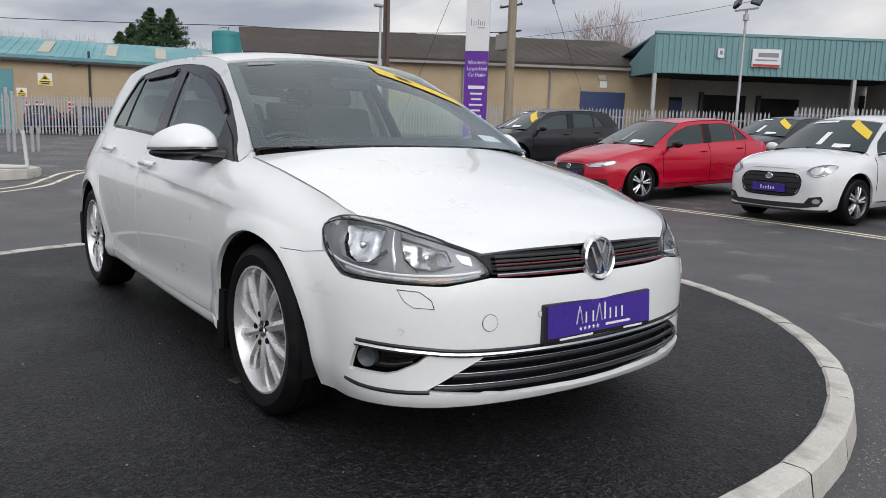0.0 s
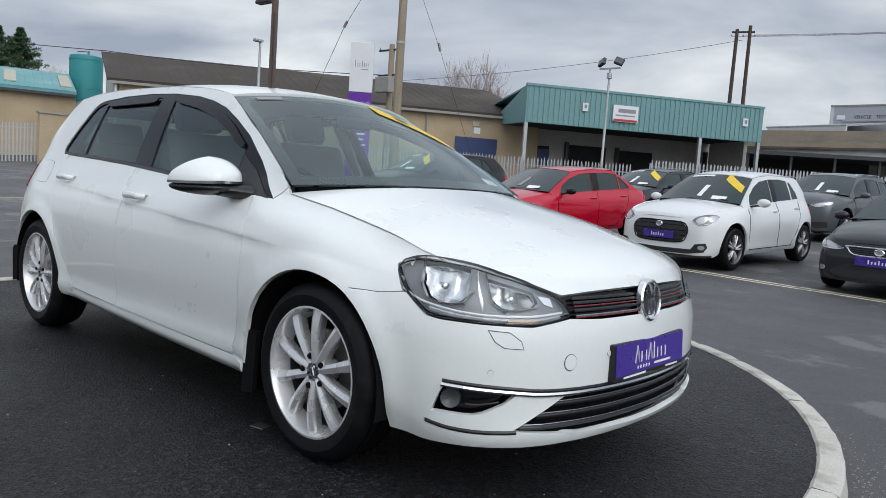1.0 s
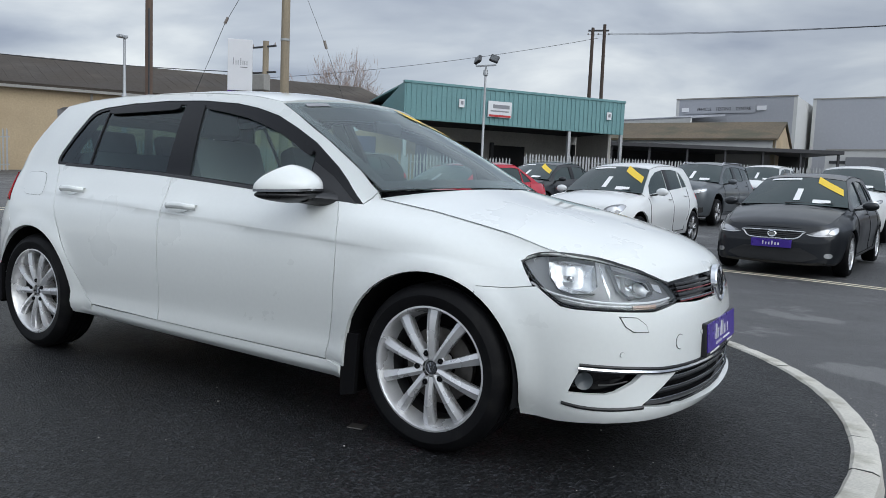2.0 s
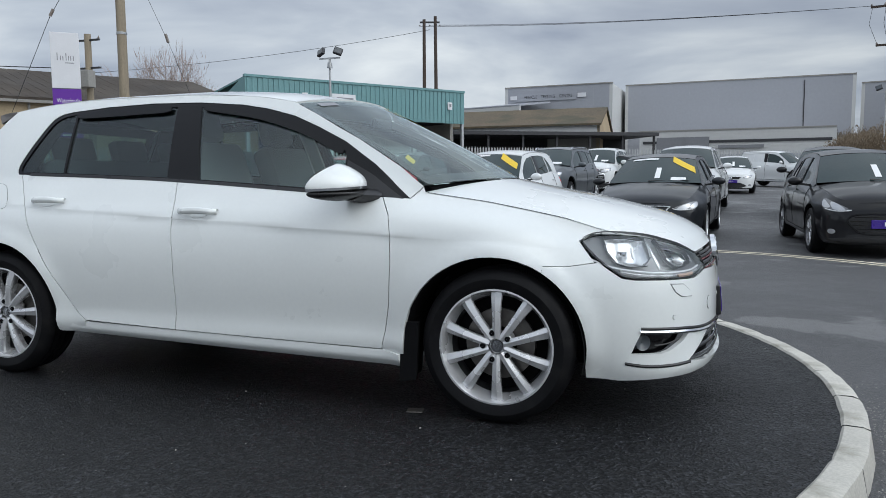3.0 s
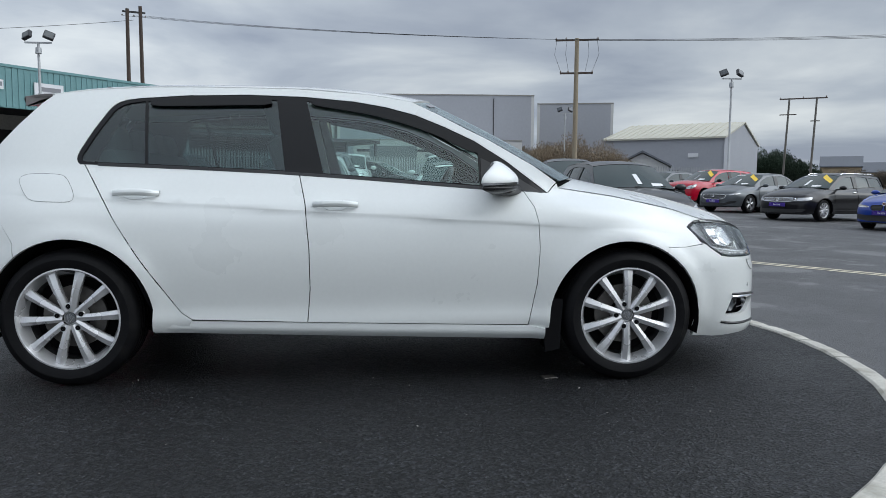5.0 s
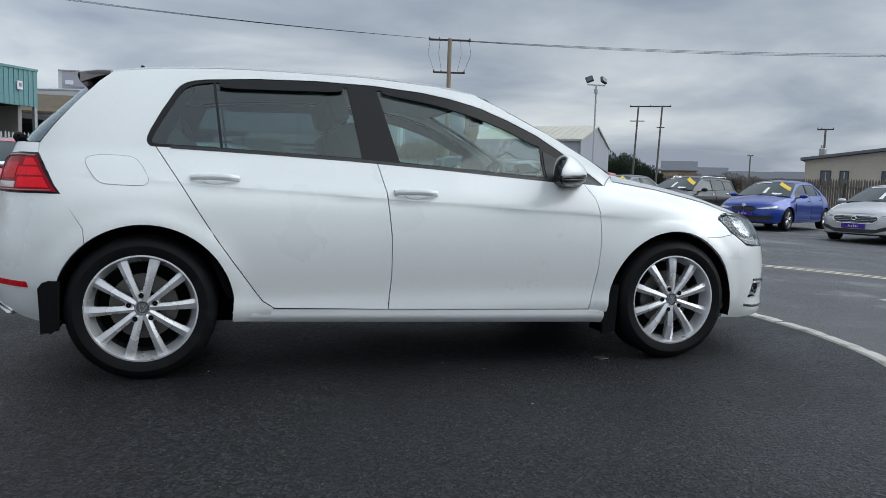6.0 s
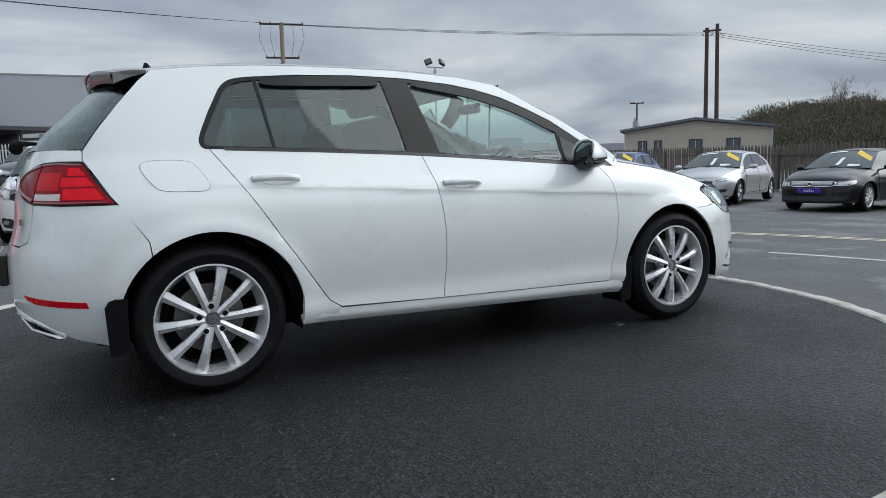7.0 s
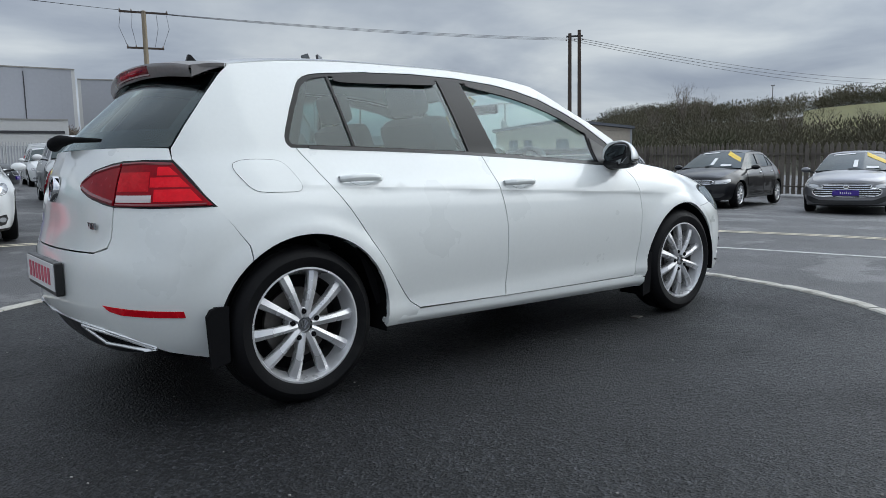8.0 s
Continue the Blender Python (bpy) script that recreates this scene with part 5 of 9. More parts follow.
def golf():
    car = empty("hatchback_car", "white five-door hatchback with silver ten-spoke wheels on the island", "car")
    W = M["white_paint"]
    ax_f, ax_r = SH.arch[0][0], SH.arch[1][0]
    R = 0.374
    CL = [(0.054, 1.0, 0.806), (0.054, 1.0, 0.798)]        # the crease, as two close lines on the side
    sill_z = lambda x: 0.226 - 0.024 * x
    door_z = lambda x: 0.293 - 0.02 * x

    # doors, wings, quarters and sills
    rear_edge = [(-1.262, 1.026), (-1.135, 0.84), (-1.008, 0.64), (-0.83, 0.384), (-0.80, 0.345), (-0.75, 0.312)]
    b_line = [(-0.27, 0.988), (-0.235, 0.849), (-0.214, 0.641), (-0.211, 0.456), (-0.224, 0.297)]
    f_line = [(0.80, 0.914), (0.845, 0.84), (0.862, 0.766), (0.868, 0.642), (0.858, 0.476), (0.835, 0.35), (0.818, 0.277)]
    for side in (-1, 1):
        fine = side < 0
        st = (0.05, 0.03) if fine else (0.12, 0.06)
        belt_r = [(x, BELT(x)) for x in (-0.5, -0.75, -1.0, -1.2)]
        rear_door = b_line[::-1] + belt_r + rear_edge
        belt_f = [(x, BELT(x)) for x in (0.6, 0.35, 0.1, -0.15)]
        front_door = f_line[::-1] + belt_f + b_line
        for nm, poly in (("rear_door", rear_door), ("front_door", front_door)):
            d = part(nm, sheet(gap(poly, 0.0022), on_side(side), st, lines=CL, flange=0.025), W, car, smooth=50)
            hx = -1.005 if nm == "rear_door" else -0.095
            hz = 0.893 if nm == "rear_door" else 0.847
            door_handle(d, side, hx, hz)
        arch = arc_pts(ax_f + 0.006, 0.305, R, 172, 58, 22)
        top = [(x, float(np.interp(x, SH.edge[0], SH.edge[2])) - 0.003) for x in (1.76, 1.66, 1.55, 1.40, 1.25, 1.12, 0.98)]
        wing = [(0.915, sill_z(0.915) + 0.004)] + arch + [(1.500, 0.648), (1.60, 0.648), (1.690, 0.662), (1.655, 0.705), (1.624, 0.742), (1.668, 0.7655), (1.72, 0.7665)] + top + [(0.9700, 0.9548), (0.9225, 0.9070)] + f_line[:]
        wing = wing[:-1] + [(0.82, 0.285), (0.82, sill_z(0.82) + 0.004)]
        part("front_wing", sheet(gap(wing, 0.0013), on_side(side), st, lines=CL, flange=0.02), W, car, smooth=50)
        arch = arc_pts(ax_r, 0.31, R, 8, 129, 26)
        quarter = [(-0.932, sill_z(-0.93) + 0.004), (-0.77, sill_z(-0.77) + 0.004), (-0.758, 0.300)] + [(x - 0.0005, z) for x, z in rear_edge[::-1]] + [(-1.28, 1.026)]
        quarter += [(x - 0.003, z + 0.003) for x, z in DLO_TOP[::-1][1:12]] + [(-0.80, 1.369), (-0.80, 1.412), (-1.0, 1.408), (-1.25, 1.392), (-1.455, 1.366)]
        quarter += [(-1.51, 1.318), (-1.60, 1.215), (-1.68, 1.115), (-1.742, 1.026), (-1.745, 0.985), (-1.708, 0.925), (-1.648, 0.818), (-1.60, 0.752), (-1.537, 0.660)] + arch[::-1]
        part("rear_quarter", sheet(gap(quarter, 0.0016), on_side(side), (0.045, 0.03) if fine else st, lines=CL, flange=0.02), W, car, smooth=50)
        sill = [(-0.925, sill_z(-0.92)), (0.90, sill_z(0.9)), (0.90, sill_z(0.9) + 0.055), (0.82, door_z(0.82) - 0.002), (-0.22, door_z(-0.22) - 0.002), (-0.76, door_z(-0.76) - 0.002), (-0.80, 0.312), (-0.925, 0.285)]
        part("sill", sheet(sill, lambda x, z: (x, side * (SH.half_width(x, 0.285) - 0.002 - 0.045 * (1 - smooth01(0.20, 0.262, z + 0.02 * x)) ), z), (0.06, 0.012) if fine else st, flange=0.04), W, car, smooth=60)
        fuel_flap(car, side, W) if side < 0 else None

        # dark window band: frame, panes and deflectors
        band = DLO_TOP + [(x, BELT(x) + 0.002) for x in (-1.2, -0.95, -0.65, -0.34, 0.0, 0.35, 0.6, 0.8)]
        panes = {
            "front_pane": [(0.59, BELT(0.59) + 0.014), (0.588, 1.095), (0.52, 1.147), (0.40, 1.212), (0.26, 1.266), (0.10, 1.309), (-0.05, 1.331), (-0.250, 1.348), (-0.158, BELT(-0.158) + 0.012)],
            "rear_pane": [(-0.338, BELT(-0.338) + 0.012), (-0.394, 1.3515), (-0.60, 1.360), (-0.80, 1.354), (-1.0115, 1.3375), (-0.9755, BELT(-0.9755) + 0.012)],
            "quarter_pane": [(-0.987, BELT(-0.987) + 0.012), (-1.0235, 1.3365), (-1.09, 1.3255), (-1.126, 1.313), (-1.149, 1.297), (-1.168, 1.275), (-1.229, 1.168), (-1.270, 1.085), (-1.279, 1.062), (-1.278, 1.048), (-1.270, 1.040), (-1.255, 1.038)],
        }
        # the holes in the band are cut as convex outlines
        holes = [panes["front_pane"], panes["rear_pane"], panes["quarter_pane"]]
        part("window_frame", sheet(gap(band, -0.009), on_side(side, -0.004), (0.05, 0.035) if fine else (0.12, 0.08), holes=holes, flange=0.02), M["gloss_black"], car, "gloss black window surround", smooth=50)
        for nm, poly in panes.items():
            g = M["glass_front"] if nm == "front_pane" else M["glass_rear"]
            ob = part(nm, sheet(gap(poly, -0.0035), on_side(side, -0.010), (0.1, 0.06), flange=0), g, car, "clear door glass" if nm == "front_pane" else "dark privacy glass", smooth=60)
            ob.visible_shadow = False
        # chrome-less belt strip
        strip = [(x, BELT(x) - 0.006) for x in (0.78, 0.4, 0.0, -0.4, -0.8, -1.2)] + [(x, BELT(x) + 0.008) for x in (-1.2, -0.8, -0.4, 0.0, 0.4, 0.78)]
        part("belt_strip", sheet(strip, on_side(side, 0.002), (0.1, 0.02), flange=0.01), M["black_trim"], car, smooth=50)
        # rain deflectors over both windows
        for line in ([(-0.42, 1.353), (-0.60, 1.361), (-0.80, 1.355), (-0.995, 1.339)], [(0.575, 1.122), (0.52, 1.152), (0.40, 1.217), (0.26, 1.271), (0.10, 1.314), (-0.05, 1.336), (-0.225, 1.351)]):
            line = curve_through(line, 5)
            n_l = len(line) - 1
            lowl = [(x, z - 0.012 - 0.030 * math.sin(math.pi * (k + 0.35) / (n_l + 0.7)) ** 0.5) for k, (x, z) in enumerate(line)]
            part("wind_deflector", sheet(line + lowl[::-1], on_side(side, 0.009), (0.06, 0.03), flange=0.008), M["gloss_black"], car, "smoked wind deflector", smooth=50)
        # white rail over the windows and the pillar beside the screen
        roof_e = sorted((r[0], r[3]) for r in ROOF)
        rail_top = [(x, float(np.interp(x, [e[0] for e in roof_e], [e[1] for e in roof_e])) - 0.001) for x in (0.26, 0.05, -0.15, -0.35, -0.6, -0.8012)]
        scr_d = [(0.968, 0.958), (0.86, 1.037), (0.755, 1.098), (0.64, 1.165), (0.525, 1.222), (0.40, 1.288), (0.285, 1.343)]
        rail = [(x + 0.004, z + 0.003) for x, z in DLO_TOP[:10]] + [(-0.8012, 1.3695)] + rail_top[::-1] + scr_d[::-1]
        part("roof_rail", sheet(rail, on_side(side), (0.05, 0.03), flange=0.015), W, car, smooth=50)
        seam = [Vector((x, side * (float(np.interp(x, SH.edge[0], SH.edge[1])) - 0.001), float(np.interp(x, SH.edge[0], SH.edge[2])) + 0.0002)) for x in [0.985 + 0.777 * k / 24 for k in range(25)]]
        part("bonnet_seam", tube(seam, 0.0009, 6), M["matt_black"], car, "dark shut line beside the bonnet")
        mirror_unit(car, side)
        mud_flap(car, side)
        arch_liner(car, side)

    # bonnet, screens and roof
    part("bonnet", lofted(BONNET, 36, 2.6, 0.02), W, car, smooth=50)
    ob = part("windscreen", lofted(SCREEN, 28, 2.2, 0), M["screen_glass"], car, "raked clear windscreen", smooth=60)
    ob.visible_shadow = False
    part("screen_border", screen_border(SCREEN, 2.2, 0.045), M["gloss_black"], ob)
    part("cowl", lofted([(0.99, 1.185, 0.705, 0.950, 0.975), (0.955, 1.15, 0.705, 0.958, 0.982)], 20, 2.2, 0.02), M["matt_black"], car)
    part("roof", lofted(ROOF, 28, 2.6, 0.015), W, car, smooth=50)
    ob = part("rear_screen", lofted(BACK, 24, 2.2, 0), M["glass_rear"], car, "dark heated rear window", smooth=60)
    ob.visible_shadow = False
    part("screen_border", screen_border(BACK, 2.2, 0.05), M["gloss_black"], ob)
    spoiler(car)
    front_end(car, W)
    rear_end(car, W)
    cabin(car)
    underbody(car)
    meshes = wheel_meshes()
    for x, y, spin in ((1.31, 0.772, 0), (-1.31, 0.765, 14)):
        for side in (-1, 1):
            put_wheel(car, meshes, x, side * y, 0.317, side, spin)
    stickers(car)
    return car


def screen_border(sections, power, w):
    """The blackened edge of a screen, just under the glass."""
    bm = bmesh.new()
    s = list(range(len(sections)))
    fs = [spline(s, [c[k] for c in sections]) for k in range(5)]
    end = len(sections) - 1

    def at(u, v):
        xe, xc, y, ze, zc = [f(v * end) for f in fs]
        return Vector((xe + (xc - xe) * (1 - u * u), y * u, ze + (zc - ze) * (1 - abs(u) ** power))) + Vector((-0.003 if xe > 0 else 0.003, 0, -0.003))
    b = w / 0.62
    c = w / (abs(sections[-1][0] - sections[0][0]) * 1.2)
    bot = 1.6 * c if sections[0][3] < sections[-1][3] else c
    topw = c if sections[0][3] < sections[-1][3] else 1.6 * c
    strips = [((-1, -1 + b), (0, 1)), ((1 - b, 1), (0, 1)), ((-1 + b, 1 - b), (0, bot)), ((-1 + b, 1 - b), (1 - topw, 1))]
    for (u0, u1), (v0, v1) in strips:
        nu, nv = max(2, int((u1 - u0) * 12)), max(2, int((v1 - v0) * 12))
        g = [[bm.verts.new(at(u0 + (u1 - u0) * i / nu, v0 + (v1 - v0) * j / nv)) for i in range(nu + 1)] for j in range(nv + 1)]
        for r0, r1 in zip(g, g[1:]):
            for k in range(nu):
                bm.faces.new((r0[k], r0[k + 1], r1[k + 1], r1[k]))
    return bm


def door_handle(door, side, x, z):
    n = 12
    rows = []
    y0 = SH.half_width(x, z)
    for i in range(n + 1):
        t = i / n
        xx = x + 0.105 - 0.21 * t
        yy = SH.half_width(xx, z) + 0.004 + 0.030 * min(1, math.sin(math.pi * min(1, t * 1.02)) * 1.9) ** 0.8
        zz = z + 0.006 * math.sin(math.pi * t)
        hgt = 0.013 + 0.004 * math.sin(math.pi * t)
        rows.append([Vector((xx, side * (yy + 0.010 * math.cos(a)), zz + hgt * math.sin(a))) for a in [2 * math.pi * k / 10 for k in range(11)]])
    bm = grid_mesh(rows, 0, Vector((x, side * (y0 + 0.02), z)))
    h = part("handle", bm, M["white_paint"], door, "white pull handle", smooth=60)
    cup = [(x + 0.062 * math.cos(a), z - 0.002 + 0.026 * math.sin(a)) for a in [2 * math.pi * k / 18 for k in range(18)]]
    part("handle_recess", sheet(cup, on_side(side, 0.0025), (0.05, 0.03), flange=0.004), M["white_paint"], door, smooth=60)


def fuel_flap(car, side, W):
    c = fillet(ccw([(-1.545, 0.962), (-1.52, 0.975), (-1.473, 0.981), (-1.36, 0.978), (-1.325, 0.957), (-1.283, 0.886), (-1.285, 0.862), (-1.303, 0.850), (-1.46, 0.854), (-1.495, 0.870), (-1.54, 0.935)]), 0.05)
    part("fuel_flap", sheet(c, on_side(side, 0.0022), (0.05, 0.03), flange=0.004), W, car, smooth=50)
    ring = gap(c, -0.0014)
    bm = bmesh.new()
    a = [bm.verts.new(on_side(side, 0.0012)(*p)) for p in ring]
    b = [bm.verts.new(on_side(side, 0.0014)(*p)) for p in c]
    for k in range(len(c)):
        bm.faces.new((a[k], a[(k + 1) % len(c)], b[(k + 1) % len(c)], b[k]))
    part("flap_gap", bm, M["matt_black"], car)


def mirror_unit(car, side):
    """Door mirror: shell, dark foot, lower trim, glass."""
    def round_at(x, y, z):
        """A blunt inner end and a pointed, swept outer end: the unit ball squared up and drawn out."""
        k = 2.1 + 0.9 * (1 - smooth01(-0.9, 0.3, y)) if y < 0.3 else 2.1
        f = (abs(x) ** k + abs(y) ** k + abs(z) ** k) ** (-1 / k)
        x, y, z = x * f, y * f, z * f
        t = max(0.0, y)
        return (0.096 * x if x > 0 else 0.07 * max(x, -0.35)) * (1 - 0.3 * t) - 0.085 * t * t, 0.128 * y, z * (1 - 0.14 * t) * (1 - 0.38 * smooth01(-0.2, 1.0, x)), t

    bm = bmesh.new()
    bmesh.ops.create_uvsphere(bm, u_segments=36, v_segments=24, radius=1.0)
    for v in bm.verts:
        x, y, z, t = round_at(*v.co)
        v.co = (x, y, (0.094 * z if z > 0 else 0.012 * z) - 0.010 * t)
    shell = part("mirror_shell", bm, M["white_paint"], car, smooth=60, at=pose(0.658, side * 0.908, 0.960) @ Matrix.Diagonal((1, side, 1, 1)))
    bm = bmesh.new()
    bmesh.ops.create_uvsphere(bm, u_segments=32, v_segments=16, radius=1.0)
    for v in bm.verts:
        x, y, z, t = round_at(*v.co)
        v.co = (x * 0.97, y * 0.97, 0.034 * z - 0.028 - 0.004 * t)
    part("mirror_base", bm, M["black_trim"], shell, smooth=60)
    rows = []
    for k in range(25):
        a = radians(-75 + 168 * k / 24)
        x, y, z, t = round_at(math.cos(a), math.sin(a), 0)
        rows.append([Vector((x * 1.012, y * 1.012, zz - 0.010 * t)) for zz in (0.000, -0.005, -0.010)])
    part("indicator", grid_mesh(rows, 0.004, Vector((0, 0, 0))), M["dark_chrome"], shell, smooth=60)
    oval = [(0.114 * math.cos(a) - 0.002, (0.082 if math.sin(a) > 0 else 0.044) * math.sin(a) + 0.002) for a in [2 * math.pi * k / 28 for k in range(28)]]
    def swept(bm):
        for v in bm.verts:
            v.co.x -= 0.085 * max(0.0, v.co.y / 0.128) ** 2
        return bm

    back = part("mirror_back", swept(prism(oval, -0.026, -0.018, "x")), M["black_trim"], shell)
    part("mirror_glass", swept(prism(gap(oval, 0.008), -0.029, -0.0262, "x")), M["mirror"], back)
    # foot: reaches from the door's corner to the shell
    rows = []
    for i in range(7):
        t = i / 6
        c = Vector((0.725 - 0.045 * t, side * (0.765 + 0.125 * t), 0.916 + 0.010 * t))
        rows.append([c + Vector((0.084 * (1 - 0.3 * t) * math.cos(a), 0, (0.034 - 0.008 * t) * math.sin(a))) for a in [2 * math.pi * k / 14 for k in range(15)]])
    part("mirror_foot", grid_mesh(rows, 0, Vector((0.7, side * 0.85, 0.94))), M["black_trim"], car, smooth=60)
    tri = [(0.60, BELT(0.6) + 0.004), (0.60, 1.075), (0.72, 1.015), (0.895, 0.905), (0.80, BELT(0.8) + 0.003)]
    part("mirror_sail", sheet(tri, on_side(side, 0.001), (0.06, 0.04), flange=0.01), M["black_trim"], car, smooth=50)


def mud_flap(car, side):
    for x, top, tilt, y0, y1 in ((0.935, 0.400, -0.008, 0.70, 0.868), (-1.682, 0.440, 0.0, 0.68, 0.862)):
        rows = []
        for i in range(6):
            t = i / 5
            z = top - (top - (0.145 if x > 0 else 0.215)) * t
            rows.append([Vector((x + tilt * t + 0.01 * math.sin(3 * t), side * (y0 + (y1 - y0) * k / 4 - 0.01 * t), z)) for k in range(5)])
        part("mud_flap", grid_mesh(rows, 0.012, Vector((0, 0, 0.3))), M["matt_black"], car, "black rubber mud flap")
        # the flap's outer lip on the arch
        lip = [(x - 0.034, top - 0.03), (x - 0.018, top - 0.006), (x + 0.004, top), (x + 0.05, top), (x + 0.045 + tilt, 0.16 if x > 0 else 0.23), (x - 0.025 + tilt, 0.145 if x > 0 else 0.215)]
        part("mud_flap_lip", sheet(lip, lambda u, v: (u, side * (y1 + 0.004), v), (0.05, 0.08), flange=0.02), M["matt_black"], car)


def arch_liner(car, side):
    for ax, az in SH.arch:
        rows = []
        for a in range(-12, 193, 9):
            r = 0.371
            rows.append([Vector((ax + r * math.cos(radians(a)), side * y, max(0.19, az + r * math.sin(radians(a))))) for y in (0.60, 0.72, 0.866)])
        part("arch_liner", grid_mesh(rows, 0), M["matt_black"], car, smooth=60)


def spoiler(car):
    """Roof spoiler with its high brake lamp and the aerial fin."""
    sec = [(-1.462, -1.495, 0.560, 1.367, 1.411), (-1.53, -1.58, 0.557, 1.364, 1.406), (-1.605, -1.672, 0.545, 1.353, 1.393)]
    S = M["spoiler_grey"]
    top = part("spoiler", lofted(sec, 24, 2.6, 0.012), S, car, "grey-brown roof spoiler", smooth=50)
    low = [(-1.595, -1.652, 0.543, 1.305, 1.334), (-1.56, -1.62, 0.545, 1.316, 1.338), (-1.50, -1.58, 0.545, 1.330, 1.345)]
    part("spoiler_underside", lofted(low, 24, 2.6, 0), M["gloss_black"], top, smooth=50)
    rows = []
    for k in range(25):
        w = -1 + 2 * k / 24
        xe, ze = -1.607 - 0.067 * (1 - w * w), 1.354 + 0.040 * (1 - abs(w) ** 2.6)
        rows.append([Vector((xe + dx, 0.545 * w, ze - dz - 0.010 * f * (1 - w * w))) for dx, dz, f in ((0.0, 0.001, 0), (-0.003, 0.014, 0.2), (0.004, 0.034, 0.6), (0.016, 0.049, 1))])
    part("spoiler_lip", grid_mesh(rows, 0), S, top, smooth=50)
    for s in (-1, 1):
        rows = [[Vector((x, s * 0.549, z)) for z in (z1, z0)] for x, z0, z1 in ((-1.465, 1.356, 1.368), (-1.53, 1.338, 1.365), (-1.60, 1.308, 1.354))]
        part("spoiler_end", grid_mesh(rows, 0.004), S, top)
    rows = []
    for f in (0.12, 0.5, 0.9):
        rows.append([])
        for k in range(17):
            w = (-1 + 2 * k / 16) * 0.40
            xe, ze = -1.607 - 0.067 * (1 - w * w), 1.354 + 0.040 * (1 - abs(w) ** 2.6)
            rows[-1].append(Vector((xe - 0.006 + 0.018 * f * f, 0.545 * w, ze - 0.002 - 0.054 * f)))
    lamp = part("brake_lamp", grid_mesh(rows, 0.006), M["red_dark"], top, "dark red high brake lamp", smooth=60)
    rows = [[r + Vector((-0.002, 0, 0.001 * k)) for r in (rows[1] if k else rows[2])] for k in (0, 1)]
    part("lamp_lens", grid_mesh([[p * 0.85 + q * 0.15 for p, q in zip(*rows)], [p * 0.6 + q * 0.4 for p, q in zip(*rows)]], 0.003), M["lens_white"], lamp, "pale lower lens")
    fin = [(-1.33, 1.420), (-1.42, 1.405), (-1.416, 1.448), (-1.408, 1.474), (-1.396, 1.474), (-1.365, 1.442)]
    part("aerial", prism(fin, -0.008, 0.008, "y"), M["gloss_black"], car, "black shark-fin aerial")


def strip_on(path, w, side, out, steps=6, end_w=None):
    """A narrow band that follows the skin along (q, z) points."""
    pts = curve_through(path, steps)
    rows = []
    for i, (q, z) in enumerate(pts):
        ww = w if end_w is None else w + (end_w - w) * i / (len(pts) - 1)
        a, b = SH.at_q(q, z + ww / 2, side, out), SH.at_q(q, z - ww / 2, side, out)
        mid = SH.at_q(q, z, side, out + min(ww * 0.25, 0.004) * (1.0 if ww < 0.025 else 0.4))
        rows.append([a, mid, b])
    return grid_mesh(rows, 0.006)


def both(fn, *args, **kw):
    bm = bmesh.new()
    for side in (-1, 1):
        b = fn(*args, side=side, **kw)
        me = bpy.data.meshes.new("t")
        b.to_mesh(me)
        b.free()
        bm.from_mesh(me)
        bpy.data.meshes.remove(me)
    bmesh.ops.remove_doubles(bm, verts=bm.verts[:], dist=2e-4)
    return bm


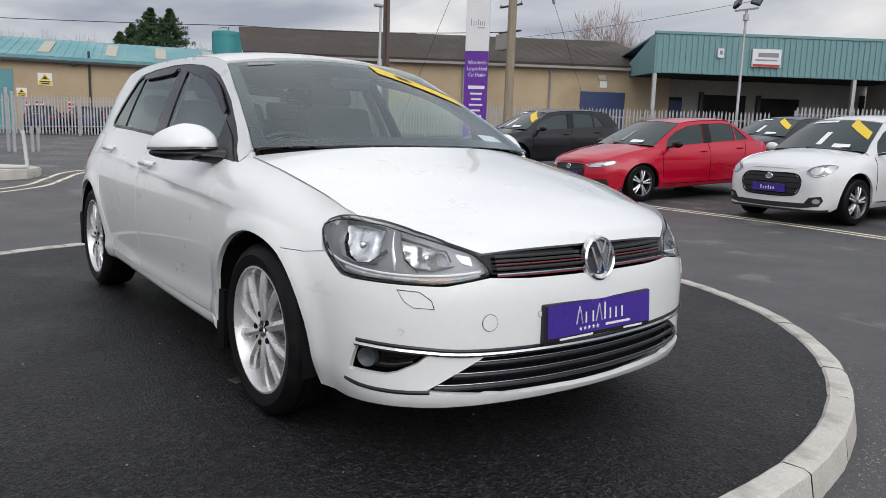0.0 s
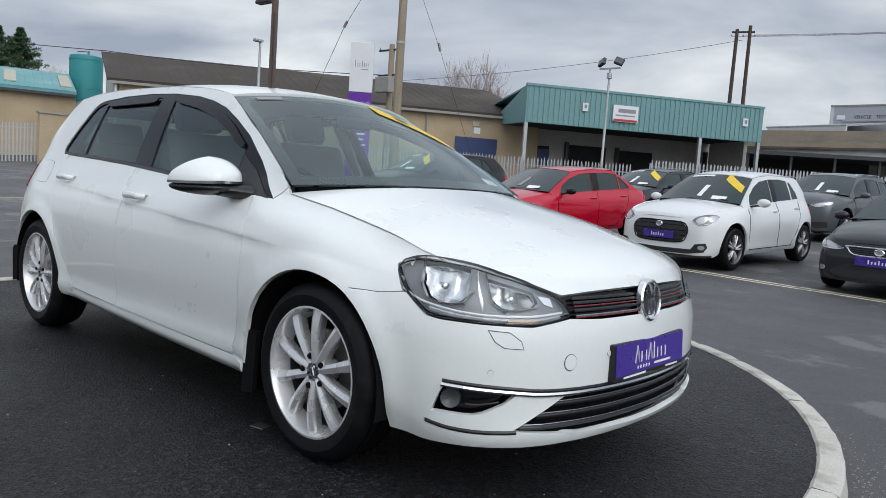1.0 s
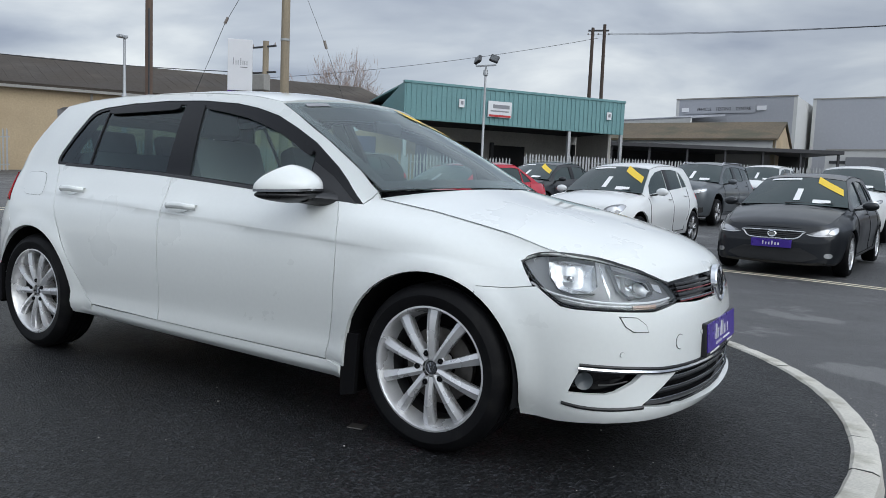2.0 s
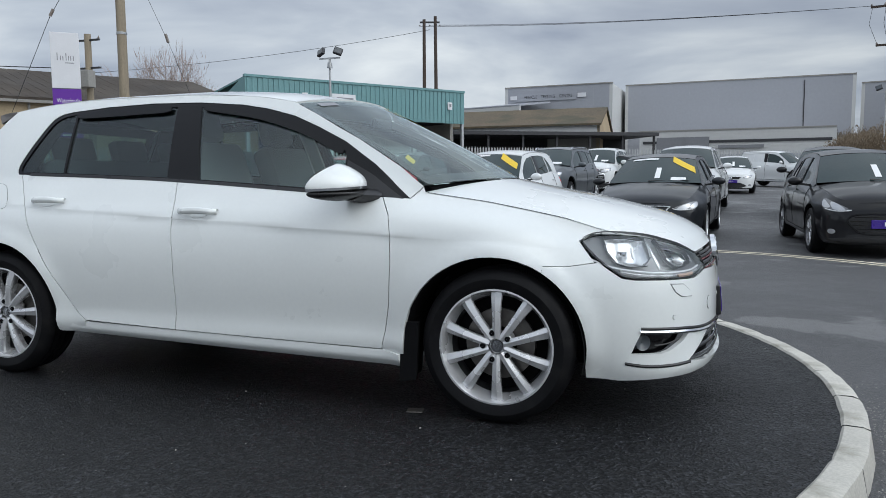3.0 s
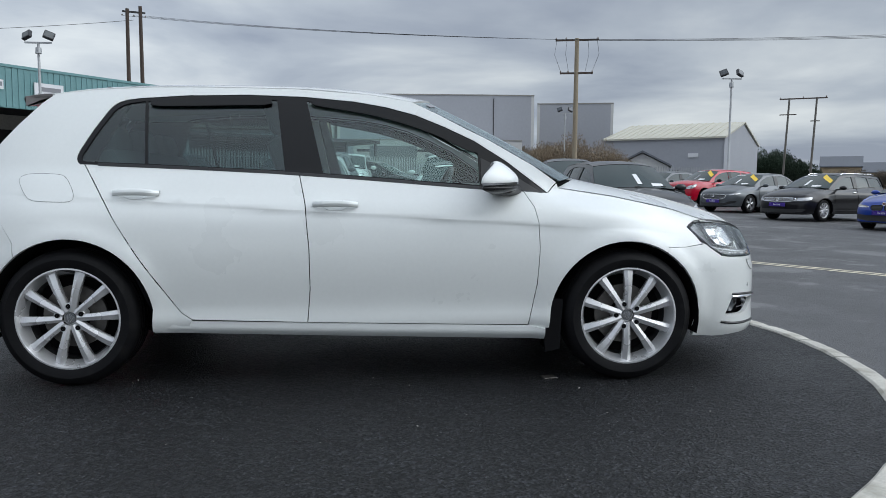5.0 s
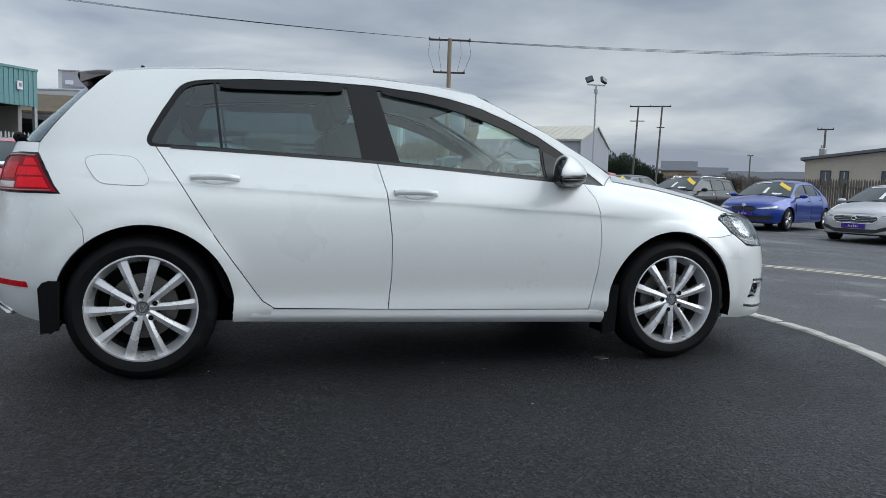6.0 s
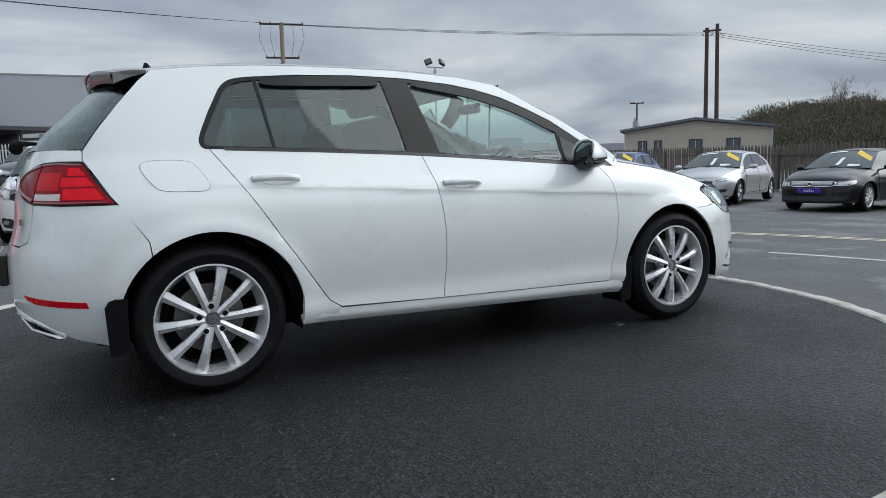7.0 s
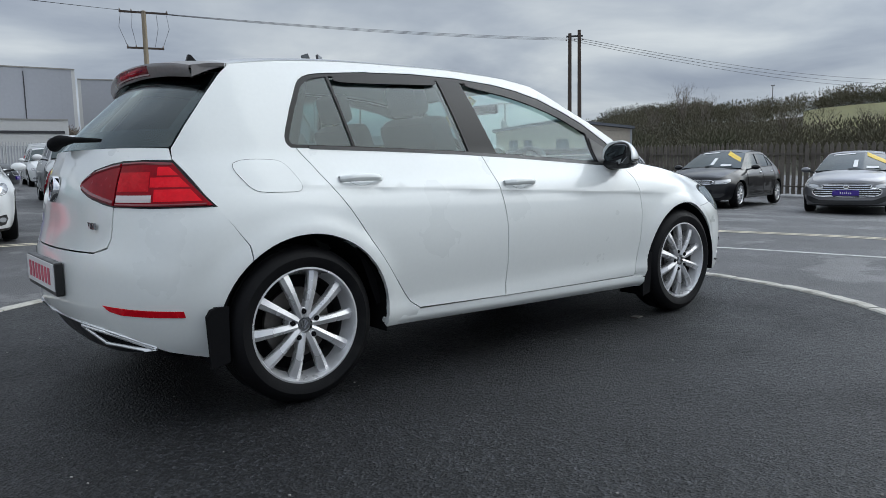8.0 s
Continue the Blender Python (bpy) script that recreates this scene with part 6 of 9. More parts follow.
def front_end(car, W):
    QF = SH.q_f
    arch = arc_pts(SH.arch[0][0] + 0.006, 0.305, 0.374, 58, -8, 12)
    # lamp outline on the skin, from its outer tip over the top to the grille and back
    lamp = [(1.636, 0.738), (1.70, 0.763), (1.81, 0.764), (1.93, 0.756), (2.115, 0.7215), (2.272, 0.678), (2.310, 0.632), (2.308, 0.613), (2.155, 0.591), (1.985, 0.595), (1.85, 0.599), (1.80, 0.606), (1.71, 0.666)]
    bump_top = [(QF, 0.602), (2.45, 0.602), (2.36, 0.606)] + [(q, z - 0.004) for q, z in lamp[7:12]] + [(1.712, 0.6612), (1.60, 0.6468), (1.498, 0.6468)]
    face = bump_top + arch + [(1.672, 0.205), (1.80, 0.195), (2.0, 0.203), (2.31, 0.208), (QF, 0.208)]
    # openings: lower grille (to the middle) and fog lamp bay
    low = [(QF + 0.01, 0.362), (QF + 0.01, 0.227), (2.63, 0.229), (2.32, 0.242), (2.10, 0.262), (2.18, 0.308), (2.287, 0.363)]
    fog = [(1.836, 0.304), (1.858, 0.350), (1.874, 0.391), (2.112, 0.379), (2.075, 0.348), (2.01, 0.316), (1.97, 0.306)]
    bump = part("front_bumper", both(lambda side: sheet(face, on_wrap(side), (0.035, 0.025), holes=[low, fog], flange=0.02, center=Vector((0.8, 0, 0.4)))), W, car, smooth=45)
    # lip line below the fog bays and the side returns
    part("grille_back", both(lambda side: sheet(gap(low, -0.01), on_wrap(side, -0.05), (0.06, 0.05), flange=0, center=Vector((0.8, 0, 0.4)))), M["matt_black"], bump)
    for z0, q0 in ((0.338, 2.25), (0.304, 2.19), (0.270, 2.13)):
        part("grille_slat", both(lambda side: strip_on([(q0, z0), ((q0 + QF) / 2, z0 - 0.004), (QF, z0 - 0.006)], 0.016, side, -0.012)), M["black_trim"], bump, smooth=50)
        part("slat_edge", both(lambda side: strip_on([(q0, z0 + 0.010), ((q0 + QF) / 2, z0 + 0.006), (QF, z0 + 0.004)], 0.003, side, -0.007)), M["dark_chrome"], bump)
    for side in (-1, 1):
        part("fog_bay", sheet(gap(fog, -0.006), on_wrap(side, -0.045), (0.06, 0.03), flange=0, center=Vector((0.8, 0, 0.4))), M["gloss_black"], bump)
        c = SH.at_q(1.898, 0.347, side, -0.030)
        n = Vector((0.55, side * 0.8, 0)).normalized()
        m = Matrix.Translation(c) @ n.to_track_quat("-Y", "Z").to_matrix().to_4x4()
        part("fog_lamp", lathe([(0.001, 0.004), (0.014, 0.002), (0.026, -0.006), (0.031, -0.008), (0.034, 0.016)], 24), M["lamp_glass"], bump, "round fog lamp", smooth=50, at=m)
        part("fog_slat", strip_on([(1.95, 0.335), (2.0, 0.337), (2.06, 0.348)], 0.006, side, -0.02), M["black_trim"], bump)
        part("lip_strip", strip_on([(1.820, 0.270), (1.90, 0.259), (2.0, 0.256), (2.115, 0.260)], 0.013, side, 0.002), M["black_trim"], bump)
        # chrome line over the fog bay and into the middle
        part("chrome_strip", strip_on([(1.872, 0.396), (2.07, 0.386), (2.285, 0.373), (QF, 0.369)], 0.013, side, 0.006), M["chrome"], bump, "thin chrome strip", smooth=50)
        part("shadow_strip", strip_on([(1.876, 0.409), (2.07, 0.399), (2.285, 0.385), (QF, 0.380)], 0.012, side, 0.003), M["black_trim"], bump, smooth=50)
        washer = [(2.009, 0.574), (2.075, 0.570), (2.112, 0.545), (2.120, 0.522), (2.06, 0.525), (2.03, 0.543)]
        outline_gap(bump, washer, side, W, "washer_cap")
        for qq, zz, r in ((2.022, 0.446, 0.009), (2.488, 0.486, 0.009)):
            disc_on(bump, qq, zz, r, side, W, "parking_sensor")
        if side < 0:
            disc_on(bump, 2.303, 0.472, 0.027, side, W, "tow_cap")
        head_lamp(car, side, lamp)
    # slim upper grille between the lamps
    gr = [(QF, 0.694), (QF, 0.608), (2.45, 0.608), (2.325, 0.616), (2.29, 0.676), (2.45, 0.688)]
    grille = part("upper_grille", both(lambda side: sheet(gr, on_wrap(side, -0.02), (0.05, 0.03), flange=0.01, center=Vector((0.8, 0, 0.4)))), M["gloss_black"], car, "slim gloss black grille", smooth=50)
    for z, w, mat, out in ((0.668, 0.010, "black_trim", -0.004), (0.645, 0.004, "red_line", -0.002), (0.655, 0.009, "black_trim", -0.003), (0.632, 0.010, "black_trim", -0.003), (0.616, 0.006, "dark_chrome", 0.0), (0.611, 0.004, "red_line", 0.0)):
        part("grille_bar", both(lambda side: strip_on([(2.335, z + 0.001), (2.5, z + 0.002), (QF, z + 0.003)], w, side, out)), M[mat], grille, smooth=50)
    emblem(grille, Vector((2.140, 0, 0.646)), 0.076, -8)
    plate_front(car, Vector((2.157, 0, 0.452)), -4)


def disc_on(parent, q, z, r, side, mat, name):
    c = SH.at_q(q, z, side)
    n = (SH.at_q(q + 0.02, z, side) - SH.at_q(q - 0.02, z, side)).cross(SH.at_q(q, z + 0.02, side) - SH.at_q(q, z - 0.02, side)).normalized()
    if n.x < 0 and c.x > 0 or n.x > 0 and c.x < 0:
        n = -n
    m = Matrix.Translation(c) @ n.to_track_quat("-Y", "Z").to_matrix().to_4x4()
    ob = part(name, lathe([(0.001, -0.003), (r * 0.92, -0.003), (r * 0.955, 0.0)], 24), mat, parent, smooth=30, at=m)
    part("gap_ring", lathe([(r * 0.955, -0.0008), (r, -0.0012), (r * 1.02, 0.002)], 24), M["matt_black"], ob)
    return ob


def outline_gap(parent, poly, side, mat, name):
    ob = part(name, sheet(poly, on_wrap(side, 0.003), (0.03, 0.02), flange=0.004, center=Vector((0.8, 0, 0.4))), mat, parent, smooth=50)
    ring = gap(poly, -0.0025)
    poly = ccw(list(poly))
    bm = bmesh.new()
    a = [bm.verts.new(on_wrap(side, 0.001)(*p)) for p in ring]
    b = [bm.verts.new(on_wrap(side, 0.0012)(*p)) for p in poly]
    for k in range(len(poly)):
        bm.faces.new((a[k], a[(k + 1) % len(poly)], b[(k + 1) % len(poly)], b[k]))
    part("gap_ring", bm, M["matt_black"], ob)


def emblem(parent, c, r, tilt, face=1):
    m = Matrix.Translation(c) @ pose(0, 0, 0, 0, tilt, 0) @ pose(0, 0, 0, 0, 0, 90 if face > 0 else -90)
    disc = part("emblem", lathe([(0.001, -0.004), (r * 0.7, -0.004), (r * 0.86, -0.001)], 36), M["emblem_back"], parent, "round chrome emblem", smooth=40, at=m)
    part("ring", lathe([(r * 0.82, 0.004), (r * 0.83, -0.009), (r * 0.92, -0.013), (r, -0.008), (r * 1.02, 0.01)], 40), M["chrome"], disc, smooth=40)
    bm = bmesh.new()
    for (x0, z0), (x1, z1) in (((-0.62, 0.52), (-0.2, -0.62)), ((0.62, 0.52), (0.2, -0.62)), ((-0.2, -0.62), (0, -0.05)), ((0.2, -0.62), (0, -0.05)), ((-0.3, 0.76), (0, 0.12)), ((0.3, 0.76), (0, 0.12))):
        bar((x0 * r, -0.008, z0 * r), (x1 * r, -0.008, z1 * r), 0.21 * r, 0.12 * r, bm)
    part("bar", bm, M["chrome"], disc)


def bowl_place(side, poly, rim_d, deep):
    """Lays an outline in a hollow with its rim at rim_d and its floor at deep below the skin, finely fluted."""
    us, vs = [p[0] for p in poly], [p[1] for p in poly]
    cu, cv, hu, hv = (max(us) + min(us)) / 2, (max(vs) + min(vs)) / 2, (max(us) - min(us)) / 2, (max(vs) - min(vs)) / 2

    def place(u, v):
        a, b = (u - cu) / hu, (v - cv) / hv
        f = max(0.0, 1 - a * a) ** 0.5 * max(0.0, 1 - b * b) ** 0.5
        return SH.at_q(u, v, side, -rim_d - (deep - rim_d) * f + 0.010 * f * (noise.cell(Vector((a * 2.6 + cu * 7, b * 1.7, 0.5))) - 0.5) + 0.0015 * f * math.sin(30 * a))
    return place


def rounded(poly, cut=0.2, turns=2):
    """An outline with its corners trimmed twice over."""
    for _ in range(turns):
        poly = [tuple(Vector(p).lerp(Vector(q), f)) for p, q in zip(poly, poly[1:] + poly[:1]) for f in (cut, 1 - cut)]
    return poly


def head_lamp(car, side, lamp):
    ctr = Vector((0.8, 0, 0.4))
    lamp = rounded(lamp)
    bowls = [[(1.738, 0.742), (1.752, 0.690), (1.785, 0.652), (1.84, 0.638), (1.90, 0.640), (1.93, 0.662), (1.928, 0.734), (1.83, 0.746)],
             [(1.995, 0.712), (2.015, 0.655), (2.05, 0.633), (2.11, 0.628), (2.16, 0.634), (2.18, 0.650), (2.165, 0.678), (2.08, 0.697)]]
    tray = part("head_lamp", sheet(gap(lamp, 0.002), on_wrap(side, -0.030), (0.04, 0.03), holes=bowls, flange=-0.024, center=ctr), M["lamp_grey"], car, "wide clear head lamp with chrome reflectors", smooth=50)
    cover = part("lamp_cover", sheet(gap(lamp, 0.002), on_wrap(side, 0.0005), (0.04, 0.03), flange=0.006, center=ctr), M["lamp_clear"], tray, smooth=60)
    cover.visible_shadow = False
    ring = gap(lamp, 0.0035)
    lampc = ccw(list(lamp))
    bm = bmesh.new()
    a = [bm.verts.new(on_wrap(side, 0.001)(*p)) for p in lampc]
    b = [bm.verts.new(on_wrap(side, -0.004)(*p)) for p in ring]
    for k in range(len(ring)):
        bm.faces.new((a[k], a[(k + 1) % len(ring)], b[(k + 1) % len(ring)], b[k]))
    part("lamp_edge", bm, M["gloss_black"], tray)
    for poly in bowls:
        bowl = part("reflector", sheet(poly, bowl_place(side, poly, 0.022, 0.060), (0.010, 0.010), flange=0, center=ctr), M["lamp_chrome"], tray, "fluted chrome reflector", smooth=60)
        cu, cv = sum(p[0] for p in poly) / 8, sum(p[1] for p in poly) / 8
        c = SH.at_q(cu, cv, side, -0.036)
        n = Vector((0.85, side * 0.5, 0.05)).normalized()
        m = Matrix.Translation(c) @ n.to_track_quat("-Y", "Z").to_matrix().to_4x4()
        part("bulb_cap", lathe([(0.001, 0.0), (0.010, 0.002), (0.012, 0.012), (0.011, 0.022)], 14), M["chrome"], bowl, smooth=50, at=m)
        rimline = [p for p in poly] + [poly[0]]
        part("reflector_rim", tube([SH.at_q(u, v, side, -0.021) for u, v in rimline], 0.0011, 6), M["lamp_chrome"], bowl, smooth=60)
    part("day_lamp_strip", strip_on([(1.688, 0.672), (1.78, 0.640), (1.95, 0.619), (2.15, 0.617), (2.285, 0.626)], 0.007, side, -0.014), M["lens_clear"], tray, "long clear day lamp strip", smooth=50)
    part("lower_lens", strip_on([(1.80, 0.624), (1.90, 0.611), (2.05, 0.604), (2.16, 0.603), (2.28, 0.612)], 0.016, side, -0.020), M["lower_lamp"], tray, smooth=50)
    part("inner_blade", strip_on([(1.955, 0.735), (1.965, 0.690), (1.985, 0.640)], 0.030, side, -0.028), M["lamp_chrome"], tray, "slim bright reflector blade", smooth=50)
    part("inner_wedge", sheet([(2.20, 0.676), (2.225, 0.650), (2.262, 0.640), (2.255, 0.668)], on_wrap(side, -0.026), (0.03, 0.02), flange=0.003, center=ctr), M["lamp_chrome"], tray, smooth=50)
    part("indicator", strip_on([(2.07, 0.602), (2.12, 0.602), (2.18, 0.604)], 0.013, side, -0.012), M["amber"], tray, smooth=50)


def plate_front(car, c, tilt):
    m = Matrix.Translation(c) @ pose(0, 0, 0, 0, tilt, 0) @ pose(0, 0, 0, 0, 0, 90)
    holder = part("plate_holder", box(-0.268, 0.268, -0.010, 0.02, -0.066, 0.063, 0.006), M["black_trim"], car, "black plate holder", at=m)
    part("plate", box(-0.258, 0.258, -0.014, -0.0102, -0.050, 0.058), M["plate_purple"], holder, "purple dealer plate")
    logo_bars(holder, 0.0, 0.014, 0.115, 0.060, -0.0155)
    for i in range(5):
        s = prism([(-0.105 + 0.021 * i + 0.008 * (1 if k % 2 == 0 else 0.4) * math.sin(math.pi * k / 5), -0.033 + 0.008 * (1 if k % 2 == 0 else 0.4) * math.cos(math.pi * k / 5)) for k in range(10)], -0.0155, -0.0142, "y")
        part("star", s, M["white_print"], holder)
    part("bar", box(0.02, 0.15, -0.0155, -0.0142, -0.037, -0.029), M["white_print"], holder)
    part("bar", box(-0.20, -0.04, -0.0115, -0.0102, -0.062, -0.055), M["white_print"], holder)
    part("bar", box(0.12, 0.22, -0.0115, -0.0102, -0.062, -0.055), M["white_print"], holder)
    return holder


def logo_bars(parent, x, z, half, h, y):
    """The dealer's mark as plain upright strokes."""
    xs = [-1, -0.72, -0.42, -0.16, 0.1, 0.34, 0.6, 0.88]
    for i, fx in enumerate(xs):
        hh = h * (1.0 if i in (0, 3, 4) else 0.62)
        bm = bmesh.new()
        if i in (0, 3):
            bar((x + fx * half - 0.012, y, z - h / 2), (x + fx * half + 0.004, y, z - h / 2 + hh), 0.0055, 0.001, bm)
            bar((x + fx * half + 0.018, y, z - h / 2), (x + fx * half + 0.004, y, z - h / 2 + hh), 0.0055, 0.001, bm)
        else:
            box(x + fx * half, x + fx * half + 0.007, y - 0.0005, y + 0.0005, z - h / 2, z - h / 2 + hh, bm=bm)
        part("stroke", bm, M["white_print"], parent)


def rear_end(car, W):
    QR = SH.q_r
    ctr = Vector((-0.8, 0, 0.5))
    arch = arc_pts(SH.arch[1][0], 0.31, 0.374, 129, 186, 10)
    qx = lambda x, y: SH.q_of(x, y)
    face = [(QR, 0.634), (-2.184, 0.639), (-2.094, 0.660), (-2.076, 0.70), (-2.076, 0.811), (-1.90, 0.808), (-1.6440, 0.8095), (-1.6004, 0.7508), (-1.5386, 0.6592)] + arch
    face += [(-1.672, 0.236), (-1.748, 0.246), (-1.86, 0.272), (-1.91, 0.292), (-2.05, 0.335), (-2.16, 0.352), (-2.30, 0.358), (QR, 0.360)]
    refl = [(-2.114, 0.452), (-1.95, 0.441), (-1.786, 0.431), (-1.780, 0.407), (-2.025, 0.420), (-2.08, 0.432)]
    bump = part("rear_bumper", both(lambda side: sheet(face, on_wrap(side), (0.035, 0.025), flange=0.02, center=ctr)), W, car, smooth=45)
    diff = [(QR, 0.362), (-2.30, 0.358), (-2.16, 0.352), (-1.92, 0.294), (-2.0, 0.262), (-2.2, 0.250), (QR, 0.245)]
    part("rear_apron", both(lambda side: sheet(diff, on_wrap(side, -0.02), (0.06, 0.04), flange=0.02, center=ctr)), M["black_trim"], bump, "black rear apron", smooth=50)
    for side in (-1, 1):
        part("reflector", sheet(refl, on_wrap(side, 0.003), (0.05, 0.02), flange=0.006, center=ctr), M["red_lens"], bump, "red bumper reflector", smooth=50)
        trim = [(-2.307, 0.352), (-2.15, 0.346), (-1.905, 0.288), (-1.96, 0.284), (-2.16, 0.296)]
        mouth = part("tailpipe_mouth", sheet(trim, on_wrap(side, -0.006), (0.05, 0.03), flange=0, center=ctr), M["matt_black"], bump)
        loop = [SH.at_q(u, v, side, 0.006) for u, v in trim + trim[:1]]
        part("tailpipe_trim", tube(loop, 0.0075, 8), M["satin_trim"], mouth, "chrome tailpipe surround", smooth=60)
        part("chrome_line", tube([SH.at_q(u, v, side, 0.004) for u, v in ((-1.905, 0.293), (-2.05, 0.338), (-2.16, 0.355), (-2.30, 0.362), (QR, 0.364))], 0.005, 8), M["satin_trim"], bump, smooth=60)
        # lamps: outer piece on the quarter, inner piece on the tailgate
        outer = [(-1.651, 0.813), (-1.73, 0.895), (-1.808, 0.974), (-1.95, 0.979), (-2.072, 0.976), (-2.072, 0.818), (-1.90, 0.813)]
        inner = [(-2.078, 0.976), (-2.15, 0.968), (-2.27, 0.945), (-2.35, 0.910), (-2.362, 0.892), (-2.33, 0.872), (-2.25, 0.848), (-2.15, 0.828), (-2.078, 0.818)]
        for nm, poly in (("tail_lamp", outer), ("tailgate_lamp", inner)):
            part("lamp_seal", sheet(gap(poly, -0.006), on_wrap(side, 0.0015), (0.05, 0.04), flange=0.004, center=ctr), M["gloss_black"], car)
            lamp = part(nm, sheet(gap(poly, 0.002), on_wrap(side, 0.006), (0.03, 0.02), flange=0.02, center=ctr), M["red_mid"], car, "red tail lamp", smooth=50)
            if nm == "tail_lamp":
                # Three reds paint the lens from its lit outer tip to shaded inner end.
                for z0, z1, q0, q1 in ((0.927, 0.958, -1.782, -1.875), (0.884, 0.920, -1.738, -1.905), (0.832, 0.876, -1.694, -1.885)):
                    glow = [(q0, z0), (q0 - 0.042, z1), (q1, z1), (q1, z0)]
                    part("glow_lens", sheet(glow, on_wrap(side, 0.0068), (0.04, 0.02), flange=0.001, center=ctr), M["red_bright"], lamp, "lens block in a brighter red, as if lit", smooth=50)
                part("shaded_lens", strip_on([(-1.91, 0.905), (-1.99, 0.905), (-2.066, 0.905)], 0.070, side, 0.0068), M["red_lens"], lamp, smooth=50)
                part("edge_band", strip_on([(-1.812, 0.968), (-1.95, 0.973), (-2.068, 0.970)], 0.010, side, 0.0075), M["red_dark"], lamp)
                part("lower_lens", strip_on([(-1.895, 0.843), (-1.98, 0.843), (-2.064, 0.844)], 0.026, side, 0.008), M["lens_white"], lamp, "clear lower lens", smooth=50)
                part("lower_band", strip_on([(-1.68, 0.820), (-1.85, 0.819), (-2.068, 0.822)], 0.009, side, 0.0075), M["red_dark"], lamp)
            else:
                part("edge_band", strip_on([(-2.082, 0.967), (-2.15, 0.959), (-2.26, 0.938), (-2.34, 0.905)], 0.012, side, 0.0075), M["red_dark"], lamp)
                part("lower_band", strip_on([(-2.082, 0.828), (-2.15, 0.840), (-2.25, 0.860), (-2.335, 0.884)], 0.018, side, 0.0075), M["red_dark"], lamp)
    # tailgate skin below the glass, around the inner lamps
    gate = [(QR, 1.032), (-2.3, 1.032), (-2.0, 1.030), (-1.832, 1.026), (-1.815, 0.983), (-1.95, 0.985), (-2.075, 0.982), (-2.155, 0.974), (-2.275, 0.951), (-2.356, 0.915), (-2.370, 0.892), (-2.335, 0.866), (-2.25, 0.842), (-2.15, 0.822), (-2.084, 0.812), (-2.082, 0.70), (-2.10, 0.666), (-2.184, 0.645), (QR, 0.640)]
    tail = part("tailgate", both(lambda side: sheet(gate, on_wrap(side), (0.04, 0.03), flange=0.02, center=ctr)), W, car, smooth=45)
    emblem(tail, Vector((-2.012, 0, 0.875)), 0.055, 10, face=-1)
    for i in range(3):
        p = SH.at_q(qx(-2.02, 0.46), 0.742, -1, 0.002)
        part("badge_stroke", box(p.x - 0.004, p.x + 0.004, p.y - 0.052 + 0.035 * i, p.y - 0.030 + 0.035 * i, 0.730, 0.754), M["dark_chrome"], tail)
    pl = part("rear_plate_holder", box(-0.275, 0.275, -0.012, 0.02, -0.072, 0.062, 0.006), M["black_trim"], car, "black rear plate holder", at=pose(-2.075, 0, 0.53, 0, 0, -90))
    part("rear_plate", box(-0.262, 0.262, -0.016, -0.0122, -0.052, 0.056), M["plate_white"], pl, "white plate with pink strokes")
    for i in range(7):
        part("bar", box(-0.21 + 0.062 * i, -0.172 + 0.062 * i, -0.018, -0.0162, -0.032, 0.036), M["plate_red"], pl)
    wip = tube([(-1.99, 0.03, 1.060), (-1.985, -0.05, 1.073), (-1.962, -0.17, 1.074), (-1.905, -0.36, 1.066)], [0.030, 0.026, 0.013, 0.007], 10)
    part("rear_wiper", wip, M["matt_black"], car, "black rear wiper", smooth=60)


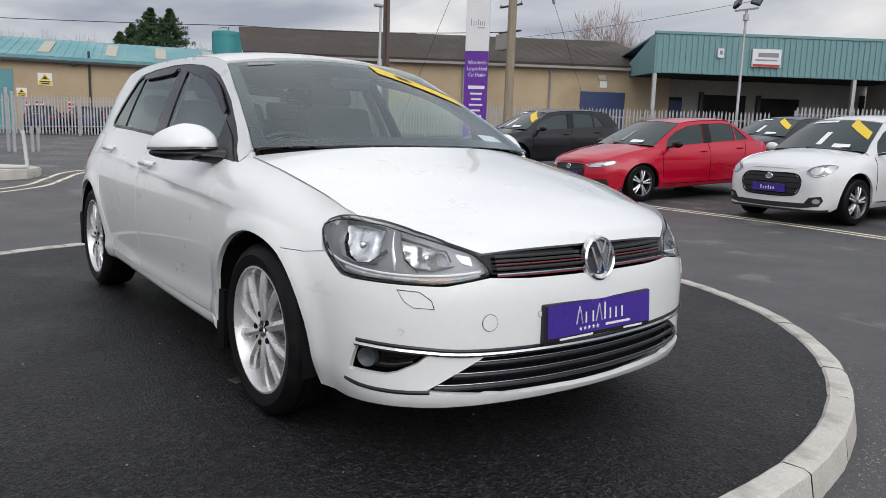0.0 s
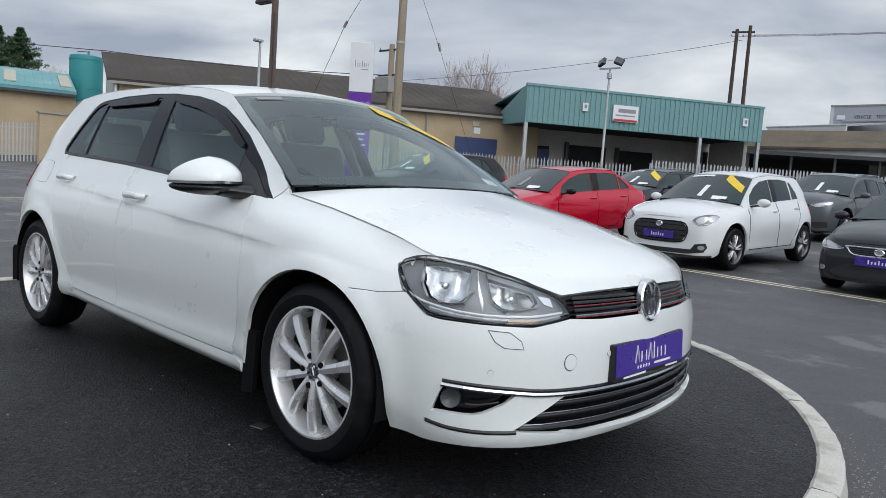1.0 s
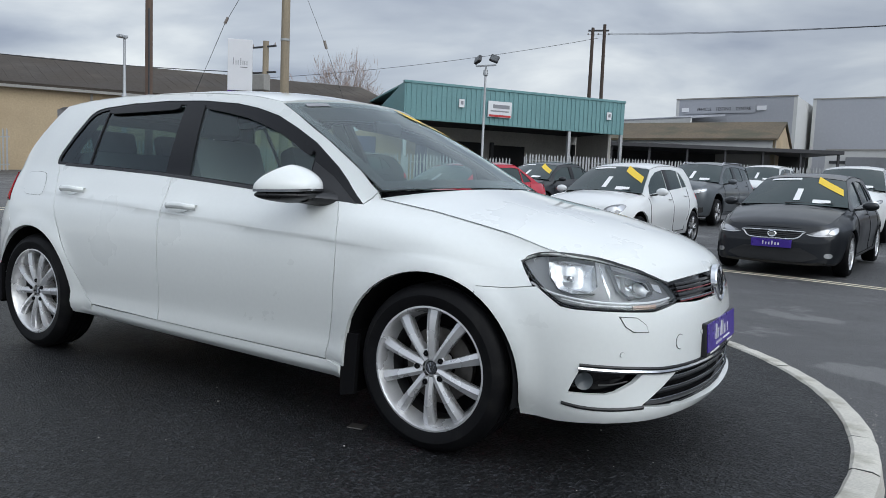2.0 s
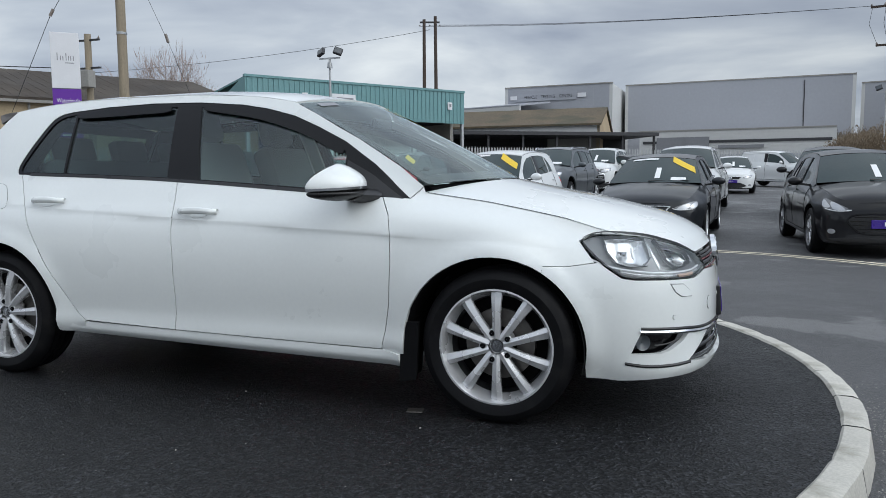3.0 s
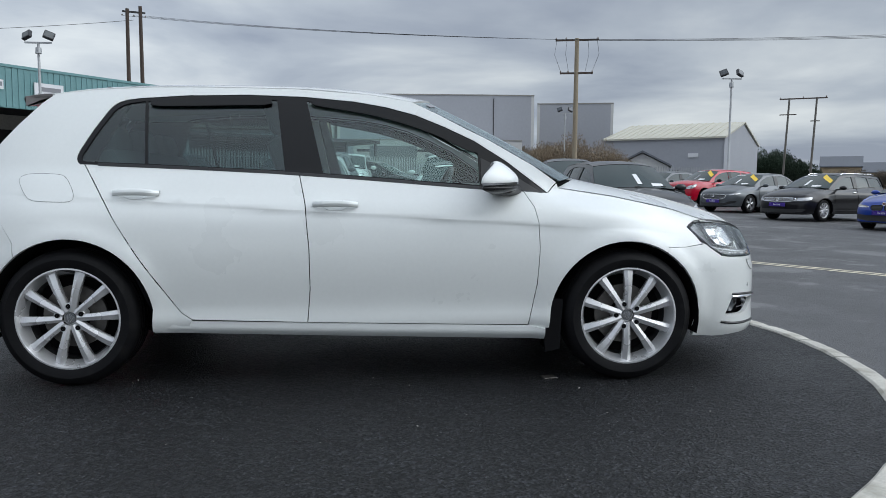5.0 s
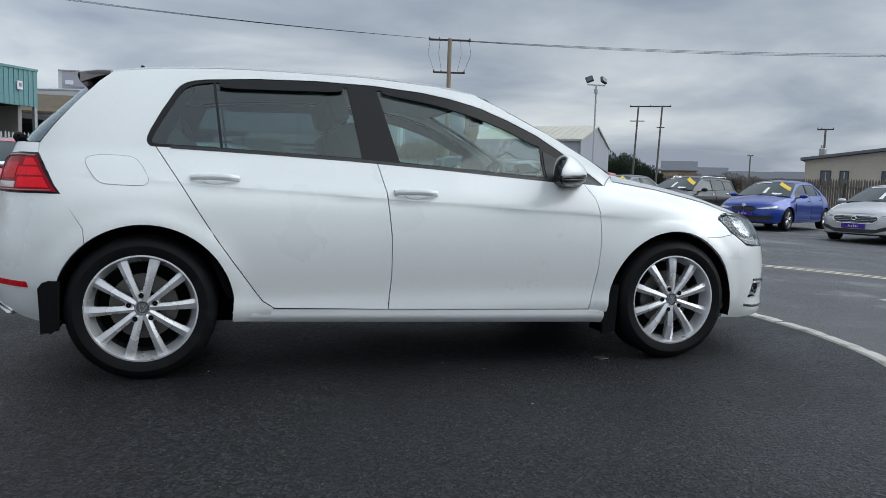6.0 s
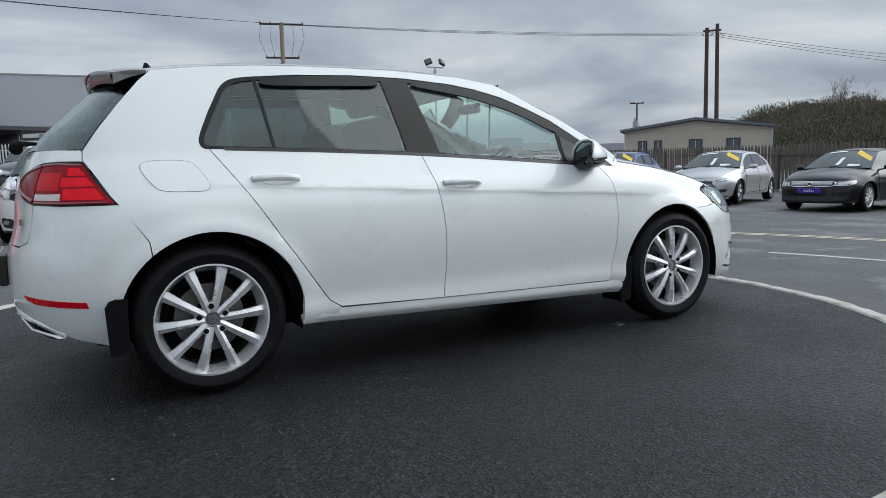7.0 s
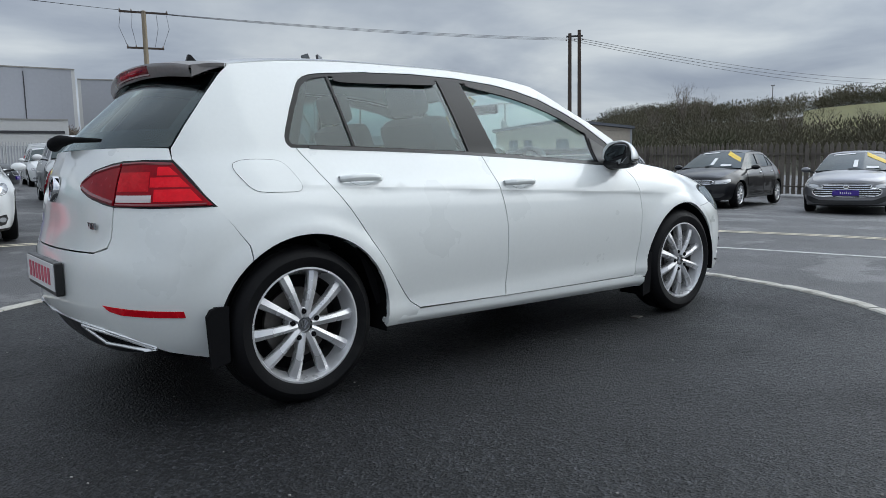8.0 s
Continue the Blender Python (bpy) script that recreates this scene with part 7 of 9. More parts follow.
def cabin(car):
    """What shows through the glass: seats, wheel, dash, lining."""
    def pad(cx, cy, cz, sx, sy, sz, tilt, r=0.05):
        bm = box(-sx / 2, sx / 2, -sy / 2, sy / 2, -sz / 2, sz / 2, r)
        return bm, pose(cx, cy, cz, 0, tilt, 0)
    for y in (-0.36, 0.36):
        b, m = pad(0.05, y, 0.52, 0.52, 0.50, 0.16, -6)
        seat = part("front_seat", b, M["seat_cloth"], car, "dark cloth front seat", smooth=40, at=m)
        for (cx, cz, sx, sy, sz, tilt, r) in ((-0.30, 0.42 - 0.02, 0.14, 0.48, 0.62, -14, 0.05), (-0.39, 0.80, 0.09, 0.27, 0.17, -10, 0.035)):
            b = box(-sx / 2, sx / 2, -sy / 2, sy / 2, -sz / 2, sz / 2, r)
            part("backrest" if sy > 0.4 else "headrest", b, M["seat_cloth"], seat, smooth=40, at=pose(cx, 0, cz, 0, tilt, 0))
    b, m = pad(-0.72, 0, 0.52, 0.5, 1.3, 0.16, -6)
    bench = part("rear_bench", b, M["seat_cloth"], car, "dark cloth rear bench", smooth=40, at=m)
    part("backrest", box(-0.07, 0.07, -0.64, 0.64, -0.28, 0.28, 0.05), M["seat_cloth"], bench, smooth=40, at=pose(-0.36, 0, 0.36, 0, -18, 0))
    for y in (-0.42, 0.0, 0.42):
        part("headrest", box(-0.04, 0.04, -0.13, 0.13, -0.07, 0.07, 0.03), M["seat_cloth"], bench, smooth=40, at=pose(-0.44, y, 0.69, 0, -10, 0))
    dash = lofted([(0.50, 0.52, 0.70, 0.80, 0.80), (0.52, 0.54, 0.71, 0.90, 0.91), (0.62, 0.68, 0.70, 0.935, 0.955), (0.93, 1.12, 0.69, 0.925, 0.955)], 14, 3.0, 0.02)
    part("dashboard", dash, M["matt_black"], car, smooth=50)
    m = pose(0.40, -0.36, 0.86, 0, -62, 0)
    ring = bmesh.new()
    n = 36
    tube([(0.185 * math.cos(2 * math.pi * k / n), 0.185 * math.sin(2 * math.pi * k / n), 0) for k in range(n + 1)], 0.016, 10, ring, cap=False)
    wheel = part("steering_wheel", ring, M["black_trim"], car, smooth=60, at=m)
    part("boss", box(-0.07, 0.07, -0.08, 0.08, -0.03, 0.02, 0.02), M["black_trim"], wheel, smooth=40)
    for a in (0, 180, 270):
        part("arm", box(0.06, 0.175, -0.02, 0.02, -0.012, 0.006), M["dark_chrome"], wheel, at=pose(0, 0, 0, 0, 0, a + 90))
    part("rear_mirror", box(-0.015, 0.015, -0.11, 0.11, -0.03, 0.03, 0.012), M["black_trim"], car, at=pose(0.46, 0, 1.275))
    part("headlining", lofted([(a, b, y - 0.03, ze - 0.035, zc - 0.035) for a, b, y, ze, zc in ROOF], 12, 2.6, 0), M["headliner"], car)
    for side in (-1, 1):
        card = [(0.78, 0.35), (0.74, 0.86), (-1.2, 0.96), (-0.95, 0.35)]
        part("door_lining", sheet(card, lambda u, v: (u, side * (SH.half_width(u, v) - 0.06), v), (0.2, 0.1), flange=0), M["matt_black"], car)
        bp = [(-0.235, BELT(-0.23)), (-0.30, 1.35), (-0.38, 1.35), (-0.33, BELT(-0.33))]
        part("pillar_lining", sheet(bp, lambda u, v: (u, side * (SH.half_width(u, v) - 0.035), v), (0.1, 0.1), flange=0.02), M["headliner"], car)
        cp = [(-1.25, 1.0), (-1.10, 1.33), (-1.45, 1.33), (-1.72, 1.0)]
        part("pillar_lining", sheet(cp, lambda u, v: (u, side * (SH.half_width(u, v) - 0.03), v), (0.1, 0.1), flange=0.02), M["matt_black"], car)
    part("parcel_shelf", box(-1.75, -1.15, -0.60, 0.60, 0.93, 0.955), M["matt_black"], car)


def underbody(car):
    part("floor_pan", box(-1.75, 1.90, -0.58, 0.58, 0.20, 0.46, 0.03), M["matt_black"], car)
    part("mid_floor", box(-0.90, 0.90, -0.80, 0.80, 0.235, 0.45, 0.02), M["matt_black"], car)
    part("engine_bay", box(1.0, 1.93, -0.52, 0.52, 0.461, 0.64), M["matt_black"], car)
    part("boot_floor", box(-1.86, -1.0, -0.56, 0.56, 0.461, 0.80), M["matt_black"], car)


def stickers(car):
    """Sale sticker across the screen's corner, tax paper and price card."""
    s = list(range(len(SCREEN)))
    fs = [spline(s, [c[k] for c in SCREEN]) for k in range(5)]

    def at(u, v, out=0.004):
        xe, xc, y, ze, zc = [f(v * (len(SCREEN) - 1)) for f in fs]
        return Vector((xe + (xc - xe) * (1 - u * u) + out * 0.5, y * u, ze + (zc - ze) * (1 - abs(u) ** 2.2) + out))

    def patch(u0, v0, u1, v1, w, out):
        rows = []
        for i in range(13):
            t = i / 12
            rows.append([at(u0 + (u1 - u0) * t, v0 + (v1 - v0) * t + w * (k - 0.5), out) for k in (0, 0.5, 1)])
        return grid_mesh(rows, 0)
    part("sale_sticker", patch(0.22, 0.93, 0.90, 0.60, 0.13, 0.004), M["yellow_film"], car, "yellow sale banner on the screen")
    part("sticker_print", patch(0.40, 0.845, 0.50, 0.795, 0.05, 0.006), M["black_ink"], car)
    card = grid_mesh([[at(0.58 + 0.22 * i / 4, 0.06 + 0.12 * j, -0.012) for i in range(5)] for j in (0, 1)], 0)
    part("price_card", card, M["white_print"], car, "white price card behind the screen")
    part("screen_label", grid_mesh([[at(-0.86 + 0.2 * i / 4, 0.93 + 0.04 * j, 0.003) for i in range(5)] for j in (0, 1)], 0), M["grey_ink"], car)


golf()

# ---- parked cars ----
def lit(name, base, rough=0.15, metal=0.0):
    return surface(name, base, rough, metal, 0.06, 8, 80, 0, coat=0.6)


PAINT = {
    "red": paint("red_car_paint", (0.44, 0.001, 0.022)),
    "white": paint("second_white_car_paint", (0.72, 0.73, 0.73)),
    "graphite": paint("graphite_car_paint", (0.020, 0.022, 0.026), 0.2),
    "grey": paint("mid_grey_car_paint", (0.10, 0.11, 0.12), 0.4),
    "black": paint("black_car_paint", (0.010, 0.010, 0.012)),
    "blue": paint("bright_blue_car_paint", (0.015, 0.05, 0.30), 0.3),
    "silver": paint("silver_car_paint", (0.52, 0.52, 0.52), 0.5),
    "bronze": paint("bronze_grey_car_paint", (0.17, 0.17, 0.18), 0.5),
    "navy": paint("navy_car_paint", (0.02, 0.03, 0.08), 0.3),
}
# the lacquer gives the gloss; the colour coat under it is nearly matt
for coat_paint in PAINT.values():
    coat_paint.node_tree.nodes["Principled BSDF"].inputs["Specular IOR Level"].default_value = 0.12
for dark in ("black", "graphite", "grey", "navy"):
    PAINT[dark].node_tree.nodes["Principled BSDF"].inputs["Coat Weight"].default_value = 0.6
M["car_glass"] = surface("parked_car_glass", (0.030, 0.045, 0.046), 0.05, 0, 0.1, 3, 40, 0, spec=0.34, rough_vary=0.02)
M["lamp_face"] = lit("parked_car_lamp", (0.52, 0.53, 0.55), 0.15, 0.5)
M["lamp_dark"] = lit("parked_lamp_housing", (0.16, 0.163, 0.17), 0.1, 0.3)
M["brown_pole"] = surface("brown_pole_wood", (0.13, 0.09, 0.07), 0.9, 0, 0.3, 3, 40, 0.5, 0.004, grain=(4, 4, 0.3))
M["wood_brown"] = surface("bare_wood_brown", (0.23, 0.18, 0.125), 0.95, 0, 0.35, 0.12, 2, 0)
M["mesh_black"] = surface("black_grille_mesh", (0.012, 0.012, 0.013), 0.45, 0, 0.5, 60, 160, 0.5, 0.004)

ROOFS = {
    "hatch": ROOF,
    "saloon": ROOF[:4] + [(-0.95, -0.98, 0.560, 1.375, 1.425)],
    "fastback": ROOF[:4] + [(-0.95, -0.98, 0.560, 1.375, 1.425)],
    "estate": ROOF[:4] + [(-1.3, -1.3, 0.565, 1.395, 1.44), (-1.72, -1.76, 0.55, 1.36, 1.41)],
}
BACKS = {
    "hatch": BACK,
    "saloon": [(-0.97, -1.00, 0.558, 1.365, 1.420), (-1.22, -1.30, 0.600, 1.215, 1.260), (-1.50, -1.62, 0.635, 1.03, 1.06)],
    "fastback": [(-0.97, -1.00, 0.558, 1.365, 1.420), (-1.35, -1.43, 0.605, 1.215, 1.255), (-1.72, -1.84, 0.640, 1.03, 1.05)],
    "estate": [(-1.73, -1.78, 0.55, 1.345, 1.40), (-1.80, -1.86, 0.59, 1.2, 1.23), (-1.86, -1.95, 0.63, 1.03, 1.03)],
}
SIDES = {
    "hatch": [(-1.25, 1.38), (-1.47, 1.352), (-1.60, 1.225), (-1.70, 1.12), (-1.775, 1.03), (-1.78, 0.99)],
    "saloon": [(-0.95, 1.372), (-1.08, 1.30), (-1.22, 1.21), (-1.38, 1.11), (-1.50, 1.03), (-1.56, 0.99)],
    "fastback": [(-0.95, 1.372), (-1.15, 1.31), (-1.35, 1.225), (-1.55, 1.12), (-1.70, 1.03), (-1.74, 0.99)],
    "estate": [(-1.3, 1.392), (-1.73, 1.355), (-1.80, 1.2), (-1.86, 1.03), (-1.86, 0.99)],
}
REAR_PANE = {
    "hatch": [(-0.99, 1.035), (-1.025, 1.31), (-1.10, 1.295), (-1.22, 1.15), (-1.255, 1.045)],
    "saloon": [(-0.99, 1.035), (-1.0, 1.29), (-1.06, 1.265), (-1.24, 1.10), (-1.27, 1.045)],
    "fastback": [(-0.99, 1.035), (-1.0, 1.295), (-1.08, 1.27), (-1.34, 1.11), (-1.37, 1.05)],
    "estate": [(-1.02, 1.035), (-1.05, 1.325), (-1.55, 1.30), (-1.66, 1.06), (-1.62, 1.045)],
}
BODIES = {}
# the faces of the cars: outlines on the nose as (way out from the middle line, height), for one half
FACES = {
    "small": dict(lamp=[(0.52, 0.655), (0.62, 0.718), (0.80, 0.752), (1.02, 0.757), (1.10, 0.735), (0.98, 0.672), (0.84, 0.615), (0.66, 0.598)],
                  grille=[(0, 0.632), (0.36, 0.630), (0.47, 0.575), (0.475, 0.50), (0.38, 0.400), (0, 0.385)], bars=4, bar="gloss_black", rim="gloss_black",
                  intake=[(0, 0.300), (0.55, 0.305), (0.62, 0.385), (0.80, 0.405), (0.84, 0.345), (0.78, 0.275), (0.50, 0.240), (0, 0.235)],
                  fog=(0.73, 0.338, 0.040), emblem=0.592, plate=0.475),
    "sport": dict(lamp=[(0.40, 0.640), (0.46, 0.668), (0.70, 0.708), (0.90, 0.724), (0.98, 0.712), (0.92, 0.658), (0.70, 0.618), (0.50, 0.602)],
                  grille=[(0, 0.655), (0.31, 0.650), (0.37, 0.585), (0.31, 0.385), (0, 0.375)], bars=6, bar="black_trim", rim="gloss_black",
                  intake=[(0.44, 0.370), (0.50, 0.400), (0.80, 0.410), (0.82, 0.300), (0.60, 0.270), (0.46, 0.290)],
                  fog=None, emblem=0.610, plate=0.470),
    "wedge": dict(lamp=[(0.44, 0.600), (0.50, 0.640), (0.68, 0.690), (0.90, 0.722), (1.00, 0.715), (0.92, 0.650), (0.78, 0.592), (0.56, 0.580)],
                  grille=[(0, 0.652), (0.40, 0.645), (0.385, 0.618), (0.29, 0.545), (0, 0.540)], bars=4, bar="gloss_black", rim="satin_trim",
                  intake=[(0, 0.420), (0.36, 0.420), (0.56, 0.330), (0.60, 0.290), (0.40, 0.230), (0, 0.225)],
                  fog=(0.74, 0.330, 0.045), emblem=0.598, plate=0.470),
    "cascade": dict(lamp=[(0.50, 0.590), (0.56, 0.630), (0.74, 0.690), (0.94, 0.735), (1.08, 0.742), (1.02, 0.670), (0.90, 0.600), (0.66, 0.575)],
                    grille=[(0, 0.560), (0.42, 0.555), (0.545, 0.500), (0.50, 0.430), (0.36, 0.330), (0, 0.322)], bars=5, bar="gloss_black", rim="gloss_black",
                    intake=[(0, 0.285), (0.45, 0.290), (0.80, 0.262), (0.74, 0.228), (0, 0.215)],
                    fog=(0.76, 0.355, 0.042), emblem=0.615, plate=0.455),
    "kidney": dict(lamp=[(0.36, 0.610), (0.42, 0.640), (0.66, 0.672), (0.88, 0.694), (0.96, 0.684), (0.90, 0.628), (0.70, 0.600), (0.44, 0.590)],
                   grille=[(0.025, 0.655), (0.27, 0.650), (0.31, 0.615), (0.27, 0.530), (0.05, 0.525)], bars=3, bar="black_trim", rim="gloss_black",
                   intake=[(0, 0.395), (0.40, 0.395), (0.70, 0.420), (0.80, 0.380), (0.72, 0.300), (0.40, 0.250), (0, 0.245)],
                   fog=None, emblem=0.690, plate=0.460),
    "wing": dict(lamp=[(0.50, 0.625), (0.56, 0.650), (0.76, 0.684), (0.96, 0.708), (1.06, 0.702), (0.96, 0.650), (0.78, 0.622), (0.58, 0.606)],
                 grille=[(0, 0.640), (0.40, 0.632), (0.475, 0.595), (0.44, 0.520), (0.32, 0.470), (0, 0.465)], bars=4, bar="dark_chrome", rim="satin_trim",
                 intake=[(0, 0.330), (0.45, 0.335), (0.62, 0.400), (0.84, 0.415), (0.80, 0.350), (0.56, 0.290), (0.40, 0.245), (0, 0.240)],
                 fog=None, emblem=0.580, plate=0.400),
    "bars": dict(lamp=[(0.49, 0.575), (0.50, 0.672), (0.72, 0.688), (0.94, 0.704), (1.04, 0.698), (0.98, 0.630), (0.80, 0.580)],
                 grille=[(0, 0.678), (0.48, 0.670), (0.47, 0.575), (0, 0.555)], bars=4, bar="chrome", rim="chrome",
                 intake=[(0, 0.345), (0.45, 0.345), (0.76, 0.360), (0.82, 0.330), (0.70, 0.265), (0.40, 0.235), (0, 0.230)],
                 fog=None, emblem=0.618, plate=0.470),
    "broad": dict(lamp=[(0.46, 0.585), (0.47, 0.660), (0.70, 0.690), (0.94, 0.710), (1.04, 0.704), (0.98, 0.640), (0.80, 0.590)],
                  grille=[(0, 0.672), (0.455, 0.662), (0.45, 0.580), (0.62, 0.560), (0.66, 0.480), (0.50, 0.400), (0, 0.390)], bars=6, bar="chrome", rim="chrome",
                  intake=[(0, 0.315), (0.50, 0.320), (0.72, 0.400), (0.86, 0.420), (0.82, 0.310), (0.60, 0.240), (0, 0.225)],
                  fog=None, emblem=0.605, plate=0.480),
}
FACE_MESHES = {}


def face_meshes(kind):
    """Grille, lamps, intake and fog lamps of one kind of car, at the standard size."""
    if kind in FACE_MESHES:
        return FACE_MESHES[kind]
    spec, QF, ctr = FACES[kind], SH.q_f, Vector((0.8, 0, 0.4))
    out = {}

    def nose(pts):
        return [(QF - w, z) for w, z in pts]
    g, lamp, intake = nose(spec["grille"]), nose(spec["lamp"]), nose(spec["intake"])
    apart_g, apart_i = spec["grille"][0][0] > 0.01, spec["intake"][0][0] > 0.01

    def halves(key, fn, apart):
        if apart:
            for side in (-1, 1):
                out[(key, side)] = fn(side=side)
        else:
            out[key] = both(fn)
    halves("grille", lambda side: sheet(g, on_wrap(side, 0.004), (0.07, 0.04), flange=0.01, center=ctr), apart_g)
    ring = [p for p in g if p[0] < QF - 0.01]
    ends = [g[0]] + ring + [g[-1]] if len(ring) < len(g) else g + g[:1]
    halves("grille_rim", lambda side: tube([SH.at_q(q, z, side, 0.006) for q, z in curve_through(ends, 3)], 0.009, 6), apart_g)
    zs = [z for _, z in spec["grille"]]
    for i in range(spec["bars"]):
        z = min(zs) + (max(zs) - min(zs)) * (i + 0.7) / (spec["bars"] + 0.4)
        near = [w for (w0, z0), (w1, z1) in zip(spec["grille"], spec["grille"][1:]) if min(z0, z1) <= z <= max(z0, z1) and z0 != z1 for w in [w0 + (w1 - w0) * (z - z0) / (z1 - z0)]]
        far = max(near) if near else 0.3
        start = 0.03 if kind == "kidney" else 0.0
        halves(f"grille_bar{i}", lambda side: strip_on([(QF - far + 0.02, z), (QF - (far + start) / 2, z), (QF - start, z)], 0.010, side, 0.007, 3), apart_g)
    halves("lower_intake", lambda side: sheet(intake, on_wrap(side, 0.004), (0.07, 0.04), flange=0.01, center=ctr), apart_i)
    cw, cz = sum(p[0] for p in lamp) / len(lamp), sum(p[1] for p in lamp) / len(lamp)
    for side in (-1, 1):
        out[("head_lamp", side)] = sheet(rounded(lamp), on_wrap(side, 0.006), (0.05, 0.03), flange=0.012, center=ctr)
        for k, (fx, sc) in enumerate(((-0.46, 0.42), (0.30, 0.46))):
            spread = max(p[0] for p in lamp) - min(p[0] for p in lamp)
            eye = [(cw + fx * spread * 0.5 + (q - cw) * sc, cz - 0.06 * fx * spread + (z - cz) * sc * 1.5) for q, z in lamp]
            out[("lamp_reflector", side, k)] = sheet(rounded(eye), on_wrap(side, 0.0075), (0.05, 0.03), flange=0.003, center=ctr)
        low = sorted(lamp, key=lambda p: p[1])[:3]
        low = sorted(((q, z + 0.013) for q, z in low), key=lambda p: p[0])
        out[("day_lamp", side)] = strip_on(low, 0.008, side, 0.008, 4)
        if spec["fog"]:
            w, z, r = spec["fog"]
            oval = [(QF - w + 1.5 * r * math.cos(a), z + r * 0.8 * math.sin(a)) for a in [2 * math.pi * k / 14 for k in range(14)]]
            out[("fog_lamp", side)] = sheet(oval, on_wrap(side, 0.008), (0.05, 0.03), flange=0.006, center=ctr)
    for k, b in list(out.items()):
        out[k] = mesh_of(b, k if isinstance(k, str) else k[0], M["black_trim"], smooth=48)
    FACE_MESHES[kind] = out
    return out



def body_meshes(style):
    """The meshes of one body style, at a standard size, kept for all cars of that style."""
    if style in BODIES:
        return BODIES[style]
    QF, QR = SH.q_f, SH.q_r
    qo = SH.q_of
    low = [(QF, 0.195), (qo(2.0, 0.66), 0.195), (qo(1.75, 0.82), 0.20)] + [(p[0], p[1]) for p in arc_pts(1.31, 0.305, 0.372, -10, 190, 18)]
    low += [(0.90, 0.21), (-0.90, 0.24)] + arc_pts(-1.31, 0.31, 0.372, -10, 190, 18) + [(qo(-1.8, 0.79), 0.23), (qo(-2.0, 0.54), 0.27), (QR, 0.28)]
    up = [(QR, 1.0), (qo(-1.97, 0.615), 1.0), (-1.6, 1.01), (-1.3, 1.02), (-0.5, 0.99), (0.4, 0.935), (0.93, 0.905), (0.99, 0.945), (1.25, 0.905), (1.5, 0.86), (qo(1.72, 0.83), 0.812), (qo(1.90, 0.745), 0.766), (qo(2.05, 0.59), 0.722), (QF, 0.695)]
    poly = low + up
    out = {}

    def put(q, z, side):
        if 0.9 < q < 1.5:
            return Vector((q, side * SH.half_width(q, z), z))
        return SH.at_q(q, z, side)
    out["body"] = both(lambda side: sheet(poly, lambda q, z: put(q, z, side), (0.09, 0.05), flange=0.03))
    out["bonnet"] = lofted(BONNET, 18, 2.6, 0.015, 3)
    out["windscreen"] = lofted(SCREEN, 12, 2.2, 0)
    out["roof"] = lofted(ROOFS[style], 14, 2.6, 0.01)
    out["rear_screen"] = lofted(BACKS[style], 12, 2.2, 0)
    if style == "fastback":
        out["boot_lid"] = lofted([(-1.70, -1.825, 0.66, 1.0, 1.04), (-1.84, -1.95, 0.65, 0.99, 1.025), (-1.93, -2.035, 0.60, 0.965, 0.99)], 14, 2.6, 0.02)
    if style == "saloon":
        out["boot_lid"] = lofted([(-1.48, -1.60, 0.66, 0.995, 1.035), (-1.80, -1.92, 0.66, 0.985, 1.02), (-1.93, -2.035, 0.60, 0.965, 0.99)], 14, 2.6, 0.02)
    side_top = [(x, z) for x, z in ((0.985, 0.955), (0.86, 1.037), (0.755, 1.098), (0.525, 1.222), (0.285, 1.343), (0.05, 1.378), (-0.35, 1.401), (-0.8, 1.400))] + SIDES[style]
    frame_poly = side_top + [(-1.3, 1.015), (-0.5, 0.985), (0.4, 0.93), (0.93, 0.90)]
    panes = [("front_pane", [(0.72, 0.945), (0.62, 1.09), (0.40, 1.21), (0.1, 1.305), (-0.24, 1.34), (-0.17, 0.99)]),
             ("rear_pane", [(-0.36, 1.005), (-0.42, 1.345), (-0.7, 1.352), (-0.985, 1.33), (-0.955, 1.03)]),
             ("quarter_pane", REAR_PANE[style])]
    out["side_frame"] = both(lambda side: sheet(frame_poly, on_side(side), (0.12, 0.06), holes=[p for _, p in panes], flange=0.015))
    for nm, p in panes:
        for side in (-1, 1):
            out[(nm, side)] = sheet(gap(p, -0.004), on_side(side, -0.012), (0.2, 0.1), flange=0)
    for side in (-1, 1):
        tail = [(-1.66, 0.82), (-1.74, 0.93), (qo(-1.9, 0.71), 0.94), (qo(-2.02, 0.46), 0.9), (qo(-2.0, 0.54), 0.83)]
        out[("tail_lamp", side)] = sheet(tail, on_wrap(side, 0.006), (0.06, 0.04), flange=0.01, center=Vector((-0.8, 0, 0.5)))
        bm = bmesh.new()
        bmesh.ops.create_uvsphere(bm, u_segments=14, v_segments=8, radius=1.0)
        for v in bm.verts:
            v.co = (0.07 * max(v.co.x, -0.4) + 0.68, side * (0.985 + 0.11 * v.co.y), 0.99 + 0.065 * v.co.z)
        out[("mirror", side)] = bm
        out[("mirror_foot", side)] = bar((0.70, side * 0.76, 0.925), (0.69, side * 0.95, 0.955), 0.05, 0.03)
    seams = {"front_seam": [(0.845, 0.89), (0.868, 0.642), (0.83, 0.30)], "middle_seam": [(-0.27, 0.985), (-0.214, 0.641), (-0.224, 0.30)], "rear_seam": [(-1.20, 1.0), (-1.008, 0.64), (-0.80, 0.345), (-0.75, 0.30)], "sill_seam": [(0.83, 0.29), (0.0, 0.298), (-0.75, 0.308)]}
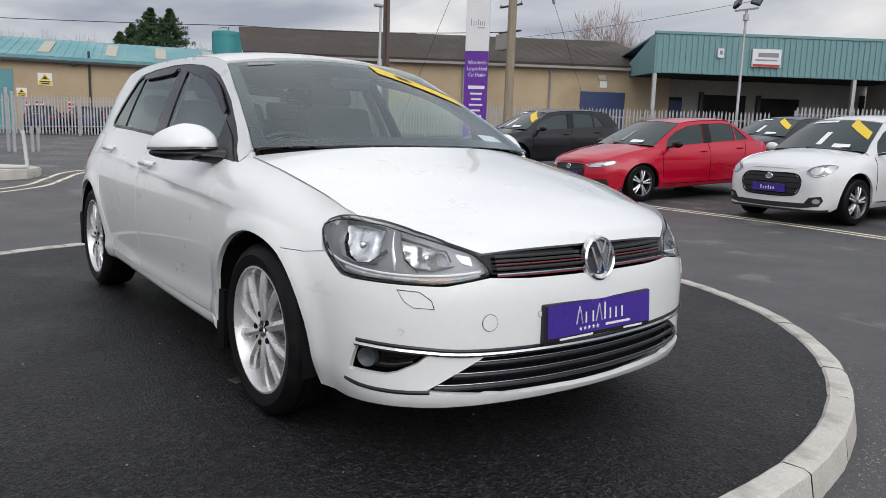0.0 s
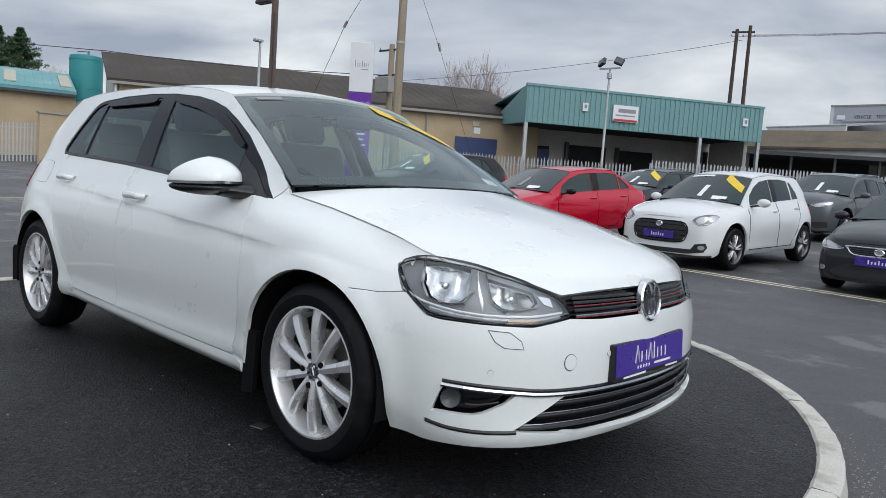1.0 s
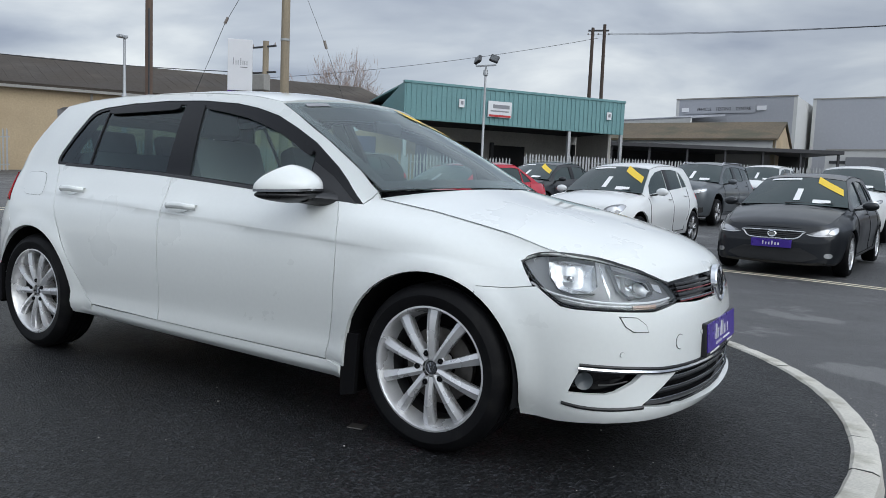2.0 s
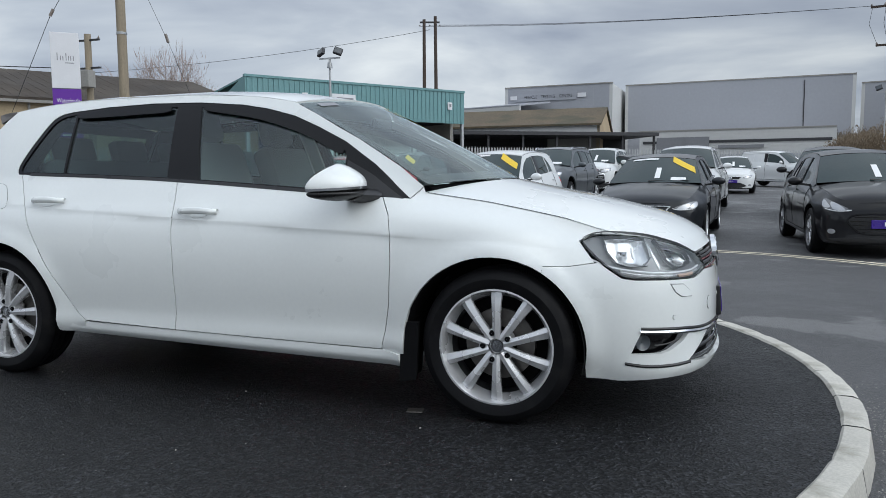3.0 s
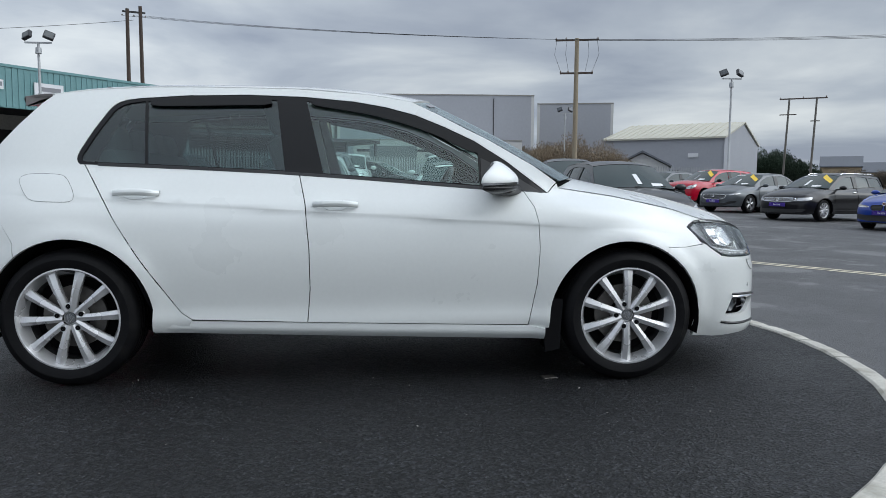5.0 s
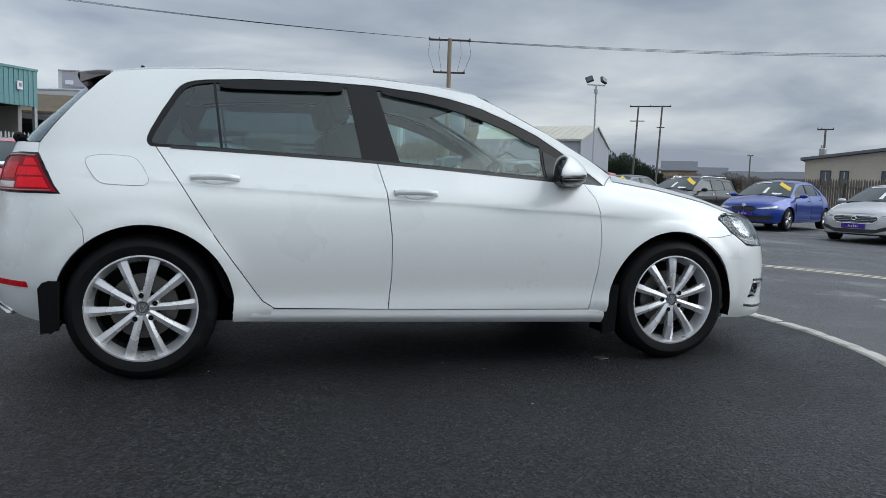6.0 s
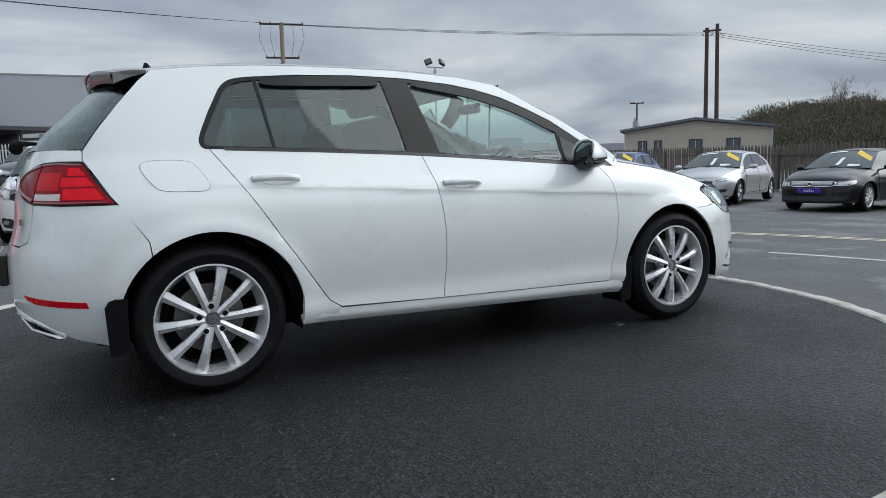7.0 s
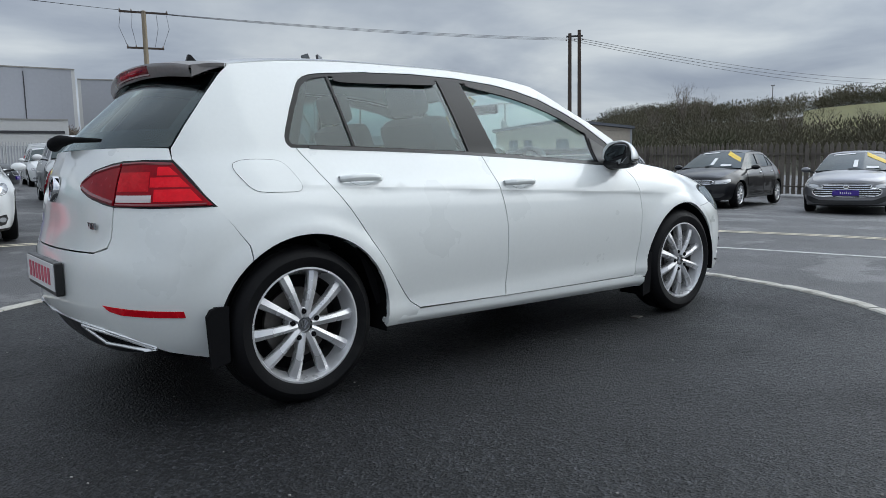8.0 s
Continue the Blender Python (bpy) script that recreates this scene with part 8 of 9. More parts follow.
    for side in (-1, 1):
        for nm, pts in seams.items():
            out[(nm, side)] = tube([Vector(on_side(side, 0.0)(*p)) for p in curve_through(pts, 5)], 0.0055, 5)
        for nm, hx, hz in (("front_handle", -0.095, 0.855), ("rear_handle", -1.0, 0.895)):
            bm = bmesh.new()
            bmesh.ops.create_uvsphere(bm, u_segments=12, v_segments=8, radius=1.0)
            for v in bm.verts:
                v.co = (hx + 0.10 * v.co.x, side * (SH.half_width(hx, hz) + 0.018 + 0.016 * v.co.y), hz + 0.017 * v.co.z)
            out[(nm, side)] = bm
        pil = [(-0.175, 0.992), (-0.245, 1.343), (-0.415, 1.348), (-0.355, 1.003)]
        out[("pillar_trim", side)] = sheet(pil, on_side(side, 0.004), (0.1, 0.08), flange=0.006)
        arch_rows = {"front_liner": 1.31, "rear_liner": -1.31}
        for nm, ax in arch_rows.items():
            out[(nm, side)] = grid_mesh([[Vector((ax + 0.37 * math.cos(radians(a)), side * y, max(0.2, 0.307 + 0.37 * math.sin(radians(a))))) for y in (0.56, 0.70, 0.855)] for a in range(-10, 191, 20)], 0)
    out["lower_lip"] = both(lambda side: strip_on([(QF, 0.205), (qo(2.05, 0.59), 0.205), (qo(1.80, 0.80), 0.21)], 0.03, side, 0.004, 4))
    out["chassis"] = box(-1.85, 1.9, -0.56, 0.56, 0.20, 0.62)
    for k, b in list(out.items()):
        nm = k if isinstance(k, str) else k[0]
        out[k] = mesh_of(b, nm, M["black_trim"], smooth=48)
    BODIES[style] = out
    return out


WHEEL_KINDS = {}


def car_wheel(kind):
    if kind not in WHEEL_KINDS:
        bmw = lathe([(0.215, -0.09), (0.235, -0.104), (0.29, -0.104), (0.312, -0.085), (0.32, -0.05), (0.32, 0.05), (0.312, 0.085), (0.29, 0.1), (0.2, 0.1)], 32)
        rim = lathe([(0.2, 0.05), (0.205, -0.06), (0.212, -0.088), (0.222, -0.1), (0.232, -0.1)], 32)
        WHEEL_KINDS[kind] = {"tyre": mesh_of(bmw, "tyre", M["tyre"], smooth=35), "rim": mesh_of(rim, "rim", M["alloy_dark" if kind == "two_tone" else kind], smooth=40),
                             "spoke": spoke_mesh(0.03, 0.212, -0.085, 0.012, 0.018, M["alloy"]) if kind == "two_tone" else spoke_mesh(0.03, 0.212, -0.085, 0.016, 0.022, M[kind]),
                             # Flat black disc put in as the wheel's inner shade.
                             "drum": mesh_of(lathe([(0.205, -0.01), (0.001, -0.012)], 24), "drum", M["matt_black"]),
                             "hub": mesh_of(lathe([(0.001, -0.094), (0.03, -0.094), (0.045, -0.08), (0.05, -0.04)], 16), "hub", M["alloy_dark" if kind == "two_tone" else kind], smooth=40)}
    return WHEEL_KINDS[kind]


def parked_car(name, label, spot, heading, size, style, colour, face="small", wheels="two_tone", sale=True, plate=True, chrome=False, rails=False, van=False, blunt=0.0, lift=0.0):
    """A parked car: its front axle's middle at spot, nose along heading, length, width and height as given."""
    L, Wd, H = size
    sx, sy, sz = L / 4.23, Wd / 1.78, H / 1.455
    a = radians(heading)
    hx, hy = math.cos(a), math.sin(a)
    cx, cy = spot[0] - hx * 1.31 * sx, spot[1] - hy * 1.31 * sx
    z = ground_z(*spot)
    zr = ground_z(cx - hx * 1.31 * sx, cy - hy * 1.31 * sx)
    pitch = math.degrees(math.atan2(zr - z, 2.62 * sx))
    car = empty(name, label, "van" if van else "car", pose(cx, cy, (z + zr) / 2 + 0.002, 0, pitch, heading), group="cars for sale in the yard")
    S = Matrix.Diagonal((sx, sy, sz, 1))
    src, front = body_meshes(style), face_meshes(face)
    spec = FACES[face]

    def add(key, mat, parent=car, label="", name=None):
        me = (src if key in src else front)[key].copy()
        me.transform(S)
        if blunt or lift:
            for v in me.vertices:
                bx, bz = v.co.x / sx, v.co.z / sz
                v.co.x += blunt * smooth01(0.40, 0.85, abs(v.co.y) / sy) * smooth01(1.35, 1.95, bx)
                v.co.z += lift * smooth01(0.95, 1.8, bx) * smooth01(0.40, 0.66, bz)
        me.materials.clear()
        me.materials.append(mat)
        return part(name or (key if isinstance(key, str) else key[0]), me, None, parent, label)
    P = PAINT[colour]
    body = add("body", P)
    add("bonnet", P)
    add("roof", P)
    add("side_frame", P)
    if style in ("saloon", "fastback"):
        add("boot_lid", P)
    scr = add("windscreen", M["car_glass"])
    add("rear_screen", M["car_glass"])
    for side in (-1, 1):
        for k in ("front_pane", "rear_pane", "quarter_pane"):
            if not (van and k != "front_pane"):
                add((k, side), M["car_glass"])
            else:
                add((k, side), P, name="panel")
        lamp = add(("head_lamp", side), M["lamp_dark"])
        for k in (0, 1):
            add(("lamp_reflector", side, k), M["lamp_face"], lamp)
        add(("day_lamp", side), M["lens_clear"], lamp)
        if spec["fog"]:
            add(("fog_lamp", side), M["lamp_face"])
        add(("tail_lamp", side), M["red_lens"])
        add(("mirror", side), M["gloss_black"] if colour == "red" else P)
        for k in ("front_seam", "middle_seam", "rear_seam", "sill_seam"):
            add((k, side), M["matt_black"], body, name="door_seam")
        for k in ("front_handle", "rear_handle"):
            add((k, side), M["chrome"] if chrome else P, body, name="door_handle")
        add(("pillar_trim", side), M["gloss_black"])
        for k in ("front_liner", "rear_liner"):
            add((k, side), M["matt_black"], name="arch_liner")
        add(("mirror_foot", side), M["black_trim"])

    def keys(key):
        return [key] if key in front else [(key, -1), (key, 1)]
    for k in keys("lower_intake"):
        add(k, M["mesh_black"], name="lower_intake")
    for j, k in enumerate(keys("grille")):
        g = add(k, M["mesh_black"], name="grille")
        add(keys("grille_rim")[j], M[spec["rim"]], g, name="grille_rim")
        for i in range(spec["bars"]):
            add(keys(f"grille_bar{i}")[j], M[spec["bar"]], g, name="grille_bar")
    add("chassis", M["matt_black"])
    add("lower_lip", M["black_trim"])
    zb = spec["emblem"]
    tip = SH.at_q(SH.q_f, zb, 1, 0.0).x
    part("emblem", lathe([(0.001, -0.012), (0.03, -0.012), (0.042, -0.016), (0.05, -0.006), (0.05, 0.01)], 20), M["chrome"], car, at=pose((tip + 0.008) * sx, 0, zb * sz + lift * smooth01(0.40, 0.66, zb), 0, 0, 90) @ Matrix.Diagonal((1.25, 1, 0.9, 1)))
    if plate:
        pz = spec["plate"] * sz + lift * smooth01(0.40, 0.66, spec["plate"])
        pl = part("plate", box(-0.26, 0.26, -0.012, 0.03, -0.056, 0.056, 0.004), M["plate_purple"], car, "purple dealer plate", at=pose(2.178 * sx, 0, pz, 0, 0, 90))
        for fx in (-0.11, -0.07, -0.03, 0.01, 0.05, 0.09):
            part("stroke", box(fx, fx + 0.016, -0.0135, -0.0122, -0.024, 0.03 if fx in (-0.11, 0.01) else 0.012), M["white_print"], pl)
    s = list(range(len(SCREEN)))
    fs = [spline(s, [c[k] for c in SCREEN]) for k in range(5)]

    def at(u, v, out=0.006):
        xe, xc, y, ze, zc = [f(v * (len(SCREEN) - 1)) for f in fs]
        return S @ Vector((xe + (xc - xe) * (1 - u * u) + out * 0.5, y * u, ze + (zc - ze) * (1 - abs(u) ** 2.2) + out))

    def strip(u0, v0, u1, v1, w):
        return grid_mesh([[at(u0 + (u1 - u0) * i / 8, v0 + (v1 - v0) * i / 8 + w * (k - 0.5)) for k in (0, 1)] for i in range(9)], 0)
    if sale:
        part("sale_sticker", strip(0.40, 0.93, 0.93, 0.50, 0.26), M["yellow_film"], scr, "yellow sale banner")
        part("banner", strip(-0.75, 0.93, 0.0, 0.94, 0.07), M["white_print"], scr, "pale banner")
    if sale or plate:
        part("price_card", strip(0.38, 0.12, 0.70, 0.12, 0.12), M["white_print"], scr, "white price card")
        part("paper", strip(0.02, 0.34, 0.14, 0.34, 0.42), M["grey_ink"] if colour == "red" else M["white_print"], scr)
    part("wiper", tube([at(-0.1, 0.02, 0.012), at(0.75, 0.06, 0.014)], 0.008, 6), M["black_trim"], scr)
    if rails:
        for side in (-1, 1):
            part("roof_rail", tube([S @ Vector((0.15, side * 0.52, 1.39)), S @ Vector((0.05, side * 0.52, 1.44)), S @ Vector((-1.35, side * 0.51, 1.445)), S @ Vector((-1.5, side * 0.5, 1.40))], 0.014, 8), M["chrome"], car, "chrome roof rail")
    if rails or chrome:
        trim = part("window_strip", both(lambda side: strip_side(side)), M["chrome"], car)
        trim.data.transform(S)
    w = car_wheel(wheels)
    turns = [36 * i + 11 for i in range(10)] if wheels == "alloy" else [72 * i + 11 + k for i in range(5) for k in (-9, 9)]
    scale = 1.0 + 0.35 * (sz - 1.0)
    for x in (1.31, -1.31):
        for side in (-1, 1):
            base = pose(x * sx, side * (0.775 * sy), 0.32 * scale, 0, 0, 0 if side < 0 else 180) @ Matrix.Scale(scale, 4)
            wh = part("wheel", w["rim"], None, car, at=base)
            for k in ("tyre", "drum", "hub"):
                part(k, w[k], None, wh)
            for turn in turns:
                part("spoke", w["spoke"], None, wh, at=pose(0, 0, 0, 0, turn, 0))
    return car


def strip_side(side):
    pts = [(0.9, 0.912), (0.4, 0.943), (-0.4, 0.997), (-1.2, 1.03)]
    rows = []
    for x, z in curve_through(pts, 4):
        y = SH.half_width(x, z) + 0.006
        rows.append([Vector((x, side * y, z - 0.006)), Vector((x, side * y, z + 0.006))])
    return grid_mesh(rows, 0)


parked_car("small_hatchback", "white small hatchback with a dark grille and sale sticker", (-1.66, 8.98), -97, (3.88, 1.75, 1.53), "hatch", "white", "small", blunt=0.09, lift=0.06)
parked_car("red_saloon", "glossy red saloon with black wheels in the sale row", (-5.0, 8.55), -99, (4.46, 1.80, 1.42), "saloon", "red", "sport", sale=False)
parked_car("dark_hatchback", "dark grey hatchback with a yellow sale sticker", (-9.6, 9.9), -100, (4.33, 1.80, 1.45), "hatch", "black", "wedge")
parked_car("dark_saloon", "dark saloon parked in the second row", (-5.9, 14.6), -97, (4.5, 1.8, 1.43), "saloon", "graphite", "bars")
parked_car("graphite_hatchback", "graphite hatchback with a purple dealer plate", (1.40, 8.72), -96, (4.06, 1.78, 1.44), "hatch", "graphite", "wedge", wheels="alloy", blunt=0.05)
parked_car("grey_suv", "dark grey sport utility car in the second row", (-2.0, 16.6), -97, (4.5, 1.85, 1.64), "estate", "grey", "sport", sale=False, rails=True, blunt=0.06, lift=0.12)
parked_car("white_suv", "white sport utility car in the second row", (1.75, 15.1), -96, (4.45, 1.85, 1.66), "estate", "white", "wing", sale=False, blunt=0.06, lift=0.12)
parked_car("white_pickup", "white utility vehicle far down the yard", (-1.5, 23.8), -97, (4.5, 1.85, 1.75), "estate", "white", "broad", sale=False, blunt=0.06, lift=0.14)
parked_car("dark_estate", "dark estate car far down the yard", (0.9, 25.0), -20, (4.5, 1.82, 1.5), "estate", "graphite", "wing", sale=False)
parked_car("silver_hatchback", "pale hatchback far down the yard", (3.5, 28.0), -95, (4.1, 1.78, 1.5), "hatch", "white", "wedge", sale=False)
parked_car("black_hatchback", "black hatchback with a mesh grille and dealer plate", (4.48, 7.95), -88, (4.03, 1.735, 1.474), "hatch", "black", "cascade", sale=False, blunt=0.06, lift=0.04)
parked_car("black_suv", "black sport utility car behind the front row", (4.9, 14.2), -98, (4.4, 1.84, 1.62), "estate", "black", "cascade", sale=False, blunt=0.06, lift=0.12)
parked_car("panel_van", "small white panel van with a dark bumper", (7.3, 37.0), -38, (4.4, 1.85, 1.84), "estate", "white", "wing", sale=False, van=True, blunt=0.08, lift=0.16)
parked_car("red_suv", "red sport utility car in the side row", (13.2, 26.6), -156, (4.45, 1.84, 1.62), "estate", "red", "cascade", sale=True, chrome=True, blunt=0.05, lift=0.1)
parked_car("grey_hatchback", "mid grey hatchback in the side row", (12.9, 31.0), -152, (4.4, 1.8, 1.5), "hatch", "grey", "wedge", sale=False)
parked_car("grey_saloon", "grey saloon in the side row", (12.7, 21.8), -152, (4.6, 1.82, 1.45), "saloon", "grey", "wing", sale=True)
parked_car("black_estate", "black estate car with chrome rails in the side row", (12.75, 17.4), -154, (4.75, 1.84, 1.48), "estate", "black", "bars", sale=True, rails=True, chrome=True, wheels="alloy")
parked_car("blue_saloon", "bright blue saloon with dark two-tone wheels in the side row", (13.4, 13.65), -151, (4.7, 1.83, 1.44), "saloon", "blue", "kidney", sale=True)
parked_car("silver_saloon", "silver fastback with a dark winged grille in the side row", (13.85, 10.1), -157, (4.9, 1.86, 1.455), "fastback", "silver", "wing", sale=True, chrome=True)
parked_car("black_saloon", "dark brown-black saloon with chrome grille bars", (14.3, 6.85), -170, (4.77, 1.83, 1.47), "saloon", "black", "bars", sale=True, chrome=True, wheels="alloy")
parked_car("bronze_saloon", "bronze-grey low fastback with a wide barred grille", (15.3, 3.75), -163, (4.86, 1.87, 1.45), "fastback", "bronze", "broad", sale=True, chrome=True, wheels="alloy")
for az, d, turn in ((-80.9, 48.5, 163), (-78.9, 48.8, 178), (-77.2, 48.5, 176)):
    px, py = polar(az, d, (3.8, -1.9))
    parked_car("parked_hatchback", "dark blue hatchback parked behind the palisade fence", (px, py), turn, (4.2, 1.78, 1.52), "hatch", "navy", sale=False, plate=False)


# ---- kerb of the island, stone by stone ----
def kerb_ring():
    ob = empty("island_kerb", "pale concrete kerb stones round the island", "kerb", kind="structure")
    n = 42
    step = 2 * math.pi / n
    for v in range(3):
        rnd = random.Random(v)
        bm = bmesh.new()
        half = step / 2 - 0.004 / RING_R
        prof = [(0.0, -0.14), (0.0, 0.002), (0.012, 0.012), (KERB_W - 0.035, 0.012), (KERB_W - 0.012, 0.002), (KERB_W + 0.012, -0.125), (KERB_W + 0.012, -0.16)]
        rows = []
        for i in range(7):
            a = -half + 2 * half * i / 6
            j = [rnd.uniform(-0.002, 0.002) for _ in prof]
            e = 0.004 if i in (0, 6) else 0.0
            rows.append([Vector(((RING_R + r + jj) * math.cos(a) - RING_R, (RING_R + r + jj) * math.sin(a), z - e + jj * 0.7)) for (r, z), jj in zip(prof, j)])
        g = grid_mesh(rows, 0, Vector((-0.2, 0, -0.4)))
        rim = [e for e in g.edges if e.is_boundary]
        bmesh.ops.holes_fill(g, edges=rim, sides=20)
        kerb_meshes.append(mesh_of(g, "kerb_stone", M["kerb"], smooth=35))
    for k in range(n):
        a = step * k + 0.05
        m = pose(RING_X + RING_R * math.cos(a), RING_Y + RING_R * math.sin(a), random.uniform(-0.003, 0.003), 0, 0, math.degrees(a))
        part("kerb_stone", kerb_meshes[k % 3], None, ob, at=m)


kerb_meshes = []
kerb_ring()

# a small patched mark and loose grit on the island
tagged(part("floor_plate", box(-0.035, 0.035, -0.028, 0.028, 0.0, 0.006, 0.003), M["disc"], at=pose(0.94, -0.80, 0.0, 0, 0, 12)), "small pale plate set in the asphalt beside the wheel", "plate")


def grit():
    rnd = random.Random(5)
    bm = bmesh.new()
    for _ in range(160):
        a, r = rnd.uniform(0, 2 * math.pi), RING_R * math.sqrt(rnd.random()) * 0.98
        s = rnd.choice((0.002, 0.0025, 0.003, 0.005))
        x, y = RING_X + r * math.cos(a), RING_Y + r * math.sin(a)
        bmesh.ops.create_icosphere(bm, subdivisions=1, radius=s, matrix=pose(x, y, s * 0.5, 0, 0, rnd.uniform(0, 360)) @ Matrix.Diagonal((1, rnd.uniform(0.6, 1), 0.7, 1)))
    for _ in range(900):
        a = rnd.gauss(-0.15, 0.55)
        r = RING_R + KERB_W + 0.03 + abs(rnd.gauss(0, 0.10))
        s = rnd.uniform(0.002, 0.006)
        x, y = RING_X + r * math.cos(a), RING_Y + r * math.sin(a)
        z = ground_z(x, y)
        vs = [bm.verts.new((x + s * dx * rnd.uniform(0.6, 1.3), y + s * dy * rnd.uniform(0.6, 1.3), z + s * dz)) for dx, dy, dz in ((1, 0, 0), (-0.6, 0.8, 0), (-0.5, -0.9, 0), (0, 0, 0.9))]
        for tri in ((0, 1, 3), (1, 2, 3), (2, 0, 3)):
            bm.faces.new([vs[k] for k in tri])
    tagged(part("grit", bm, M["concrete"]), "loose pale grit scattered on fresh asphalt", "grit", kind="stuff")


grit()


# ---- poles, lamps and wires ----
def wood_pole(x, y, top, r0, r1, mat, label, lean=(0, 0)):
    g = ground_z(x, y)
    ob = empty("utility_pole", label, "pole", pose(x, y, g))
    h = top - g
    part("shaft", tube([(0, 0, -0.3), (lean[0] * 0.5, lean[1] * 0.5, h / 2), (lean[0], lean[1], h)], [r0, (r0 + r1) / 2, r1], 14), mat, ob, smooth=50)
    return ob, h


def insulators(ob, pts, r=0.05):
    for p in pts:
        part("insulator", lathe_z([(0.012, -0.06), (r, -0.05), (r * 0.6, -0.01), (r, 0.0), (r * 0.6, 0.04), (0.012, 0.1)], p), M["insulator"], ob, smooth=50)


def lathe_z(profile, at):
    bm = lathe(profile, 12)
    bm.transform(Matrix.Translation(at) @ pose(0, 0, 0, 90, 0, 0))
    return bm


# pole by the totem with its transformer box and stays
PX, PY = -14.26, 14.41
ob, h = wood_pole(PX, PY, 9.6, 0.15, 0.125, M["wood_pole"], "thick pale wooden utility pole with stay wires")
part("cross_arm", box(-0.9, 0.9, -0.05, 0.05, h - 0.5, h - 0.4), M["galv"], ob)
insulators(ob, [(-0.8, 0, h - 0.35), (0.8, 0, h - 0.35), (0, 0, h + 0.1)])
part("stay", tube([(0, 0, h - 0.4), (-1.4, -1.25, 5.3), (-2.98, -2.6, 0.1)], 0.008, 6), M["wire"], ob)
part("stay_insulator", tube([(-1.33, -1.19, 5.5), (-1.4, -1.25, 5.3)], 0.045, 8), M["insulator"], ob)
part("stay", tube([(0, 0, h - 1.3), (0.97, 0.85, 4.8), (2.3, 2.0, 0.1)], 0.006, 6), M["wire"], ob)
part("stay_insulator", tube([(0.93, 0.81, 5.0), (0.98, 0.86, 4.75)], 0.045, 8), M["insulator"], ob)
part("band", tube([(0, 0, 4.9), (0, 0, 4.97)], 0.15, 14), M["galv"], ob)
X2, Y2 = -25.3, 24.4
ob, h = wood_pole(X2, Y2, 7.95, 0.17, 0.15, M["wood_pole"], "short wooden pole with a grey switch box")
part("switch_box", box(-0.53, 0.53, -0.62, -0.16, h - 2.55, h - 1.75, 0.04), M["concrete"], ob, "grey steel switch box")
part("cross_arm", box(-0.95, 0.7, -0.05, 0.05, h - 0.32, h - 0.24), M["wire"], ob)
part("cross_arm", box(-0.95, 0.7, -0.05, 0.05, h - 1.62, h - 1.54), M["wire"], ob)
insulators(ob, [(-0.9, 0, h - 0.2), (0.65, 0, h - 0.2)])
X1, Y1 = -17.0, 11.4
ob, h = wood_pole(X1, Y1, 9.3, 0.12, 0.10, M["brown_pole"], "brown wooden utility pole with a street lamp")
arm = part("lamp_arm", tube([(0, 0, 5.95), (-0.4, 0.07, 6.1), (-0.7, 0.12, 6.08)], 0.03, 8), M["galv"], ob)
part("lamp_head", box(-0.34, 0.34, -0.14, 0.14, -0.06, 0.07, 0.04), M["lamp_body"], arm, at=pose(-0.85, 0.15, 6.0, 0, 0, 0))
part("pipe", tube([(0.11, -0.08, 0), (0.11, -0.08, 5.5)], 0.025, 8), M["lamp_body"], ob)
x, y = -26.5, 17.15
ob = empty("street_lamp", "grey steel street lamp post", "lamp", pose(x, y, ground_z(x, y)))
top = 6.85 - ground_z(x, y)
part("post", tube([(0, 0, 0), (0, 0, 3.6), (0, 0, 3.7), (0, 0, top)], [0.13, 0.12, 0.07, 0.05], 10), M["galv"], ob, smooth=50)
part("lamp_head", box(-0.14, 0.14, -0.32, 0.1, top - 0.04, top + 0.1, 0.04), M["galv"], ob)


def flood_post(x, y, top, label):
    g = ground_z(x, y)
    ob = empty("floodlight_post", label, "lamp", pose(x, y, g, 0, 0, 0))
    h = top - g
    part("post", tube([(0, 0, 0), (0, 0, 1.2), (0, 0, 1.25), (0, 0, h - 0.55)], [0.09, 0.09, 0.065, 0.05], 12), M["galv"], ob, smooth=50)
    part("collar", tube([(0, 0, h - 1.0), (0, 0, h - 0.75)], [0.13, 0.11], 12), M["galv"], ob, smooth=50)
    part("arm", box(-0.55, 0.55, -0.03, 0.03, h - 0.58, h - 0.51), M["galv"], ob)
    for s in (-1, 1):
        lamp = part("floodlight", box(-0.21, 0.21, -0.08, 0.08, -0.17, 0.17, 0.02), M["lamp_body"], ob, "black floodlight head", at=pose(s * 0.45, 0, h - 0.24, -25, s * 20, s * 20))
        part("glass", box(-0.17, 0.17, -0.087, -0.081, -0.13, 0.13), M["lamp_glass"], lamp)
    return ob


flood_post(-14.6, 28.4, 7.35, "grey steel post with two floodlights before the shed")
fx, fy = polar(26.15, 43.5, (-0.34, -4.26))
flood_post(fx, fy, 7.35, "tall grey steel post with two floodlights")
fx, fy = polar(12.85, 62, E4)
flood_post(fx, fy, 7.5, "grey steel lamp post beside bushes")


